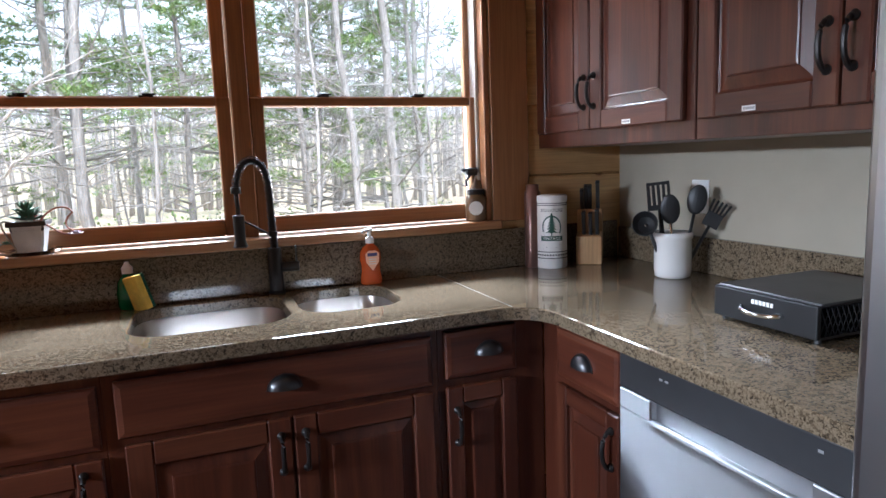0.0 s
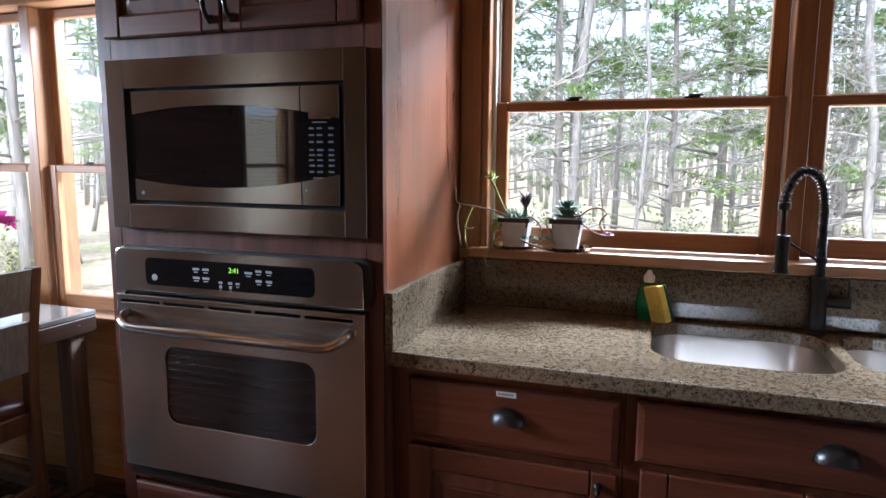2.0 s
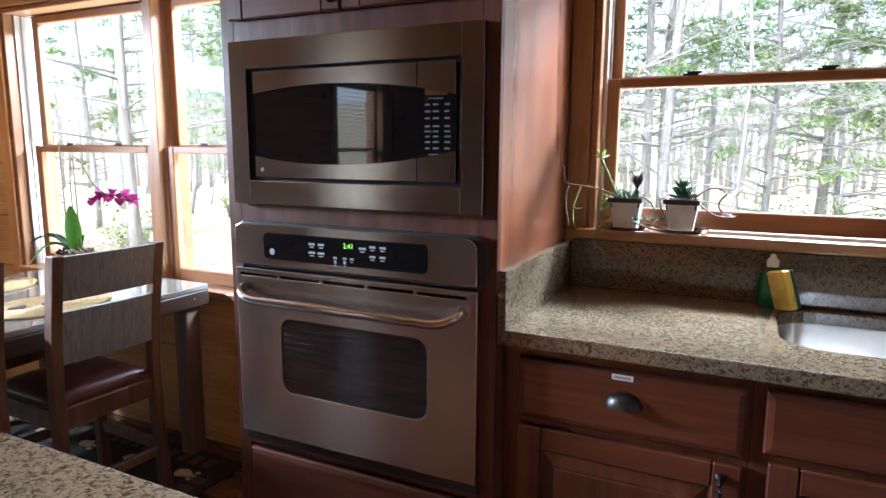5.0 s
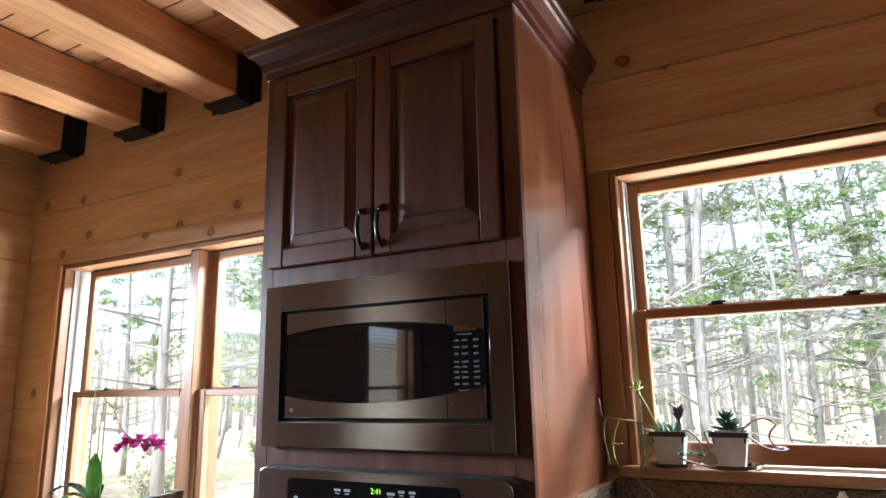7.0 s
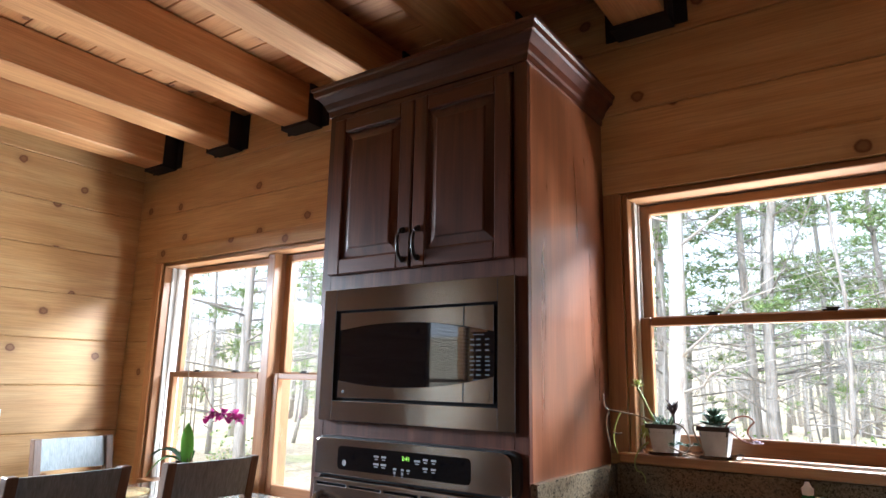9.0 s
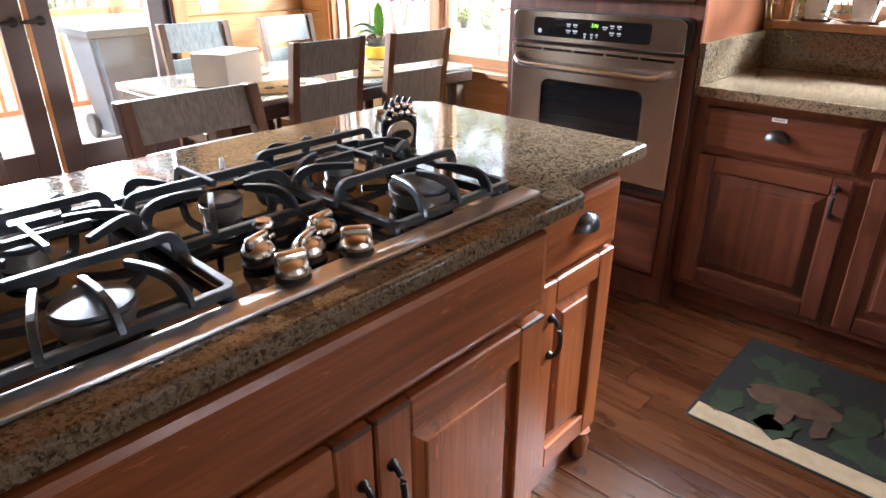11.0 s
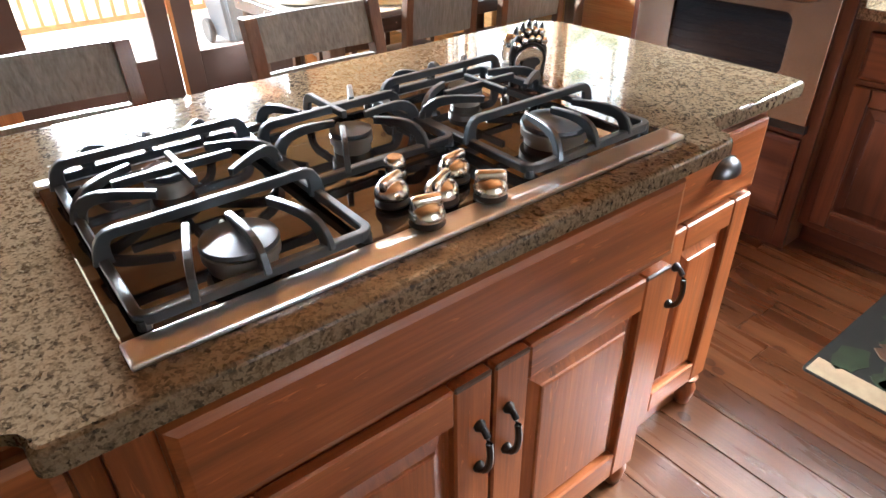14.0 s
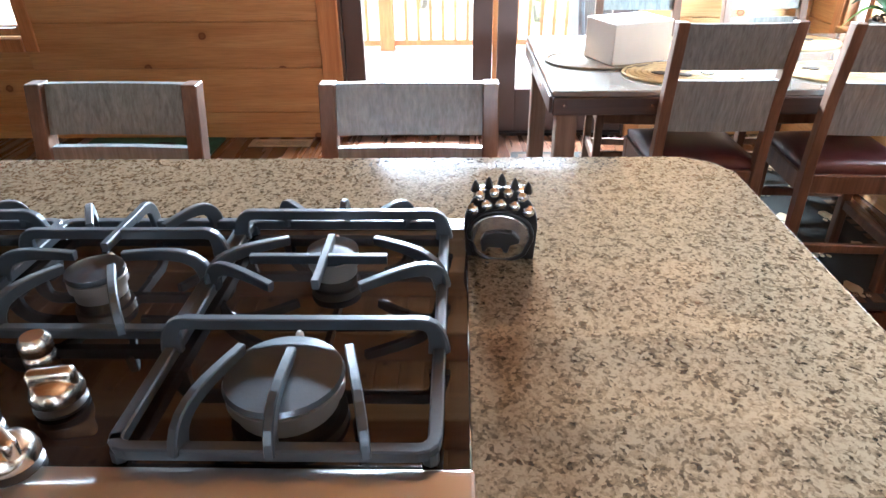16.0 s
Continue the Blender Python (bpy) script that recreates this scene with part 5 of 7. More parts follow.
mat_straw = plain("woven_straw", (0.52, 0.4, 0.2), 0.8, grain=0.25, scale=80, relief=0.4)
mat_dark = plain("dark_woven_straw", (0.2, 0.15, 0.09), 0.8, grain=0.25, scale=80, relief=0.4)
mat_ink = plain("mat_motif", (0.06, 0.05, 0.04), 0.8)
rm = random.Random(5)
for i, (x, y) in enumerate(((-2.2, 1.28), (-2.2, 1.86), (-2.72, 1.3), (-2.72, 1.9), (-2.42, 1.02))):
    pm = thing("placemat", (x, y, TZ), "oval woven straw placemat with dark motifs" if i < 4 else "dark woven placemat under the carton", "placemat", "placemats on the table")
    for r in range(9):
        bm = B()
        a, b = 0.215 - r * 0.023, 0.155 - r * 0.0168
        tube(bm, [(x + b * math.cos(q), y + a * math.sin(q), TZ + 0.004) for q in [2 * math.pi * k / 40 for k in range(41)]], 0.0052 if r else 0.006, 6, False)
        part("braid", bm, mat_straw if i < 4 else mat_dark, pm)
    bm = B()
    slab(bm, [(x + 0.15 * math.cos(2 * math.pi * k / 24), y + 0.205 * math.sin(2 * math.pi * k / 24)) for k in range(24)], TZ + 0.0005, TZ + 0.006)
    part("backing", bm, mat_straw if i < 4 else mat_dark, pm)
    if i < 4:
        for k in range(3):
            bm = B()
            cx, cy = x + rm.uniform(-0.05, 0.05), y - 0.09 + 0.09 * k
            slab(bm, [(cx + rm.uniform(0.015, 0.03) * math.cos(q), cy + rm.uniform(0.02, 0.036) * math.sin(q)) for q in [2 * math.pi * j / 9 for j in range(9)]], TZ + 0.008, TZ + 0.0105)
            part("motif", bm, mat_ink, pm)

bxm = pose(-2.42, 1.12, TZ + 0.011, rz=22)
bt = thing("carton", (-2.42, 1.12, TZ + 0.011), "pale closed cardboard carton on the table", "box")
bm = B()
box(bm, -0.1, 0.1, -0.13, 0.13, 0, 0.15, 0.003, bxm)
part("body", bm, cardboard, bt)
for s in (0, 1):
    bm = B()
    box(bm, -0.1, 0.1, (-0.13, 0.001)[s], (-0.001, 0.13)[s], 0.1505, 0.153, 0, bxm)
    part("flap", bm, white_plastic, bt, "white top flap")

# ---- orchid on the table ----
petal = plain("magenta_petal", (0.42, 0.02, 0.22), 0.5, grain=0.25, scale=60)
leaf_green = plain("orchid_leaf", (0.11, 0.24, 0.03), 0.35, grain=0.25)
leaf_dark = plain("dark_orchid_leaf", (0.03, 0.09, 0.025), 0.35, grain=0.25)
pot_yellow = plain("yellow_glaze", (0.62, 0.4, 0.02), 0.25, coat=0.3)
stem_brown = plain("dry_stem", (0.13, 0.09, 0.05), 0.7)
moss = plain("bark_chips", (0.16, 0.11, 0.07), 0.9, grain=0.5, scale=90, relief=0.6)
oc = thing("orchid", (-2.56, 2.22, TZ), "magenta moth orchid in a yellow-ringed pot on the table", "plant")
bm = B()
lathe(bm, [(0.07, 0.0), (0.085, 0.01), (0.098, 0.05), (0.1, 0.075), (0.09, 0.077), (0.083, 0.05)], (-2.56, 2.22, TZ), 28)
part("saucer_bowl", bm, pot_yellow, oc, "glossy yellow bowl", 50)
bm = B()
lathe(bm, [(0.06, 0.02), (0.076, 0.1), (0.084, 0.102), (0.084, 0.118), (0.074, 0.118), (0.07, 0.108)], (-2.56, 2.22, TZ), 24)
part("pot", bm, plain("dark_pot", (0.06, 0.06, 0.055), 0.5), oc, "", 50)
bm = B()
ro = random.Random(8)
for _ in range(45):
    q, r = ro.uniform(0, 6.28), 0.068 * math.sqrt(ro.random())
    box(bm, -0.012, 0.012, -0.005, 0.005, -0.004, 0.004, 0, Matrix.Translation((-2.56 + r * math.cos(q), 2.22 + r * math.sin(q), TZ + 0.112 + ro.uniform(0, 0.02))) @ Euler((ro.uniform(0, 3), ro.uniform(0, 3), ro.uniform(0, 3))).to_matrix().to_4x4())
tagged(part("bark_mulch", bm, moss, oc), kind="stuff")


def strap_leaf(bm, base, tip, width, droop, up=0.06):
    b, t = Vector(base), Vector(tip)
    side = (t - b).cross(Vector((0, 0, 1)))
    side = side.normalized() if side.length > 1e-4 else Vector((1, 0, 0))
    rows = []
    for i in range(9):
        s = i / 8
        p = b.lerp(t, s) + Vector((0, 0, up * math.sin(math.pi * s) - droop * s * s))
        w = width * (math.sin(math.pi * min(1, 0.12 + 0.88 * s)) ** 0.7) * (1 if s < 1 else 0.05)
        rows.append((bm.verts.new(p - side * w + Vector((0, 0, w * 0.3))), bm.verts.new(p), bm.verts.new(p + side * w + Vector((0, 0, w * 0.3)))))
    for a, c in zip(rows, rows[1:]):
        for k in (0, 1):
            bm.faces.new((a[k], a[k + 1], c[k + 1], c[k])).smooth = True
    bmesh.ops.solidify(bm, geom=bm.faces[:], thickness=0.0016)


for tip, w, dr, up, mt in (((-2.53, 2.19, TZ + 0.33), 0.032, 0.0, 0.0, leaf_green), ((-2.72, 2.11, TZ + 0.18), 0.04, 0.03, 0.05, leaf_dark), ((-2.70, 2.32, TZ + 0.16), 0.036, 0.05, 0.05, leaf_dark), ((-2.66, 2.06, TZ + 0.1), 0.034, 0.04, 0.06, leaf_green)):
    bm = B()
    strap_leaf(bm, (-2.56, 2.22, TZ + 0.115), tip, w, dr, up)
    part("leaf", bm, mt, oc)
for pts in (curve((-2.55, 2.22, TZ + 0.1), (-2.56, 2.22, TZ + 0.4), (-2.6, 2.23, TZ + 0.62), (-2.5, 2.24, TZ + 0.5), 12) + curve((-2.5, 2.24, TZ + 0.5), (-2.45, 2.24, TZ + 0.42), (-2.42, 2.25, TZ + 0.36), (-2.27, 2.29, TZ + 0.35), 10)[1:], [(-2.54, 2.23, TZ + 0.1), (-2.53, 2.22, TZ + 0.55)], [(-2.575, 2.2, TZ + 0.1), (-2.585, 2.2, TZ + 0.6)]):
    bm = B()
    tube(bm, pts, 0.0028, 6)
    part("stem", bm, stem_brown, oc)
for k in range(7):
    s = k / 6
    cpos = Vector((-2.46 + 0.2 * s, 2.245 + 0.045 * s, TZ + 0.355 + (0.012 if k % 2 else -0.006) + 0.01 * math.sin(3 * s)))
    bm = B()
    for j in range(5):
        q = radians(90 + 72 * j + 11 * k)
        b2 = B()
        strap_leaf(b2, (0, 0, 0), (0.034 * math.cos(q), -0.008, 0.03 * math.sin(q)), 0.015 if j % 2 else 0.019, 0, 0.004)
        join(bm, b2, Matrix.Translation(cpos) @ Matrix.Rotation(radians(-30 + 13 * k), 4, "Z"))
    bmesh.ops.create_icosphere(bm, subdivisions=1, radius=0.007, matrix=Matrix.Translation(cpos + Vector((0, -0.008, -0.003))))
    part("flower", bm, petal, oc)

# the table and what lies on it stand a little off the window
for ob in (tb, bt, oc, *[o for o in scene.objects if o.name.split(".")[0] == "placemat"]):
    ob.location += Vector((-0.07, 0.035, 0))

# ---- succulents on the window sill ----
SZ = 1.0825
zinc = plain("whitewashed_tin", (0.52, 0.5, 0.47), 0.5, 0.3, 0.35, 25, 0.3)
soil = plain("dark_soil", (0.05, 0.035, 0.025), 0.95, grain=0.4, scale=120, relief=0.8)
suc_green = plain("succulent_green", (0.07, 0.15, 0.08), 0.5, grain=0.3)
suc_olive = plain("succulent_yellow_green", (0.3, 0.34, 0.08), 0.5, grain=0.3)
suc_purple = plain("dark_succulent", (0.05, 0.03, 0.035), 0.55, grain=0.3)
suc_lilac = plain("lilac_rosette", (0.42, 0.33, 0.38), 0.5, grain=0.2)
stalk = plain("woody_stalk", (0.3, 0.24, 0.17), 0.7, grain=0.3)
stalk_red = plain("reddish_stalk", (0.3, 0.12, 0.08), 0.6, grain=0.3)


def rosette(bm, at, r, n, lift=0.6, tilt=Matrix()):
    """A rosette of pointed fleshy leaves."""
    for layer, (k, rr, el) in enumerate(((n, 1.0, 0.25), (n, 0.85, 0.7), (max(5, n // 2), 0.55, 1.15))):
        for j in range(k):
            q = 2 * math.pi * (j + 0.5 * layer) / k
            d = Vector((math.cos(q) * math.cos(el), math.sin(q) * math.cos(el), math.sin(el) * lift * 1.3)) * r * rr
            side = Vector((-math.sin(q), math.cos(q), 0)) * r * 0.16
            up = d.cross(side).normalized() * r * 0.07
            vs = [bm.verts.new(Vector(at) + tilt.to_3x3() @ p) for p in (d * 0.08, d * 0.55 + side, d, d * 0.55 - side, d * 0.5 + up, d * 0.5 - up)]
            for f in ((0, 1, 4), (1, 2, 4), (2, 3, 4), (3, 0, 4), (1, 0, 5), (2, 1, 5), (3, 2, 5), (0, 3, 5)):
                bm.faces.new([vs[i] for i in f])


sau = thing("drip_saucer", (-0.25, 2.485, SZ), "clear shallow plastic saucer under the pots", "saucer")
for sx in (-0.325, -0.165):
    bm = B()
    lathe(bm, [(0.055, 0), (0.068, 0.004), (0.078, 0.014), (0.08, 0.014), (0.07, 0.002)], (sx, 2.487, SZ), 30)
    part("dish", bm, clear_glass, sau, "", 50)


def tin_pot(x, y, label):
    p = thing("succulent_pot", (x, y, SZ + 0.004), label, "plant", "succulents on the sill")
    bm = B()
    rows = [[bm.verts.new((x + sx * w, y + sy * w, SZ + z)) for sx, sy in ((-1, -1), (1, -1), (1, 1), (-1, 1))] for w, z in ((0.033, 0.005), (0.045, 0.088), (0.048, 0.088), (0.049, 0.099), (0.045, 0.099), (0.043, 0.085))]
    for a, b in zip(rows, rows[1:]):
        for i in range(4):
            bm.faces.new((a[i], a[(i + 1) % 4], b[(i + 1) % 4], b[i]))
    bm.faces.new(rows[0][::-1])
    bmesh.ops.bevel(bm, geom=[e for e in bm.edges if abs(e.verts[0].co.z - e.verts[1].co.z) > 0.02], offset=0.006, segments=2, affect="EDGES")
    part("pot", bm, zinc, p, "whitewashed square tin pot")
    bm = B()
    for a in ((-0.05, 0.05, -0.05, -0.046), (-0.05, 0.05, 0.046, 0.05), (-0.05, -0.046, -0.046, 0.046), (0.046, 0.05, -0.046, 0.046)):
        box(bm, x + a[0], x + a[1], y + a[2], y + a[3], SZ + 0.086, SZ + 0.1, 0.001)
    part("rim_band", bm, plain("rusted_rim", (0.06, 0.045, 0.038), 0.7, 0.3) if "rusted_rim" not in bpy.data.materials else bpy.data.materials["rusted_rim"], p)
    bm = B()
    box(bm, x - 0.043, x + 0.043, y - 0.043, y + 0.043, SZ + 0.07, SZ + 0.088, 0.004)
    part("soil", bm, soil, p)
    return p


p = tin_pot(-0.165, 2.485, "green rosette succulent with trailing stems in a tin pot")
bm = B()
rosette(bm, (-0.165, 2.485, SZ + 0.1), 0.058, 11, 0.9)
rosette(bm, (-0.168, 2.483, SZ + 0.125), 0.045, 9, 1.1)
part("rosette", bm, suc_green, p)
for pts in (curve((-0.14, 2.48, SZ + 0.09), (-0.11, 2.46, SZ + 0.14), (-0.06, 2.46, SZ + 0.15), (-0.045, 2.45, SZ + 0.12), 8) + curve((-0.045, 2.45, SZ + 0.12), (-0.08, 2.44, SZ + 0.09), (-0.06, 2.44, SZ + 0.075), (-0.045, 2.44, SZ + 0.062), 6)[1:],
            curve((-0.14, 2.47, SZ + 0.09), (-0.11, 2.45, SZ + 0.1), (-0.1, 2.45, SZ + 0.06), (-0.055, 2.445, SZ + 0.055), 8),
            curve((-0.2, 2.46, SZ + 0.095), (-0.26, 2.44, SZ + 0.13), (-0.2, 2.44, SZ + 0.04), (-0.19, 2.42, SZ + 0.018), 12) + curve((-0.19, 2.42, SZ + 0.018), (-0.22, 2.42, SZ + 0.0), (-0.26, 2.42, SZ + 0.02), (-0.3, 2.435, SZ + 0.03), 6)[1:]):
    bm = B()
    tube(bm, pts, 0.0028, 6)
    part("trailing_stem", bm, stalk_red if pts[0].x > -0.15 else stalk, p)
bm = B()
rosette(bm, (-0.04, 2.44, SZ + 0.055), 0.024, 9, 0.7)
part("small_rosette", bm, suc_lilac, p, "pale lilac rosette")
bm = B()
for q in range(10):
    b2 = B()
    strap_leaf(b2, (-0.15, 2.48, SZ + 0.098), (-0.15 + 0.03 * math.cos(q), 2.48 + 0.02 * math.sin(q), SZ + 0.11), 0.005, 0, 0.01)
    join(bm, b2)
part("pink_tuft", bm, stalk_red, p)

p = tin_pot(-0.325, 2.478, "mixed trailing succulents in a whitewashed tin pot")
rp = random.Random(11)
bm = B()
for _ in range(60):
    q = rp.uniform(0, 6.28)
    r = rp.uniform(0.01, 0.045)
    b0 = Vector((-0.33 + r * math.cos(q), 2.478 + r * math.sin(q), SZ + 0.088))
    tube(bm, [b0, b0 + Vector((rp.uniform(-0.035, 0.02), rp.uniform(-0.02, 0.02), rp.uniform(0.01, 0.045)))], [0.003, 0.001], 5)
part("needle_tuft", bm, suc_green, p)
bm = B()
for _ in range(40):
    b0 = Vector((-0.372 + rp.uniform(-0.012, 0.012), 2.455 + rp.uniform(-0.02, 0.02), SZ + 0.095))
    tube(bm, [b0, b0 + Vector((rp.uniform(-0.03, 0.0), rp.uniform(-0.015, 0.01), rp.uniform(-0.05, 0.02)))], [0.0032, 0.001], 5)
part("hanging_tuft", bm, suc_olive, p, "yellow-green hanging tuft")
bm = B()
for k in range(26):
    b0 = Vector((-0.3, 2.49, SZ + 0.125 + 0.0012 * k))
    q = rp.uniform(0, 6.28)
    tube(bm, [b0, b0 + Vector((0.02 * math.cos(q), 0.02 * math.sin(q), 0.026))], [0.004, 0.001], 5)
tube(bm, [(-0.298, 2.49, SZ + 0.088), (-0.3, 2.49, SZ + 0.15)], 0.006, 6)
part("dark_spike", bm, suc_purple, p)
stems = [curve((-0.345, 2.47, SZ + 0.09), (-0.37, 2.46, SZ + 0.14), (-0.39, 2.46, SZ + 0.19), (-0.405, 2.46, SZ + 0.215), 8),
         curve((-0.35, 2.47, SZ + 0.1), (-0.4, 2.43, SZ + 0.135), (-0.45, 2.42, SZ + 0.13), (-0.49, 2.41, SZ + 0.14), 8) + curve((-0.49, 2.41, SZ + 0.14), (-0.51, 2.4, SZ + 0.14), (-0.5, 2.4, SZ + 0.18), (-0.505, 2.4, SZ + 0.195), 5)[1:],
         curve((-0.455, 2.42, SZ + 0.132), (-0.47, 2.4, SZ + 0.09), (-0.485, 2.4, SZ + 0.05), (-0.46, 2.4, SZ + 0.0), 9),
         curve((-0.49, 2.41, SZ + 0.135), (-0.51, 2.4, SZ + 0.1), (-0.49, 2.4, SZ + 0.06), (-0.485, 2.4, SZ + 0.01), 7),
         curve((-0.475, 2.4, SZ + 0.07), (-0.46, 2.4, SZ + 0.06), (-0.45, 2.4, SZ + 0.065), (-0.445, 2.4, SZ + 0.068), 4),
         curve((-0.37, 2.44, SZ + 0.04), (-0.4, 2.42, SZ + 0.02), (-0.42, 2.41, SZ - 0.02), (-0.4, 2.405, SZ - 0.05), 7) + curve((-0.4, 2.405, SZ - 0.05), (-0.38, 2.4, SZ - 0.05), (-0.37, 2.4, SZ - 0.06), (-0.372, 2.4, SZ - 0.085), 5)[1:],
         curve((-0.29, 2.46, SZ + 0.1), (-0.25, 2.43, SZ + 0.12), (-0.21, 2.42, SZ + 0.04), (-0.245, 2.42, SZ + 0.02), 10)]
for i, pts in enumerate(stems):
    bm = B()
    tube(bm, pts, [0.0034 - 0.0016 * k / len(pts) for k in range(len(pts))] if i else 0.004, 6)
    part("trailing_stem", bm, suc_olive if i in (0, 2, 5) else stalk, p)
bm = B()
rosette(bm, (-0.405, 2.46, SZ + 0.215), 0.028, 6, 1.6)
part("small_rosette", bm, suc_olive, p)
bm = B()
for k in range(4):
    rosette(bm, (-0.29 + 0.025 * k, 2.425, SZ + 0.035 + 0.004 * (k % 2)), 0.02, 6, 0.8)
part("trailing_leaves", bm, suc_green, p)

# ---- things on the sink run ----
fa = thing("kitchen_faucet", (0.525, 2.435, 0.9155), "black spring pull-down kitchen faucet", "faucet")
bm = B()
lathe(bm, [(0.027, -0.0175), (0.027, -0.01), (0.023, -0.008), (0.022, 0.13), (0.019, 0.135)], (0.525, 2.435, 0.9155), 24)
part("base", bm, black_paint, fa, "", 50)
bm = B()
tube(bm, [(0.545, 2.43, 0.985), (0.6, 2.42, 0.985)], 0.016, 16)
lev = part("valve_arm", bm, black_paint, fa)
bm = B()
tube(bm, [(0.592, 2.42, 0.99), (0.592, 2.42, 1.055)], [0.004, 0.003], 8)
part("lever", bm, black_paint, lev)
arch = [Vector((0.525, 2.435, 1.05)), Vector((0.523, 2.435, 1.15)), Vector((0.521, 2.434, 1.24))] + curve((0.52, 2.434, 1.25), (0.515, 2.42, 1.36), (0.425, 2.39, 1.375), (0.415, 2.372, 1.24), 18)
bm = B()
tube(bm, arch, 0.0085, 10)
part("hose", bm, black_rubber, fa)
coil = []
L = [0.0]
for a, b in zip(arch, arch[1:]):
    L.append(L[-1] + (b - a).length)
N = 460
for i in range(N + 1):
    s = L[-1] * i / N
    k = max(j for j in range(len(L)) if L[j] <= s + 1e-9)
    k = min(k, len(arch) - 2)
    q = (s - L[k]) / (L[k + 1] - L[k])
    pnt, d = arch[k].lerp(arch[k + 1], q), (arch[k + 1] - arch[k]).normalized()
    sd = d.cross(Vector((0.2, 1, 0.1))).normalized()
    o = d.cross(sd)
    pitch = 0.005 if s < 0.2 else 0.0115
    ph = 2 * math.pi * (s / 0.005 if s < 0.2 else 0.2 / 0.005 + (s - 0.2) / 0.0115)
    coil.append(pnt + 0.0125 * (math.cos(ph) * sd + math.sin(ph) * o))
bm = B()
tube(bm, coil, 0.0019, 5)
part("spring", bm, bronze, fa, "tight coil spring")
bm = B()
tube(bm, [(0.415, 2.372, 1.255), (0.415, 2.372, 1.235)], 0.0155, 14)
tube(bm, [(0.415, 2.372, 1.235), (0.417, 2.372, 1.16)], 0.007, 10)
part("neck", bm, black_paint, fa)
bm = B()
lathe(bm, [(0.02, 0), (0.023, 0.004), (0.019, 0.012), (0.0165, 0.03), (0.0175, 0.08), (0.018, 0.1), (0.008, 0.104)], (0.417, 2.372, 1.066), 22)
part("spray_head", bm, black_paint, fa, "", 50)
bm = B()
tube(bm, [(0.43, 2.374, 1.15), (0.51, 2.43, 1.098)], 0.0035, 8)
lathe(bm, [(0.0145, 0), (0.0145, 0.014)], (0.525, 2.435, 1.09), 16)
part("docking_arm", bm, black_paint, fa)

so = thing("soap_dispenser", (0.845, 2.425, 0.9155), "clear pump bottle of orange hand soap", "soap bottle")
orange, n_, l_, p_ = material("orange_liquid_soap")
p_.inputs["Base Color"].default_value = (0.95, 0.2, 0.045, 1)
p_.inputs["Transmission Weight"].default_value, p_.inputs["Roughness"].default_value, p_.inputs["IOR"].default_value = 0.6, 0.12, 1.36
bm = B()
lathe(bm, [(0.034, 0), (0.038, 0.006), (0.038, 0.02), (0.033, 0.045), (0.034, 0.07), (0.038, 0.09), (0.036, 0.112), (0.026, 0.128), (0.014, 0.137), (0.013, 0.142)], (0, 0, 0), 28, Matrix.Diagonal((1, 0.68, 1, 1)))
bmesh.ops.translate(bm, vec=(0.845, 2.425, 0.9165), verts=bm.verts)
bd = part("bottle", bm, orange, so, "", 60)
bm = B()
slab(bm, [(-0.022, 0.0), (0.0, -0.03), (0.022, 0.0), (0.024, 0.03), (0.012, 0.04), (-0.012, 0.04), (-0.024, 0.03)], 0, 0.0012, 0, on_face("S", 2.3985) @ Matrix.Translation((0.845, 0.995, 0)))
lb = part("label", bm, plain("peach_label", (0.85, 0.5, 0.32), 0.4), bd, "peach shield label")
bm = B()
box(bm, 0.828, 0.862, 2.3965, 2.3972, 1.016, 1.027)
part("logo_block", bm, plain("navy_print", (0.05, 0.05, 0.16), 0.4), lb)
bm = B()
for z in (1.004, 0.996, 0.988):
    box(bm, 0.832, 0.858, 2.3965, 2.3972, z, z + 0.003)
part("print", bm, label_white, lb)
bm = B()
lathe(bm, [(0.0145, 0.142), (0.0145, 0.158), (0.01, 0.163), (0.0065, 0.165), (0.0065, 0.182), (0.011, 0.184), (0.011, 0.192), (0.004, 0.194)], (0.845, 2.425, 0.9165), 20)
tube(bm, [(0.845, 2.425, 1.104), (0.828, 2.413, 1.104), (0.816, 2.405, 1.099)], 0.005, 8)
part("pump", bm, white_plastic, so, "white pump top", 50)

sp = thing("dish_soap", (0.085, 2.43, 0.9155), "small green dish soap bottle", "soap bottle")
green_soap, n_, l_, p_ = material("green_liquid_soap")
p_.inputs["Base Color"].default_value = (0.01, 0.2, 0.07, 1)
p_.inputs["Transmission Weight"].default_value, p_.inputs["Roughness"].default_value = 0.35, 0.15
bm = B()
lathe(bm, [(0.03, 0), (0.034, 0.01), (0.036, 0.05), (0.03, 0.085), (0.016, 0.105), (0.014, 0.11)], (0, 0, 0), 24, Matrix.Diagonal((1, 0.6, 1, 1)))
bmesh.ops.translate(bm, vec=(0.085, 2.432, 0.9165), verts=bm.verts)
part("bottle", bm, green_soap, sp, "", 60)
bm = B()
lathe(bm, [(0.015, 0.11), (0.016, 0.128), (0.01, 0.134), (0.006, 0.145)], (0.085, 2.432, 0.9165), 16)
part("cap", bm, white_plastic, sp, "", 50)
sg = thing("scrub_sponge", (0.12, 2.395, 0.9155), "yellow sponge with green scouring side, leaning upright", "sponge")
m = Matrix.Translation((0.125, 2.39, 0.9175)) @ Euler((radians(-12), radians(-10), radians(40))).to_matrix().to_4x4()
bm = B()
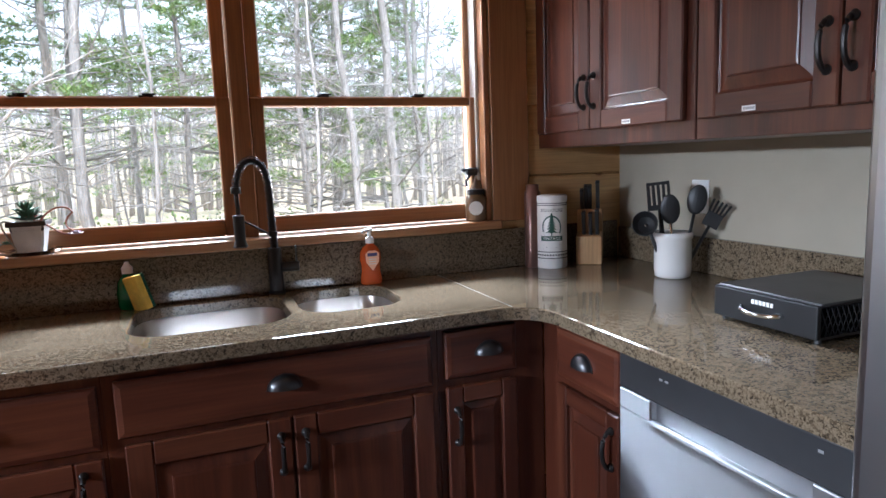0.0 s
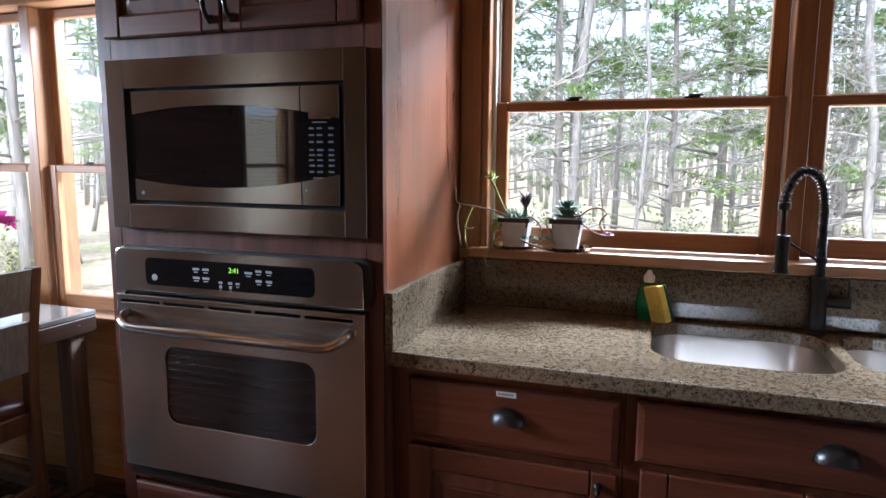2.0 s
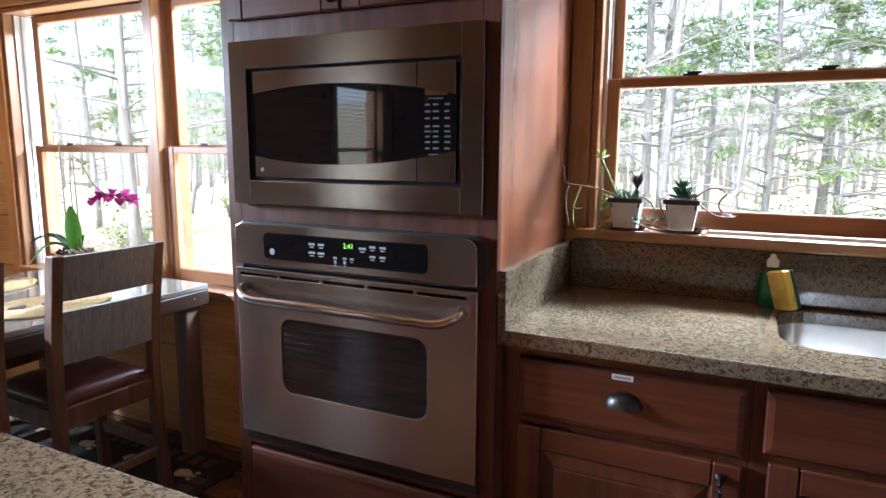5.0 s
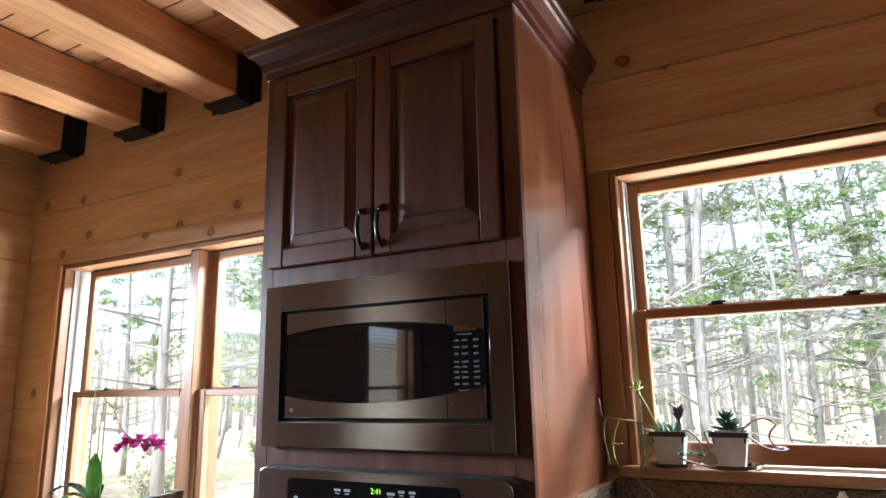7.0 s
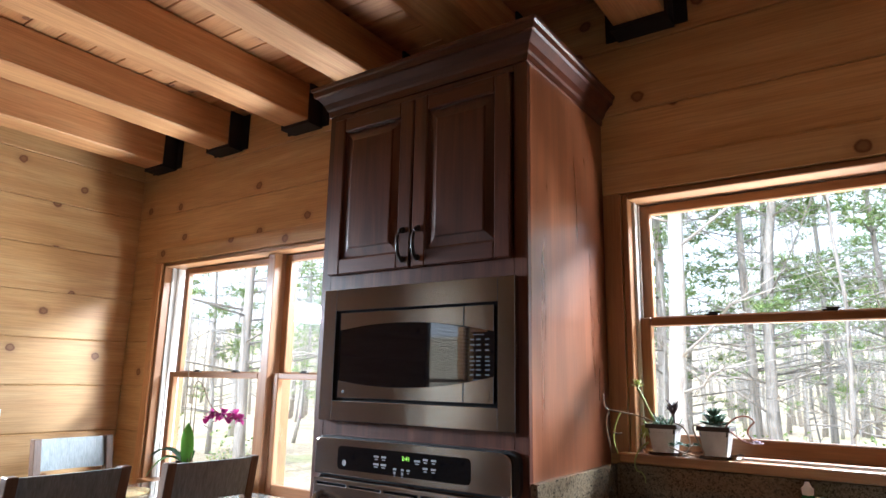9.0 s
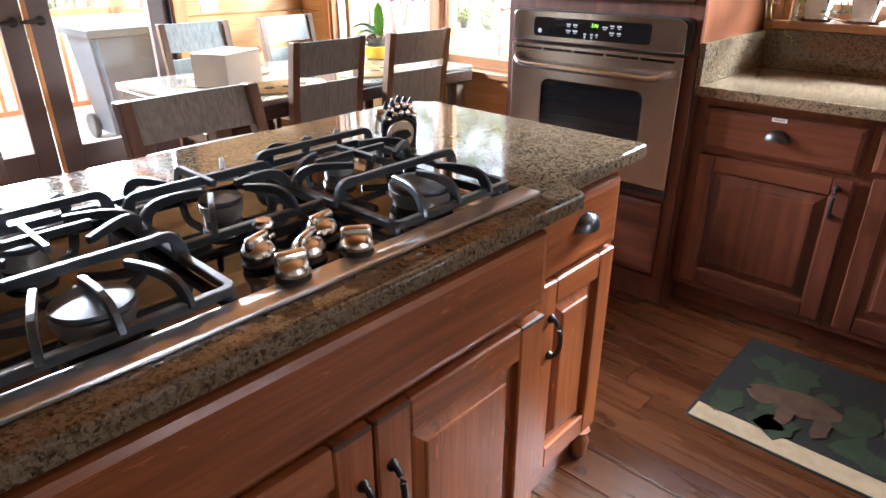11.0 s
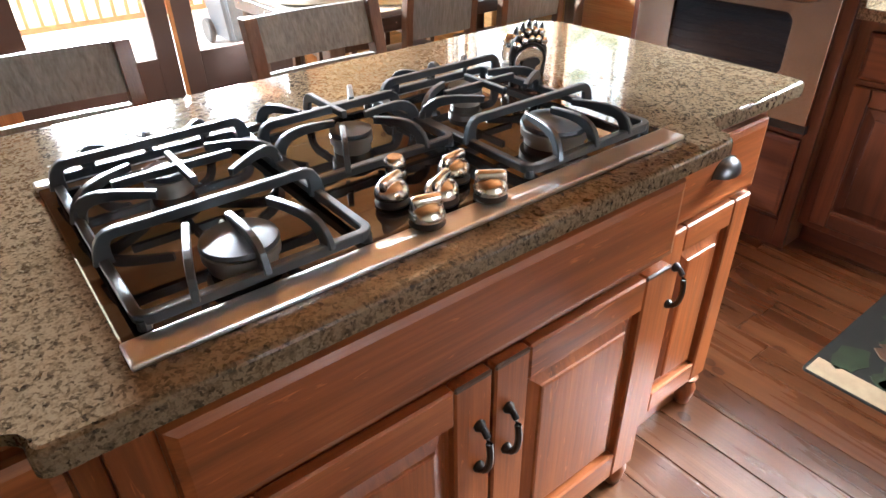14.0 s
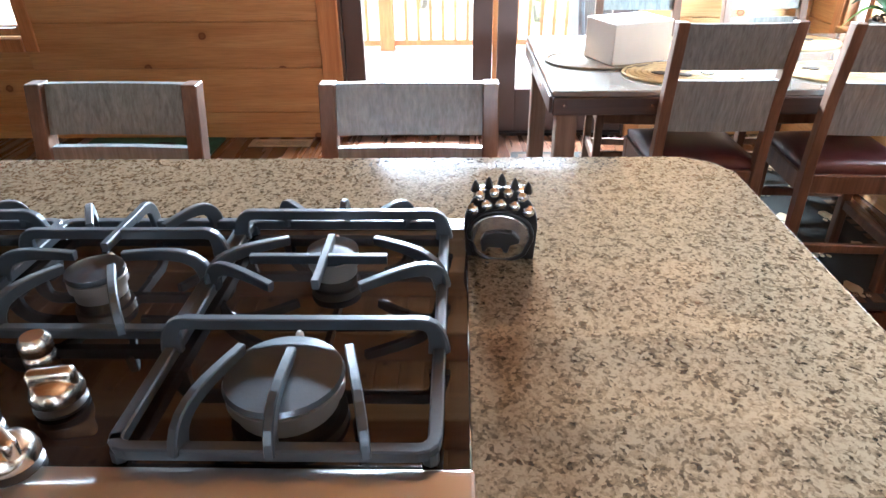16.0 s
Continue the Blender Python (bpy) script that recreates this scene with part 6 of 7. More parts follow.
box(bm, -0.011, 0.011, -0.034, 0.034, 0.0, 0.108, 0.005, m, 2)
part("foam", bm, plain("yellow_foam", (0.72, 0.53, 0.08), 0.9, grain=0.2, scale=90, relief=0.6), sg)
bm = B()
box(bm, 0.0115, 0.02, -0.034, 0.034, 0.0, 0.108, 0.003, m, 2)
part("scour_pad", bm, plain("green_scour_pad", (0.015, 0.09, 0.055), 0.95, grain=0.3, scale=120, relief=0.9), sg)

# jar and spray bottle on the sill's end
jr = thing("mason_jar", (1.285, 2.5, SZ), "glass mason jar with a round label on the sill", "jar")
jarm = plain("amber_jar_contents", (0.14, 0.09, 0.05), 0.25, coat=0.5)
bm = B()
lathe(bm, [(0.036, 0), (0.04, 0.006), (0.04, 0.085), (0.032, 0.1), (0.03, 0.102)], (1.285, 2.5, SZ), 24)
part("jar", bm, jarm, jr, "", 50)
bm = B()
lathe(bm, [(0.033, 0.1), (0.034, 0.104), (0.034, 0.118), (0.02, 0.12)], (1.285, 2.5, SZ), 24)
part("lid", bm, bronze, jr, "", 50)
bm = B()
lathe(bm, [(0.026, 0), (0.026, 0.002), (0.02, 0.0022), (0.02, 0.001)], m=Matrix.Translation((1.268, 2.462, SZ + 0.05)) @ Matrix.Rotation(radians(-25), 4, "Z") @ Matrix.Rotation(radians(90), 4, "X"), seg=26)
part("round_label", bm, label_white, jr)
sb = thing("spray_bottle", (1.32, 2.53, SZ), "dark trigger spray bottle behind the jar", "bottle")
bm = B()
lathe(bm, [(0.028, 0), (0.03, 0.005), (0.03, 0.12), (0.014, 0.155), (0.013, 0.17)], (1.315, 2.545, SZ), 20)
part("bottle", bm, jarm, sb, "", 50)
bm = B()
box(bm, 1.265, 1.34, 2.53, 2.56, SZ + 0.17, SZ + 0.2, 0.008, seg=2)
box(bm, 1.25, 1.27, 2.535, 2.555, SZ + 0.185, SZ + 0.198, 0.004)
tube(bm, [(1.285, 2.545, SZ + 0.172), (1.268, 2.545, SZ + 0.15), (1.27, 2.545, SZ + 0.13)], 0.005, 8)
part("trigger_head", bm, black_rubber, sb)

# canister, brown can, knife block, utensil crock, coffee drawer, outlet
cn = thing("vintage_canister", (1.545, 2.385, 0.9155), "tall white enamel canister printed with a green tree", "canister")
cc = Vector((1.545, 2.385, 0.9155))
R = 0.057
bm = B()
lathe(bm, [(R - 0.003, 0), (R, 0.004), (R, 0.252), (R - 0.002, 0.254)], cc, 40)
cb_ = part("body", bm, white_enamel, cn, "", 50)
bm = B()
lathe(bm, [(R + 0.0015, 0.25), (R + 0.0015, 0.27), (R - 0.004, 0.274), (0.01, 0.275)], cc, 40)
part("lid", bm, white_enamel, cn, "", 50)


def wrap(bm, flat, r, centre, ang0):
    """Bends flat art (u, v, out) round an upright cylinder."""
    for v in bm.verts:
        a = ang0 + v.co.x / r
        v.co = Vector((centre[0] + (r + v.co.z) * math.cos(a), centre[1] + (r + v.co.z) * math.sin(a), centre[2] + v.co.y))
    return bm


tree_green = plain("dark_green_print", (0.02, 0.07, 0.05), 0.5)
FRONT = math.atan2(0.23 - 2.385, 0.26 - 1.545)
bm = B()
for z in (0.243, 0.236, 0.062, 0.038):
    for k in range(24):
        box(bm, -0.09 + k * 0.0075, -0.09 + (k + 1) * 0.0075, z, z + 0.0028, 0.0004, 0.0009)
for k in range(18):
    for j in range(1):
        slab(bm, [(-0.088 + k * 0.0104 + 0.0035 * math.cos(q), 0.0515 + 0.0035 * math.sin(q)) for q in [2 * math.pi * i / 8 for i in range(8)]], 0.0004, 0.0009)
part("ink_bands", wrap(bm, True, R, cc, FRONT), ink, cb_)
bm = B()
for i in range(6):
    w = 0.006 + 0.0035 * i
    z = 0.196 - 0.0115 * i
    slab(bm, [(-w, z - 0.004), (-w * 0.4, z - 0.001), (0, z - 0.005), (w * 0.5, z - 0.002), (w, z - 0.005), (0.002, z + 0.013), (-0.002, z + 0.013)], 0.0004, 0.0009)
box(bm, -0.002, 0.002, 0.118, 0.14, 0.0004, 0.0009)
for k in range(12):
    box(bm, -0.042 + 0.007 * k, -0.035 + 0.007 * k, 0.105, 0.123, 0.0004, 0.0009)
for k in range(26):
    q0 = math.pi * (-0.15 + 1.3 * k / 26)
    slab(bm, [(0.034 * math.cos(q0) + 0.0035 * math.cos(j), 0.155 + 0.042 * math.sin(q0) + 0.0035 * math.sin(j)) for j in [2 * math.pi * i / 6 for i in range(6)]], 0.0004, 0.0009)
part("tree_print", wrap(bm, True, R, cc, FRONT), tree_green, cb_)


def wrapped_words(text, size, z, mat, out):
    cu = bpy.data.curves.new("t", "FONT")
    cu.body, cu.size, cu.align_x, cu.align_y = text, size, "CENTER", "CENTER"
    ob = bpy.data.objects.new("t", cu)
    me = bpy.data.meshes.new_from_object(ob)
    bpy.data.objects.remove(ob)
    bm = B()
    bm.from_mesh(me)
    bpy.data.meshes.remove(me)
    for v in bm.verts:
        v.co.y += z
        v.co.z = out
    return part("lettering", wrap(bm, True, R, cc, FRONT), mat, cb_)


wrapped_words("SIGNATURE", 0.017, 0.218, ink, 0.0006)
wrapped_words("VINTAGE", 0.0165, 0.114, label_white, 0.0014)
bm = B()
for z, w in ((0.088, 0.03), (0.08, 0.02), (0.071, 0.034), (0.028, 0.03)):
    box(bm, -w, w, z, z + 0.0025, 0.0004, 0.0008)
part("small_print", wrap(bm, True, R, cc, FRONT), grey_ink, cb_)

bm = B()
lathe(bm, [(0.03, 0), (0.031, 0.003), (0.031, 0.285), (0.024, 0.292), (0.024, 0.312), (0.022, 0.314)], (1.487, 2.425, 0.9155), 24)
tagged(part("spray_can", bm, plain("copper_brown_can", (0.2, 0.11, 0.09), 0.35, 0.5), at=(1.487, 2.425, 0.9155), smooth=50), "slim brown and white can behind the canister", "can")

kb_ = thing("knife_block", (1.72, 2.38, 0.9155), "pale wood knife block full of black-handled knives", "knife block")
m = Matrix.Translation((1.715, 2.385, 0.9155)) @ Matrix.Rotation(radians(52), 4, "Z")
bm = B()
b2 = B()
prof = [(-0.055, 0), (0.06, 0), (0.06, 0.185), (0.012, 0.21), (0.008, 0.12), (-0.055, 0.108)]
lo = [b2.verts.new((x, -0.048, z)) for x, z in prof]
hi = [b2.verts.new((x, 0.048, z)) for x, z in prof]
b2.faces.new(lo)
b2.faces.new(hi[::-1])
for i in range(len(prof)):
    j = (i + 1) % len(prof)
    b2.faces.new((lo[i], hi[i], hi[j], lo[j]))
bmesh.ops.recalc_face_normals(b2, faces=b2.faces)
bmesh.ops.bevel(b2, geom=b2.edges[:], offset=0.003, segments=1, affect="EDGES")
join(bm, b2, m)
part("block", bm, knife_wood, kb_)
for i, (x, y, z, h, w) in enumerate(((0.03, -0.03, 0.2, 0.12, 0.012), (0.032, 0.0, 0.2, 0.105, 0.014), (0.03, 0.03, 0.2, 0.09, 0.012), (-0.02, -0.03, 0.112, 0.1, 0.01), (-0.02, -0.005, 0.112, 0.09, 0.01), (-0.02, 0.02, 0.112, 0.095, 0.01), (0.045, 0.015, 0.19, 0.115, 0.012))):
    bm = B()
    mm = m @ Matrix.Translation((x, y, z)) @ Matrix.Rotation(radians(-14), 4, "Y")
    box(bm, -w, w, -0.007, 0.007, -0.015, h, 0.004, mm, 2)
    box(bm, -w * 1.2, w * 1.2, -0.008, 0.008, h - 0.012, h, 0.004, mm, 2)
    part("knife_handle", bm, black_rubber, kb_, "black knife handle")

cr = thing("utensil_crock", (1.775, 1.99, 0.9155), "white ceramic crock on the counter", "crock")
q0 = Vector((1.775, 1.99, 0.9155))
bm = B()
lathe(bm, [(0.05, 0), (0.058, 0.006), (0.061, 0.03), (0.061, 0.13), (0.064, 0.133), (0.065, 0.15), (0.062, 0.153), (0.057, 0.15), (0.056, 0.02), (0.03, 0.012)], q0, 36)
part("crock", bm, white_ceramic, cr, "", 50)


def utensil(name, label, off, lean, turn, length, head, mat=None):
    """A kitchen utensil that stands in the crock: round shaft and a head drawn by its own outline."""
    u = thing(name, q0 + Vector((off[0], off[1], 0.02)), label, "utensil", "utensils in the crock")
    mm = Matrix.Translation(q0 + Vector((off[0], off[1], 0.02))) @ Euler((radians(lean[0]), radians(lean[1]), 0)).to_matrix().to_4x4() @ Matrix.Rotation(radians(turn), 4, "Z")
    bm = B()
    tube(bm, [mm @ Vector((0, 0, 0)), mm @ Vector((0, 0, length * 0.5)), mm @ Vector((0, 0, length))], [0.0075, 0.006, 0.005], 10)
    part("shaft", bm, mat or black_rubber, u)
    bm = B()
    head(bm)
    bmesh.ops.transform(bm, matrix=mm @ Matrix.Translation((0, 0, length - 0.005)), verts=bm.verts)
    part("head", bm, black_rubber, u)


UP = Matrix(((1, 0, 0, 0), (0, 0, 1, 0), (0, 1, 0, 0), (0, 0, 0, 1)))


def turner(bm):
    for a in ((-0.036, -0.028), (-0.02, -0.012), (-0.004, 0.004), (0.012, 0.02), (0.028, 0.036)):
        box(bm, a[0], a[1], -0.0015, 0.0015, 0.018, 0.085, 0.0008)
    box(bm, -0.036, 0.036, -0.0015, 0.0015, 0.0, 0.018, 0.001)
    box(bm, -0.036, 0.036, -0.0015, 0.0015, 0.085, 0.095, 0.001)


def spoon(bm):
    bmesh.ops.create_uvsphere(bm, u_segments=16, v_segments=10, radius=1, matrix=Matrix.Translation((0, 0, 0.048)) @ Matrix.Diagonal((0.031, 0.009, 0.05, 1)))


def fork(bm):
    box(bm, -0.026, 0.026, -0.002, 0.002, 0.0, 0.05, 0.001)
    for k in range(5):
        x = -0.024 + 0.012 * k
        tube(bm, [(x, 0, 0.05), (x * 1.1, -0.01, 0.075), (x * 1.15, -0.028, 0.088)], 0.004, 6)


def ladle(bm):
    lathe(bm, [(0.008, -0.008), (0.03, 0.004), (0.042, 0.03), (0.04, 0.03), (0.027, 0.008), (0.006, -0.003)], (0, -0.02, 0.0), 20, Matrix.Rotation(radians(65), 4, "X"), cap=False)


utensil("slotted_turner", "black nylon slotted turner in the crock", (-0.02, 0.02), (4, -9), -40, 0.215, turner)
utensil("solid_turner", "black nylon square turner in the crock", (0.0, 0.03), (-3, -5), -35, 0.21, turner)
utensil("solid_spoon", "large black nylon spoon", (0.02, -0.02), (6, 9), -45, 0.2, spoon)
utensil("pasta_fork", "black nylon pasta fork with bent teeth", (0.035, -0.015), (16, 22), -40, 0.17, fork)
utensil("serving_ladle", "black nylon serving ladle in the crock", (-0.03, 0.0), (-8, -20), -40, 0.18, ladle)
utensil("whisk_spoon", "steel-handled black spoon in the crock", (-0.015, -0.02), (2, -6), -40, 0.17, spoon, chrome)

cd = thing("coffee_pod_drawer", (1.65, 1.37, 0.9155), "low black coffee pod drawer with a chrome pull", "drawer")
bm = B()
box(bm, 1.5, 1.84, 1.225, 1.51, 0.995, 1.004, 0.003)
box(bm, 1.5, 1.84, 1.225, 1.51, 0.926, 0.932)
box(bm, 1.82, 1.84, 1.23, 1.505, 0.932, 0.995)
box(bm, 1.5, 1.82, 1.5, 1.507, 0.932, 0.995)
part("case", bm, black_paint, cd)
bm = B()
k = 1.5
while k < 1.83:
    tube(bm, [(k, 1.229, 0.932), (k + 0.03, 1.229, 0.995)], 0.0014, 5)
    tube(bm, [(k + 0.03, 1.229, 0.932), (k, 1.229, 0.995)], 0.0014, 5)
    k += 0.016
part("side_mesh", bm, black_paint, cd, "black wire mesh side")
bm = B()
box(bm, 1.487, 1.5, 1.225, 1.51, 0.926, 1.0, 0.003, seg=2)
fr_ = part("drawer_front", bm, black_paint, cd)
bm = B()
tube(bm, curve((1.487, 1.425, 0.963), (1.455, 1.42, 0.955), (1.455, 1.315, 0.955), (1.487, 1.31, 0.963), 10), 0.0055, 8)
part("pull", bm, chrome, fr_)
bm = B()
for k in range(6):
    box(bm, 1.4855, 1.4866, 1.335 + 0.0105 * k, 1.3425 + 0.0105 * k, 0.975, 0.985)
part("logo_bars", bm, label_white, fr_)
bm = B()
for x, y in ((1.51, 1.24), (1.82, 1.24), (1.51, 1.495), (1.82, 1.495)):
    lathe(bm, [(0.008, 0), (0.007, 0.011)], (x, y, 0.9155), 10)
part("foot", bm, black_rubber, cd)

ot = thing("wall_outlet", (1.925, 2.03, 1.15), "white wall outlet plate behind the crock", "outlet")
W = on_face("W", EX)
bm = B()
box(bm, -2.07, -1.99, 1.1, 1.215, 0.0005, 0.006, 0.002, W)
part("plate", bm, white_plastic, ot)
for z in (1.13, 1.17):
    bm = B()
    slab(bm, rounded(-2.047, -2.013, z, z + 0.028, 0.006), 0.006, 0.0075, 0.0005, W)
    part("socket", bm, white_plastic, ot)
# what stands on the sink run rests on its worktop
for ob in (so, sp, sg, cn, kb_, cr, cd, *[o for o in scene.objects if o.name.split(".")[0] in ("spray_can", "slotted_turner", "solid_turner", "solid_spoon", "pasta_fork", "serving_ladle", "whisk_spoon")]):
    ob.location.z -= 0.018
sw = thing("light_switch", (WX, 1.76, 1.05), "white double light switch plate on the log wall", "switch")
bm = B()
box(bm, WX + 0.0005, WX + 0.007, 1.7, 1.82, 0.99, 1.11, 0.002)
part("plate", bm, white_plastic, sw)
for y in (1.725, 1.773):
    bm = B()
    box(bm, WX + 0.007, WX + 0.011, y, y + 0.024, 1.02, 1.08, 0.002)
    part("rocker", bm, white_plastic, sw)

# ---- bear napkin holder with shakers on the island ----
hb = thing("shaker_holder", (-0.645, 0.6, 0.9155), "bear-paw salt and pepper holder of dark metal and chrome", "shaker holder")
m = Matrix.Translation((-0.64, 0.598, 0.9155)) @ Matrix.Rotation(radians(-6), 4, "Z") @ FACE_E
ring = [(0.042 * math.cos(q), 0.037 + 0.034 * math.sin(q) - (0.006 if math.sin(q) < -0.6 else 0)) for q in [2 * math.pi * k / 28 for k in range(28)]]
bm = B()
slab(bm, [(-0.046, 0), (0.046, 0)] + [(0.049 * math.cos(q), 0.05 + 0.055 * math.sin(q)) for q in [math.pi * k / 14 for k in range(15)]], 0.0, 0.006, 0.002, m)
part("back_plate", bm, bronze, hb)
bm = B()
slab(bm, [(x * 0.95, y * 0.93) for x, y in ring], 0.006, 0.0085, 0.002, m)
part("paw_pad", bm, chrome, hb, "polished paw pad")
bm = B()
tube(bm, [m @ Vector((x, y, 0.008)) for x, y in ring + ring[:1]], 0.0035, 8, False)
part("pad_rim", bm, bronze, hb)
bm = B()
b2 = B()
slab(b2, [(-0.026, 0.03), (-0.024, 0.012), (-0.019, 0.012), (-0.016, 0.022), (0.004, 0.022), (0.006, 0.012), (0.011, 0.012), (0.013, 0.026), (0.026, 0.027), (0.027, 0.033), (0.02, 0.041), (0.016, 0.043), (0.012, 0.04), (-0.004, 0.044), (-0.02, 0.04)], 0.009, 0.014, 0.002)
join(bm, b2, m)
part("animal_silhouette", bm, black_rubber, hb, "plain black animal silhouette")
for row, (z, n_, r) in enumerate(((0.084, 5, 0.0085), (0.1, 4, 0.0075))):
    for k in range(n_):
        bm = B()
        u = (k - (n_ - 1) / 2) * 0.018
        bmesh.ops.create_uvsphere(bm, u_segments=12, v_segments=8, radius=r, matrix=m @ Matrix.Translation((u, z - 0.012 * (u / 0.04) ** 2, 0.01)))
        part("toe", bm, chrome, hb, "", 60)
for k in range(5):
    bm = B()
    u = (k - 2) * 0.017
    lathe(bm, [(0.0065, 0), (0.004, 0.01), (0.0008, 0.016)], m=m @ Matrix.Translation((u, 0.107 - 0.01 * abs(k - 2) / 2, 0.0)) @ Matrix.Rotation(radians(-80), 4, "X"), seg=8)
    part("claw", bm, bronze, hb)
for s in (-1, 1):
    sh = thing("salt_shaker", (-0.672, 0.6 + s * 0.021, 0.9155), "small glass shaker with a ridged metal top", "shaker", "shakers on the island")
    bm = B()
    lathe(bm, [(0.018, 0), (0.02, 0.003), (0.02, 0.05), (0.016, 0.062), (0.016, 0.066)], (-0.672, 0.6 + s * 0.021, 0.9155), 20)
    part("glass", bm, clear_glass, sh, "", 50)
    bm = B()
    lathe(bm, [(0.0165, 0.002), (0.0165, 0.03)], (-0.672, 0.6 + s * 0.021, 0.9155), 16)
    part("filling", bm, white_plastic if s < 0 else black_rubber, sh)
    bm = B()
    lathe(bm, [(0.0175, 0.064), (0.018, 0.066), (0.018, 0.08), (0.013, 0.088), (0.004, 0.09)], (-0.672, 0.6 + s * 0.021, 0.9155), 20)
    part("cap", bm, chrome, sh, "", 50)

# the island and all that stands on or at it, set back from the sink run
for ob in [o for o in scene.objects if not o.parent and o.name.split(".")[0] in ("kitchen_island", "gas_cooktop", "cooktop_grate", "counter_stool", "shaker_holder", "salt_shaker")]:
    ob.location.y -= 0.05

# ---- rugs and mats on the floor ----
mat_black = plain("black_mat_pile", (0.011, 0.012, 0.01), 0.95, grain=0.3, scale=60, relief=0.8)
mat_cream = plain("cream_mat_border", (0.42, 0.34, 0.22), 0.95, grain=0.15, scale=60, relief=0.8)
mat_green = plain("green_mat_motif", (0.02, 0.034, 0.014), 0.95, grain=0.3, scale=60, relief=0.8)
mat_brown = plain("brown_mat_motif", (0.075, 0.043, 0.024), 0.95, grain=0.3, scale=60, relief=0.8)
teal = plain("teal_mat_pile", (0.03, 0.12, 0.085), 0.95, grain=0.25, scale=60, relief=0.8)


def blob(bm, x, y, rx, ry, z0, z1, rnd, n=14):
    slab(bm, [(x + rx * (1 + rnd.uniform(-0.25, 0.25)) * math.cos(q), y + ry * (1 + rnd.uniform(-0.25, 0.25)) * math.sin(q)) for q in [2 * math.pi * k / n for k in range(n)]], z0, z1)


km = thing("kitchen_mat", (0.25, 1.6, 0), "dark printed floor mat with a cream edge before the sink", "mat")
bm = B()
slab(bm, rounded(-0.135, 0.72, 1.265, 1.86, 0.015), 0.0022, 0.009, 0.002)
part("base", bm, mat_black, km)
bm = B()
box(bm, -0.125, 0.71, 1.27, 1.35, 0.0085, 0.0105, 0.001)
part("border", bm, mat_cream, km, "cream border strip")
rr = random.Random(21)
for mt, nm, spots in ((mat_green, "green_motif", [(rr.uniform(-0.08, 0.68), rr.uniform(1.38, 1.8), rr.uniform(0.02, 0.06), rr.uniform(0.03, 0.08)) for _ in range(22)]), (mat_brown, "brown_motif", [(0.12, 1.55, 0.13, 0.06), (0.02, 1.52, 0.05, 0.045), (0.1, 1.47, 0.025, 0.07), (0.2, 1.47, 0.025, 0.07), (0.45, 1.6, 0.12, 0.09)])):
    for i, (x, y, a, b) in enumerate(spots):
        bm = B()
        blob(bm, x, y, a, b, 0.0085, 0.0105 + 0.0004 * (i % 5) + (0.002 if nm[0] == "b" else 0), rr)
        part(nm, bm, mt, km)

ar = thing("area_rug", (-2.6, 1.6, 0), "black area rug with cream paw motifs under the table", "rug")
bm = B()
slab(bm, rounded(-3.42, -1.82, 0.79, 2.38, 0.02), 0.0022, 0.011, 0.002)
part("base", bm, mat_black, ar)
bm = B()
for a in ((-3.38, -1.86, 0.83, 0.9), (-3.38, -1.86, 2.27, 2.34), (-3.38, -3.31, 0.9, 2.27), (-1.93, -1.86, 0.9, 2.27)):
    n_ = int(max(a[1] - a[0], a[3] - a[2]) / 0.07)
    for k in range(n_):
        if a[1] - a[0] > 0.2:
            box(bm, a[0] + k * 0.07, a[0] + k * 0.07 + 0.045, a[2], a[3], 0.0105, 0.0125)
        else:
            box(bm, a[0], a[1], a[2] + k * 0.07, a[2] + k * 0.07 + 0.045, 0.0105, 0.0125)
tagged(part("border", bm, mat_brown, ar), kind="stuff")
for k in range(7):
    for j in range(5):
        bm = B()
        x, y = -1.99 - j * 0.3 + 0.03 * (k % 2), 1.0 + k * 0.2
        blob(bm, x, y, 0.045, 0.03, 0.0105, 0.0125, rr, 10)
        for q in (-1, 0, 1):
            blob(bm, x + 0.055, y + q * 0.026, 0.014, 0.01, 0.0105, 0.0125, rr, 7)
        part("paw_motif", bm, mat_cream, ar)

gm = thing("door_mat", (-3.45, -1.4, 0), "green printed door mat beside the log wall", "mat")
bm = B()
slab(bm, rounded(-3.7, -3.2, -1.82, -0.98, 0.02), 0.0022, 0.009, 0.002)
part("base", bm, teal, gm)
for i, (x, y, a, b, mt) in enumerate(((-3.47, -1.5, 0.08, 0.14, mat_cream), (-3.45, -1.2, 0.09, 0.13, mat_cream), (-3.45, -1.55, 0.05, 0.06, mat_brown), (-3.48, -1.15, 0.05, 0.09, mat_brown), (-3.56, -1.33, 0.04, 0.07, mat_black))):
    bm = B()
    blob(bm, x, y, a, b, 0.0085, 0.0105 + 0.0006 * i, rr)
    part("motif", bm, mt, gm)
rg = thing("floor_register", (-3.6, -0.61, 0), "beige metal floor heating register", "floor vent")
bm = B()
for a in ((-3.66, -3.64, -0.8, -0.42), (-3.56, -3.54, -0.8, -0.42), (-3.64, -3.56, -0.8, -0.77), (-3.64, -3.56, -0.45, -0.42)):
    box(bm, *a, 0.002, 0.008, 0.002)
part("frame", bm, mat_cream, rg)
bm = B()
for k in range(26):
    box(bm, -3.64, -3.56, -0.768 + k * 0.0123, -0.768 + k * 0.0123 + 0.006, 0.003, 0.0065)
part("grille", bm, mat_cream, rg)
bm = B()
box(bm, WX + 0.001, WX + 0.016, -4.2, -0.332, 0.0, 0.09, 0.003)
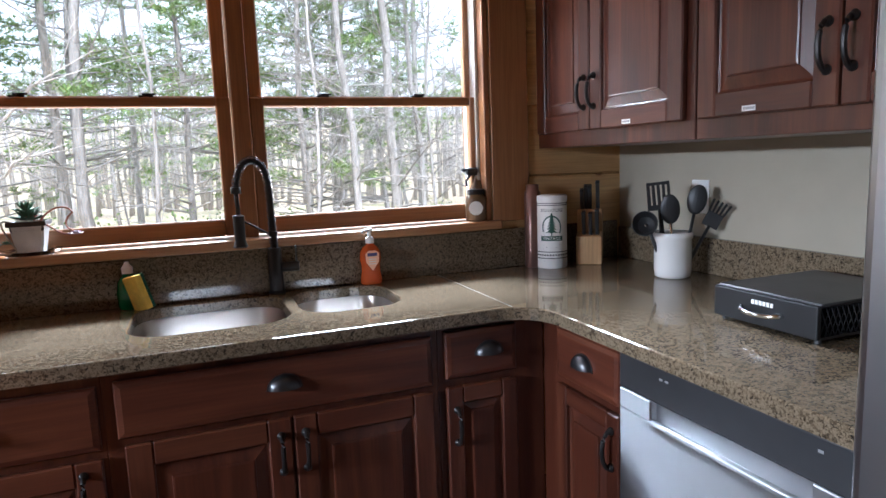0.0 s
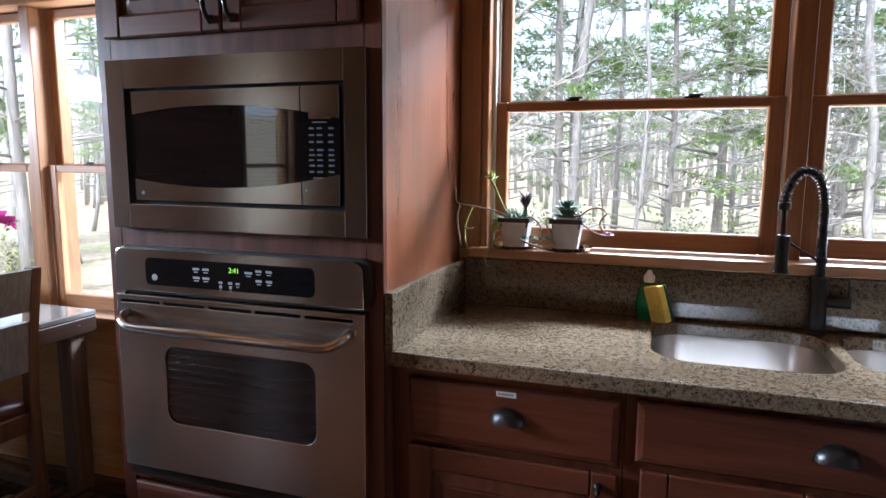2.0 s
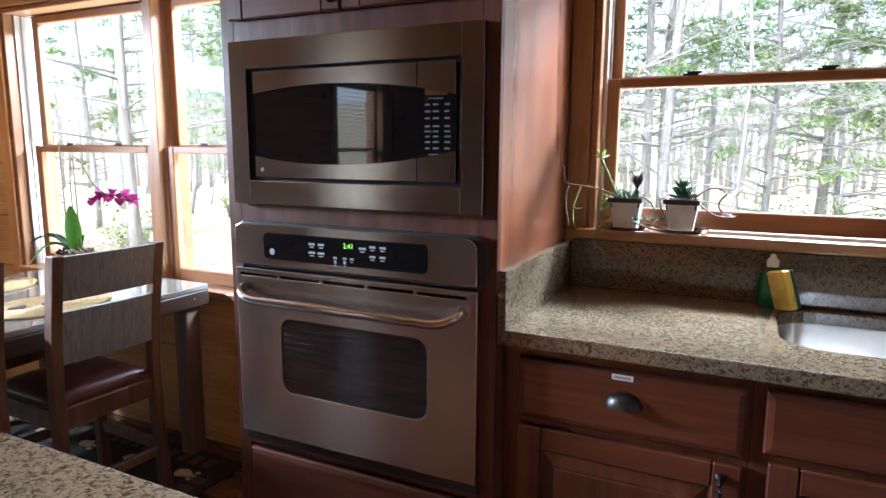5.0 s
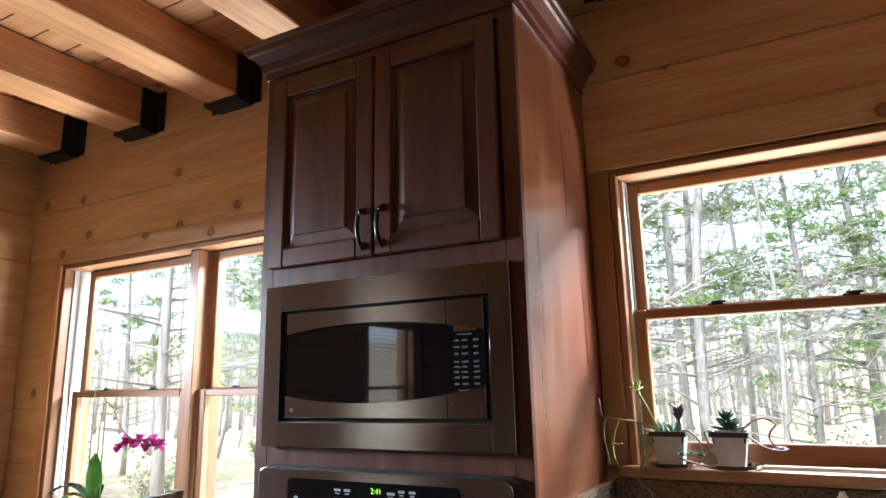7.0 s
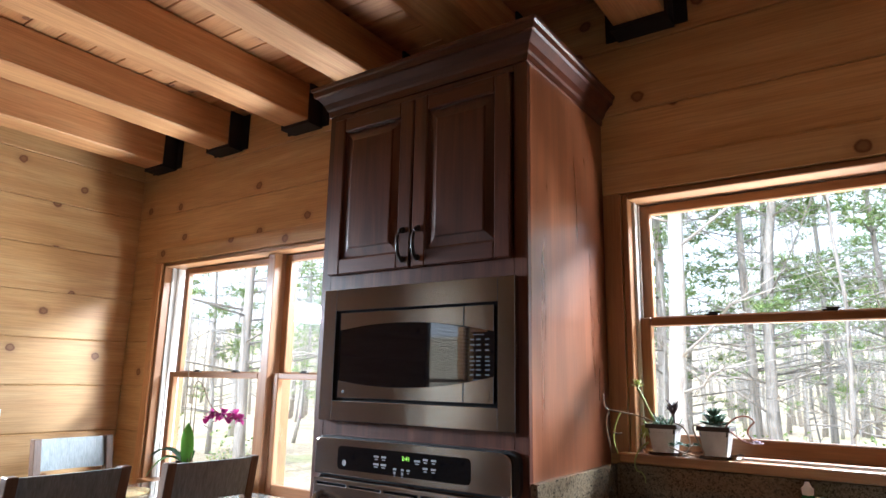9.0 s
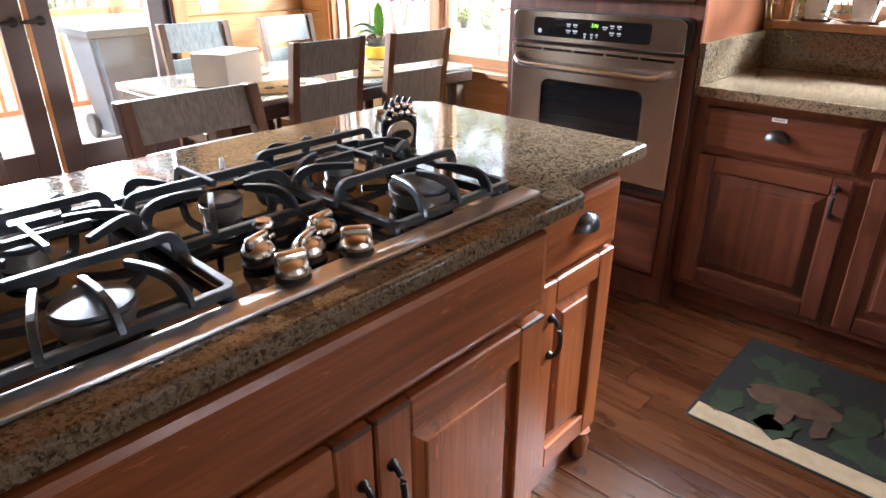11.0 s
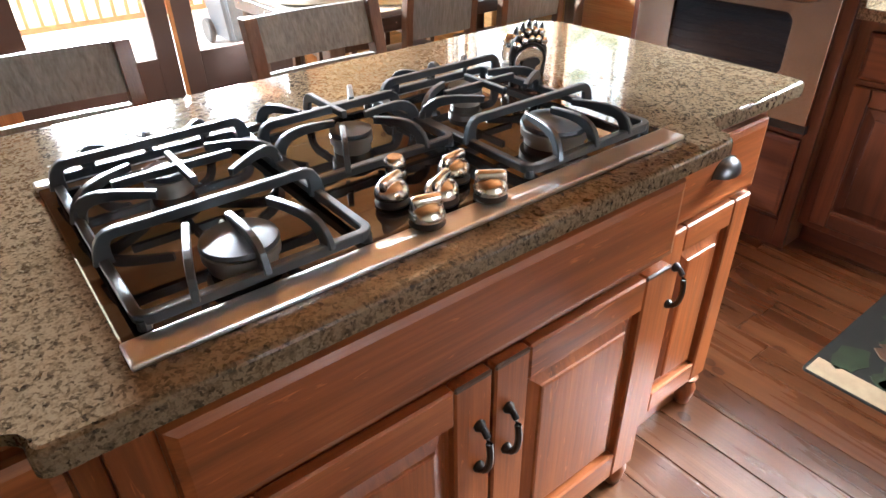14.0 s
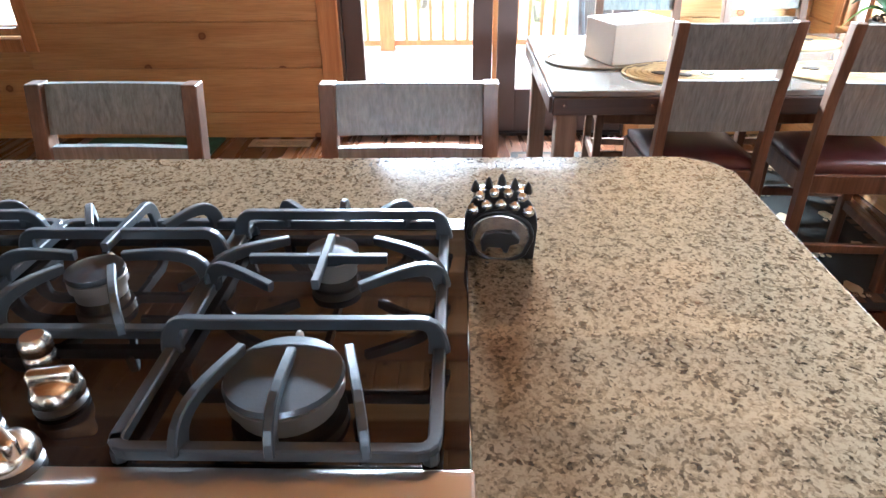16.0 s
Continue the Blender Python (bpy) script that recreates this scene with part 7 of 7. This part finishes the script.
tagged(part("baseboard", bm, pine_y, at=(WX, -2, 0)), "pine baseboard along the log wall", "baseboard", kind="structure")

# ---- floor of oak planks ----
fl = thing("floor", (0, 0, -0.03), "reddish oak plank floor with a satin finish", "floor", kind="structure")
bm = B()
box(bm, WX - T, EX + T, SY - T, NY + T, -0.12, -0.006)
part("subfloor", bm, dark_gap, fl)
rf = random.Random(4)
PW = 0.123
rest = B()
y = -3.38
rows_y = []
while y < NY:
    rows_y.append(y)
    y += PW
y = -3.38 - PW
while y > SY:
    rows_y.append(y)
    y -= PW
for y in rows_y:
    x = WX
    while x < EX - 0.01:
        x1 = min(EX, x + rf.uniform(0.9, 2.2))
        bm = B() if y > -3.4 else rest
        box(bm, x + 0.0008, x1 - 0.0008, max(SY, y) + 0.0009, min(y + PW, NY) - 0.0009, -0.0055, 0.0015 + rf.uniform(-0.0004, 0.0004), 0.0012)
        if bm is not rest:
            part("plank", bm, floor_x, fl)
        x = x1
tagged(part("far_planks", rest, floor_x, fl), kind="stuff")


# ---- outdoors: deck, porch, bin, ground and woods ----
dk = thing("deck", (-5.2, 0.8, -0.7), "pale weathered deck outside the patio doors", "deck", kind="structure")
y = -2.4
while y < 2.2:
    bm = B()
    box(bm, -6.45, WX - T - 0.01, y + 0.003, y + 0.137, -0.06, -0.03, 0.003)
    part("deck_board", bm, deck_wood, dk)
    y += 0.14
for y in (-2.3, -0.2, 2.1):
    bm = B()
    box(bm, -6.4, -6.28, y, y + 0.12, -0.95, -0.062)
    part("pier", bm, rail_wood, dk)


def railing(a, b, label):
    """A run of railing from a to b: bottom and top rails with square balusters."""
    a, b = Vector(a), Vector(b)
    d = (b - a)
    n = d.normalized()
    r = thing("deck_railing", a, label, "railing", "railings of the deck")
    w = Vector((-n.y, n.x, 0)) * 0.03
    for nm, z0, z1 in (("bottom_rail", 0.04, 0.09), ("top_rail", 0.86, 0.92)):
        bm = B()
        slab(bm, [(a + w).xy, (a - w).xy, (b - w).xy, (b + w).xy], a.z + z0, a.z + z1)
        bmesh.ops.recalc_face_normals(bm, faces=bm.faces)
        part(nm, bm, rail_wood, r)
    k = int(d.length / 0.12)
    for i in range(1, k):
        p = a + d * i / k
        bm = B()
        box(bm, p.x - 0.016, p.x + 0.016, p.y - 0.016, p.y + 0.016, a.z + 0.09, a.z + 0.86)
        part("baluster", bm, rail_wood, r)


POSTS = (-2.35, -0.22, 2.2)
for y0, y1 in zip(POSTS, POSTS[1:]):
    railing((-6.38, y0 + 0.07, -0.03), (-6.38, y1 - 0.07, -0.03), "reddish wooden deck railing with square balusters")
railing((-6.3, 2.2, -0.03), (-4.0, 2.2, -0.03), "reddish wooden railing at the deck's end")
pf = thing("porch_frame", (-6.38, 1.2, -0.03), "reddish timber porch posts carrying a header beam", "porch", kind="structure")
for y in POSTS:
    bm = B()
    box(bm, -6.45, -6.31, y - 0.07, y + 0.07, -0.03, 2.25, 0.006)
    part("post", bm, rail_wood, pf)
    for s in (-1, 1):
        bm = B()
        tube(bm, [(-6.38, y + s * 0.06, 1.85), (-6.38, y + s * 0.42, 2.25)], 0.055, 4)
        part("brace", bm, rail_wood, pf)
bm = B()
box(bm, -6.47, -6.29, -2.5, 2.35, 2.25, 2.45, 0.006)
part("header_beam", bm, rail_wood, pf)
for k in range(6):
    bm = B()
    box(bm, -6.8, WX - T - 0.005, -2.3 + k * 0.85, -2.22 + k * 0.85, 2.45, 2.6, 0.004)
    part("rafter", bm, rail_wood, pf)

wb = thing("wheeled_bin", (-5.0, 1.62, -0.03), "dark grey wheeled bin with a pale blue lid on the deck", "bin")
bin_grey = plain("bin_plastic", (0.045, 0.055, 0.07), 0.5, grain=0.2)
bm = B()
rows = [[bm.verts.new((-5.0 + sx * w, 1.62 + sy * w * 1.05, z)) for sx, sy in ((-1, -1), (1, -1), (1, 1), (-1, 1))] for w, z in ((0.2, 0.04), (0.27, 0.78), (0.3, 0.79), (0.3, 0.84), (0.27, 0.84))]
for a, b in zip(rows, rows[1:]):
    for i in range(4):
        bm.faces.new((a[i], a[(i + 1) % 4], b[(i + 1) % 4], b[i]))
bm.faces.new(rows[0][::-1])
bmesh.ops.bevel(bm, geom=[e for e in bm.edges if abs(e.verts[0].co.z - e.verts[1].co.z) > 0.3], offset=0.04, segments=3, affect="EDGES")
part("body", bm, bin_grey, wb)
bm = B()
slab(bm, rounded(-5.32, -4.68, 1.29, 1.95, 0.06), 0.842, 0.9, 0.03)
part("lid", bm, plain("bin_lid", (0.22, 0.3, 0.42), 0.4), wb, "pale blue lid")
for s in (-1, 1):
    bm = B()
    lathe(bm, [(0.03, -0.025), (0.09, -0.025), (0.1, -0.015), (0.1, 0.015), (0.09, 0.025), (0.03, 0.025)], m=Matrix.Translation((-5.2, 1.62 + s * 0.24, 0.07)) @ Matrix.Rotation(radians(90), 4, "X"), seg=20)
    part("wheel", bm, black_rubber, wb)
bg = thing("rubbish_sack", (-4.62, 1.98, -0.03), "crumpled dark plastic sack leaning on the bin", "sack")
bm = B()
bmesh.ops.create_icosphere(bm, subdivisions=4, radius=1)
for v in bm.verts:
    k = 0.75 + 0.45 * noise.noise(v.co * 2.2) + 0.18 * noise.noise(v.co * 6)
    v.co = Vector((-4.62 + v.co.x * 0.17 * k, 1.98 + v.co.y * 0.17 * k, 0.37 + v.co.z * 0.44 * (0.95 + 0.1 * k)))
    v.co.z = max(v.co.z, -0.028)
part("sack", bm, plain("black_sack", (0.06, 0.07, 0.075), 0.25), bg, "", 30)

# ground: one sheet to the horizon, falling gently away and rising to far hills
gmat, n, l, p = material("woodland_floor")
v = coords(n, l)
a, b, c = noise_tex(n, l, v, 0.35, 4), noise_tex(n, l, v, 6, 5, 0.7), noise_tex(n, l, v, 60, 3)
col = ramp(n, l, b.outputs[0], [(0.3, (0.22, 0.16, 0.1)), (0.5, (0.42, 0.34, 0.23)), (0.7, (0.58, 0.51, 0.38))])
col = mixed(n, l, col, (0.2, 0.24, 0.08), ramp(n, l, a.outputs[0], [(0.52, (0, 0, 0)), (0.66, (0.6, 0.6, 0.6))]))
l.new(col, p.inputs["Base Color"])
p.inputs["Roughness"].default_value = 0.95
bump(n, l, p, c.outputs[0], 0.6, 0.05)


def lie(x, y):
    """The ground's height."""
    d = math.hypot(x, y)
    hill = 16 * max(0, min(1, (d - 55) / 120)) ** 1.4
    return -0.75 - 0.022 * max(0, min(d, 60) - 8) + hill + 0.25 * noise.noise(Vector((x * 0.12, y * 0.12, 0))) * min(1, d / 12)


bm = B()
ticks = sorted({s * r for r in (0, 1.5, 3, 5, 7, 9, 11.5, 14, 17, 20, 24, 28, 33, 38, 45, 52, 60, 70, 82, 95, 110, 130, 155, 185, 225, 300, 500, 1200, 3000) for s in (-1, 1)})
g = [[bm.verts.new((x, y, lie(x, y))) for y in ticks] for x in ticks]
for i in range(len(ticks) - 1):
    for j in range(len(ticks) - 1):
        bm.faces.new((g[i][j], g[i + 1][j], g[i + 1][j + 1], g[i][j + 1])).smooth = True
tagged(part("ground", bm, gmat), "leaf-strewn woodland ground with patches of grass", "ground", kind="structure")

bark_grey = wood("grey_bark", (0.24, 0.225, 0.21), (0.4, 0.38, 0.36), (0.55, 0.53, 0.505), "z", 0.9, grain=2.2, relief=0.8, spread=0.35)
bark_pale = wood("pale_bark", (0.3, 0.28, 0.26), (0.52, 0.49, 0.46), (0.66, 0.63, 0.6), "z", 0.85, grain=2.0, relief=0.5, spread=0.2)
needle, n, l, p = material("pine_needles")
oi, gi = n.new("ShaderNodeObjectInfo"), n.new("ShaderNodeNewGeometry")
col = ramp(n, l, gi.outputs["Random Per Island"], [(0, (0.1, 0.17, 0.045)), (0.5, (0.18, 0.27, 0.08)), (1, (0.28, 0.36, 0.13))])
l.new(col, p.inputs["Base Color"])
p.inputs["Roughness"].default_value = 0.6
p.inputs["Transmission Weight"].default_value = 0.0
spring, n, l, p = material("spring_leaves")
gi = n.new("ShaderNodeNewGeometry")
l.new(ramp(n, l, gi.outputs["Random Per Island"], [(0, (0.16, 0.2, 0.05)), (0.6, (0.3, 0.33, 0.09)), (1, (0.5, 0.45, 0.22))]), p.inputs["Base Color"])
p.inputs["Roughness"].default_value = 0.7


def stem_line(rnd, h, wob):
    x = y = 0.0
    pts = []
    for i in range(11):
        pts.append(Vector((x, y, h * i / 10)))
        x, y = x + rnd.gauss(0, wob), y + rnd.gauss(0, wob)
    return pts


def on_line(pts, s):
    k = min(int(s * (len(pts) - 1)), len(pts) - 2)
    return pts[k].lerp(pts[k + 1], s * (len(pts) - 1) - k)


def bare_tree(name, seed, h, r, mat, label):
    """A leafless broadleaf tree: tapered trunk, forking limbs, fine twigs."""
    rnd = random.Random(seed)
    t = thing(name, (0, 0, 0), label, "tree", "trees outside")
    pts = stem_line(rnd, h, h * 0.008)
    bm = B()
    tube(bm, pts, [r * 1.25] + [r * (1 - 0.8 * i / 10) for i in range(1, 11)], 9)
    part("trunk", bm, mat, t)
    bm = B()
    for _ in range(42):
        s = rnd.uniform(0.1, 0.97)
        a = on_line(pts, s)
        q, ln = rnd.uniform(0, 6.28), (1.15 - s * 0.75) * rnd.uniform(0.9, 2.8)
        d = Vector((math.cos(q), math.sin(q), rnd.uniform(-0.1, 0.9)))
        lr = r * (1 - 0.8 * s) * 0.17 + 0.005
        limb = [a + d * ln * f + Vector((rnd.gauss(0, 0.08), rnd.gauss(0, 0.08), 0.25 * ln * f * f * rnd.uniform(-0.3, 1))) for f in (0, 0.3, 0.6, 1.0)]
        limb[0] = a
        tube(bm, limb, [lr, lr * 0.75, lr * 0.5, 0.004], 5)
        for _ in range(8):
            b = on_line(limb, rnd.uniform(0.25, 0.98))
            e = d * rnd.uniform(0.1, 0.6) + Vector((rnd.gauss(0, 0.5), rnd.gauss(0, 0.5), rnd.gauss(0.25, 0.35)))
            tw = [b, b + e * 0.45 + Vector((0, 0, rnd.gauss(0, 0.06))), b + e]
            tube(bm, tw, [lr * 0.35 + 0.002, 0.004, 0.0025], 4)
            for _ in range(3):
                c = tw[1].lerp(tw[2], rnd.random())
                tube(bm, [c, c + Vector((rnd.gauss(0, 0.2), rnd.gauss(0, 0.2), rnd.gauss(0.1, 0.18)))], [0.003, 0.0018], 3)
    part("limbs", bm, mat, t)
    return t


def pine_tree(name, seed, h, r, label, lo=0.16):
    """A white pine: straight trunk, whorls of drooping limbs, each hung with tufts of needles."""
    rnd = random.Random(seed)
    t = thing(name, (0, 0, 0), label, "tree", "trees outside")
    pts = stem_line(rnd, h, h * 0.004)
    bm = B()
    tube(bm, pts, [r * 1.2] + [r * (1 - 0.88 * i / 10) for i in range(1, 11)], 8)
    part("trunk", bm, bark_grey, t)
    limbs, tufts = B(), B()
    k = lo
    while k < 0.99:
        for j in range(rnd.randint(2, 4)):
            q = rnd.uniform(0, 6.28)
            ln = (1.1 - k) * h * rnd.uniform(0.13, 0.26) + 0.3
            a = on_line(pts, min(0.999, k + rnd.uniform(-0.01, 0.01)))
            d = Vector((math.cos(q), math.sin(q), 0))
            limb = [a, a + d * ln * 0.5 + Vector((0, 0, ln * 0.08)), a + d * ln + Vector((0, 0, ln * rnd.uniform(-0.05, 0.2)))]
            tube(limbs, limb, [0.022 * (1.2 - k), 0.014 * (1.2 - k), 0.004], 4)
            if rnd.random() < 0.2 or k < lo + 0.06:
                continue
            for _ in range(int(9 + ln * 11)):
                b = on_line(limb, rnd.uniform(0.35, 1)) + Vector((rnd.gauss(0, 0.15), rnd.gauss(0, 0.15), rnd.gauss(0.03, 0.07)))
                for _ in range(9):
                    e = Vector((rnd.gauss(0, 1), rnd.gauss(0, 1), rnd.gauss(0.35, 0.7))).normalized() * rnd.uniform(0.1, 0.2)
                    sd = e.cross(Vector((rnd.gauss(0, 1), rnd.gauss(0, 1), 1))).normalized() * 0.012
                    tufts.faces.new((tufts.verts.new(b - sd), tufts.verts.new(b + sd), tufts.verts.new(b + e)))
        k += rnd.uniform(0.025, 0.045)
    part("limbs", limbs, bark_grey, t)
    tagged(part("crown", tufts, needle, t), kind="stuff")
    return t


def shrub(name, seed, mat, label):
    rnd = random.Random(seed)
    t = thing(name, (0, 0, 0), label, "shrub", "undergrowth outside")
    bm, lv = B(), B()
    for _ in range(26):
        q = rnd.uniform(0, 6.28)
        tip = Vector((math.cos(q) * rnd.uniform(0.2, 0.7), math.sin(q) * rnd.uniform(0.2, 0.7), rnd.uniform(0.5, 1.4)))
        pts = [Vector((0.05 * math.cos(q), 0.05 * math.sin(q), 0)), tip * 0.5 + Vector((0, 0, 0.12)), tip]
        tube(bm, pts, [0.009, 0.006, 0.002], 4)
        for _ in range(16):
            b = on_line(pts, rnd.uniform(0.3, 1)) + Vector((rnd.gauss(0, 0.06), rnd.gauss(0, 0.06), rnd.gauss(0, 0.05)))
            e = Vector((rnd.gauss(0, 1), rnd.gauss(0, 1), rnd.gauss(0.2, 0.6))).normalized() * rnd.uniform(0.04, 0.085)
            sd = e.cross(Vector((rnd.gauss(0, 1), rnd.gauss(0, 1), 1))).normalized() * e.length * 0.33
            lv.faces.new([lv.verts.new(c) for c in (b, b + e * 0.5 - sd, b + e, b + e * 0.5 + sd)])
    part("twigs", bm, bark_grey, t)
    tagged(part("leaves", lv, mat, t), kind="stuff")
    return t


kinds = [bare_tree("bare_tree", 1, 15, 0.105, bark_grey, "bare grey-barked tree in early spring"), bare_tree("bare_tree", 2, 13, 0.07, bark_grey, "slim bare grey tree in early spring"),
         bare_tree("pale_tree", 3, 16, 0.14, bark_pale, "bare tree with pale smooth bark"), pine_tree("pine_tree", 4, 15, 0.11, "tall white pine with open limbs"),
         pine_tree("pine_tree", 5, 11, 0.08, "young white pine with dense green limbs", 0.08),
         bare_tree("sapling", 8, 8, 0.035, bark_grey, "thin bare sapling in the wood")]
bushes = [shrub("shrub", 6, spring, "low shrub in fresh yellow-green leaf"), shrub("shrub", 7, needle, "low evergreen shrub at the wood's edge")]
rt = random.Random(17)
# chosen trees near the house, then the wood behind them
spots = [(2, -2.3, 10.2), (0, -1.2, 12.5), (3, -3.4, 13.0), (0, 3.9, 12.4), (1, 3.1, 10.8), (4, -5.2, 15.0), (3, 1.3, 15.5), (1, 5.2, 13.5), (0, -6.5, 8.9), (4, -8.3, 10.5), (2, -5.6, 9.8), (1, -4.4, 9.2), (3, -9.5, 8.0), (0, 7.0, 15.0), (4, 2.0, 19.0), (4, 5.5, 18.0)]
spots += [(5, -0.4, 9.6), (5, 1.9, 10.4), (5, 4.6, 11.6), (4, 0.2, 13.6), (3, -2.0, 14.6), (4, -4.0, 17.0), (5, -3.0, 11.4), (5, 2.6, 13.2), (4, 3.5, 16.0), (3, 6.4, 17.5), (4, 2.5, 13.0), (3, -4.8, 11.2), (4, -6.9, 12.0)]
while len(spots) < 150:
    q, d = rt.uniform(radians(15), radians(200)), rt.uniform(13, 48)
    x, y = d * math.cos(q), d * math.sin(q)
    if y > 9 or x < -13:
        if all((x - s[1]) ** 2 + (y - s[2]) ** 2 > 1.6 for s in spots):
            spots.append((rt.choice((0, 1, 2, 3, 3, 4, 4, 5, 5)), x, y))
first = set()
for k, x, y in spots:
    m = Matrix.Translation((x, y, lie(x, y) - 0.06)) @ Matrix.Rotation(rt.uniform(0, 6.28), 4, "Z")
    if k not in first:
        first.add(k)
        kinds[k].matrix_basis = m
    else:
        copy_thing(kinds[k], m)
first = set()
for i in range(90):
    q, d = rt.uniform(radians(25), radians(195)), rt.uniform(9.5, 26)
    x, y, k = d * math.cos(q), d * math.sin(q), int(rt.random() < 0.35)
    if not (y > 8 or x < -11):
        continue
    m = Matrix.Translation((x, y, lie(x, y) - 0.04)) @ Matrix.Rotation(rt.uniform(0, 6.28), 4, "Z")
    if k not in first:
        first.add(k)
        bushes[k].matrix_basis = m
    else:
        copy_thing(bushes[k], m)
# the far wood, beyond counting
bm = B()
for _ in range(700):
    q, d = rt.uniform(radians(10), radians(205)), rt.uniform(46, 85)
    x, y = d * math.cos(q), d * math.sin(q)
    z, h = lie(x, y), rt.uniform(9, 15)
    tube(bm, [(x, y, z - 0.2), (x + rt.gauss(0, 0.3), y, z + h * 0.5), (x + rt.gauss(0, 0.5), y, z + h)], [0.17, 0.11, 0.02], 4)
    for _ in range(7):
        s = rt.uniform(0.3, 0.95)
        tube(bm, [(x, y, z + h * s), (x + rt.gauss(0, 1.3), y + rt.gauss(0, 1.3), z + h * s + rt.uniform(-0.2, 1.2))], [0.05, 0.012], 3)
tagged(part("far_woods", bm, bark_pale), "distant bare grey woods", "trees", kind="stuff")
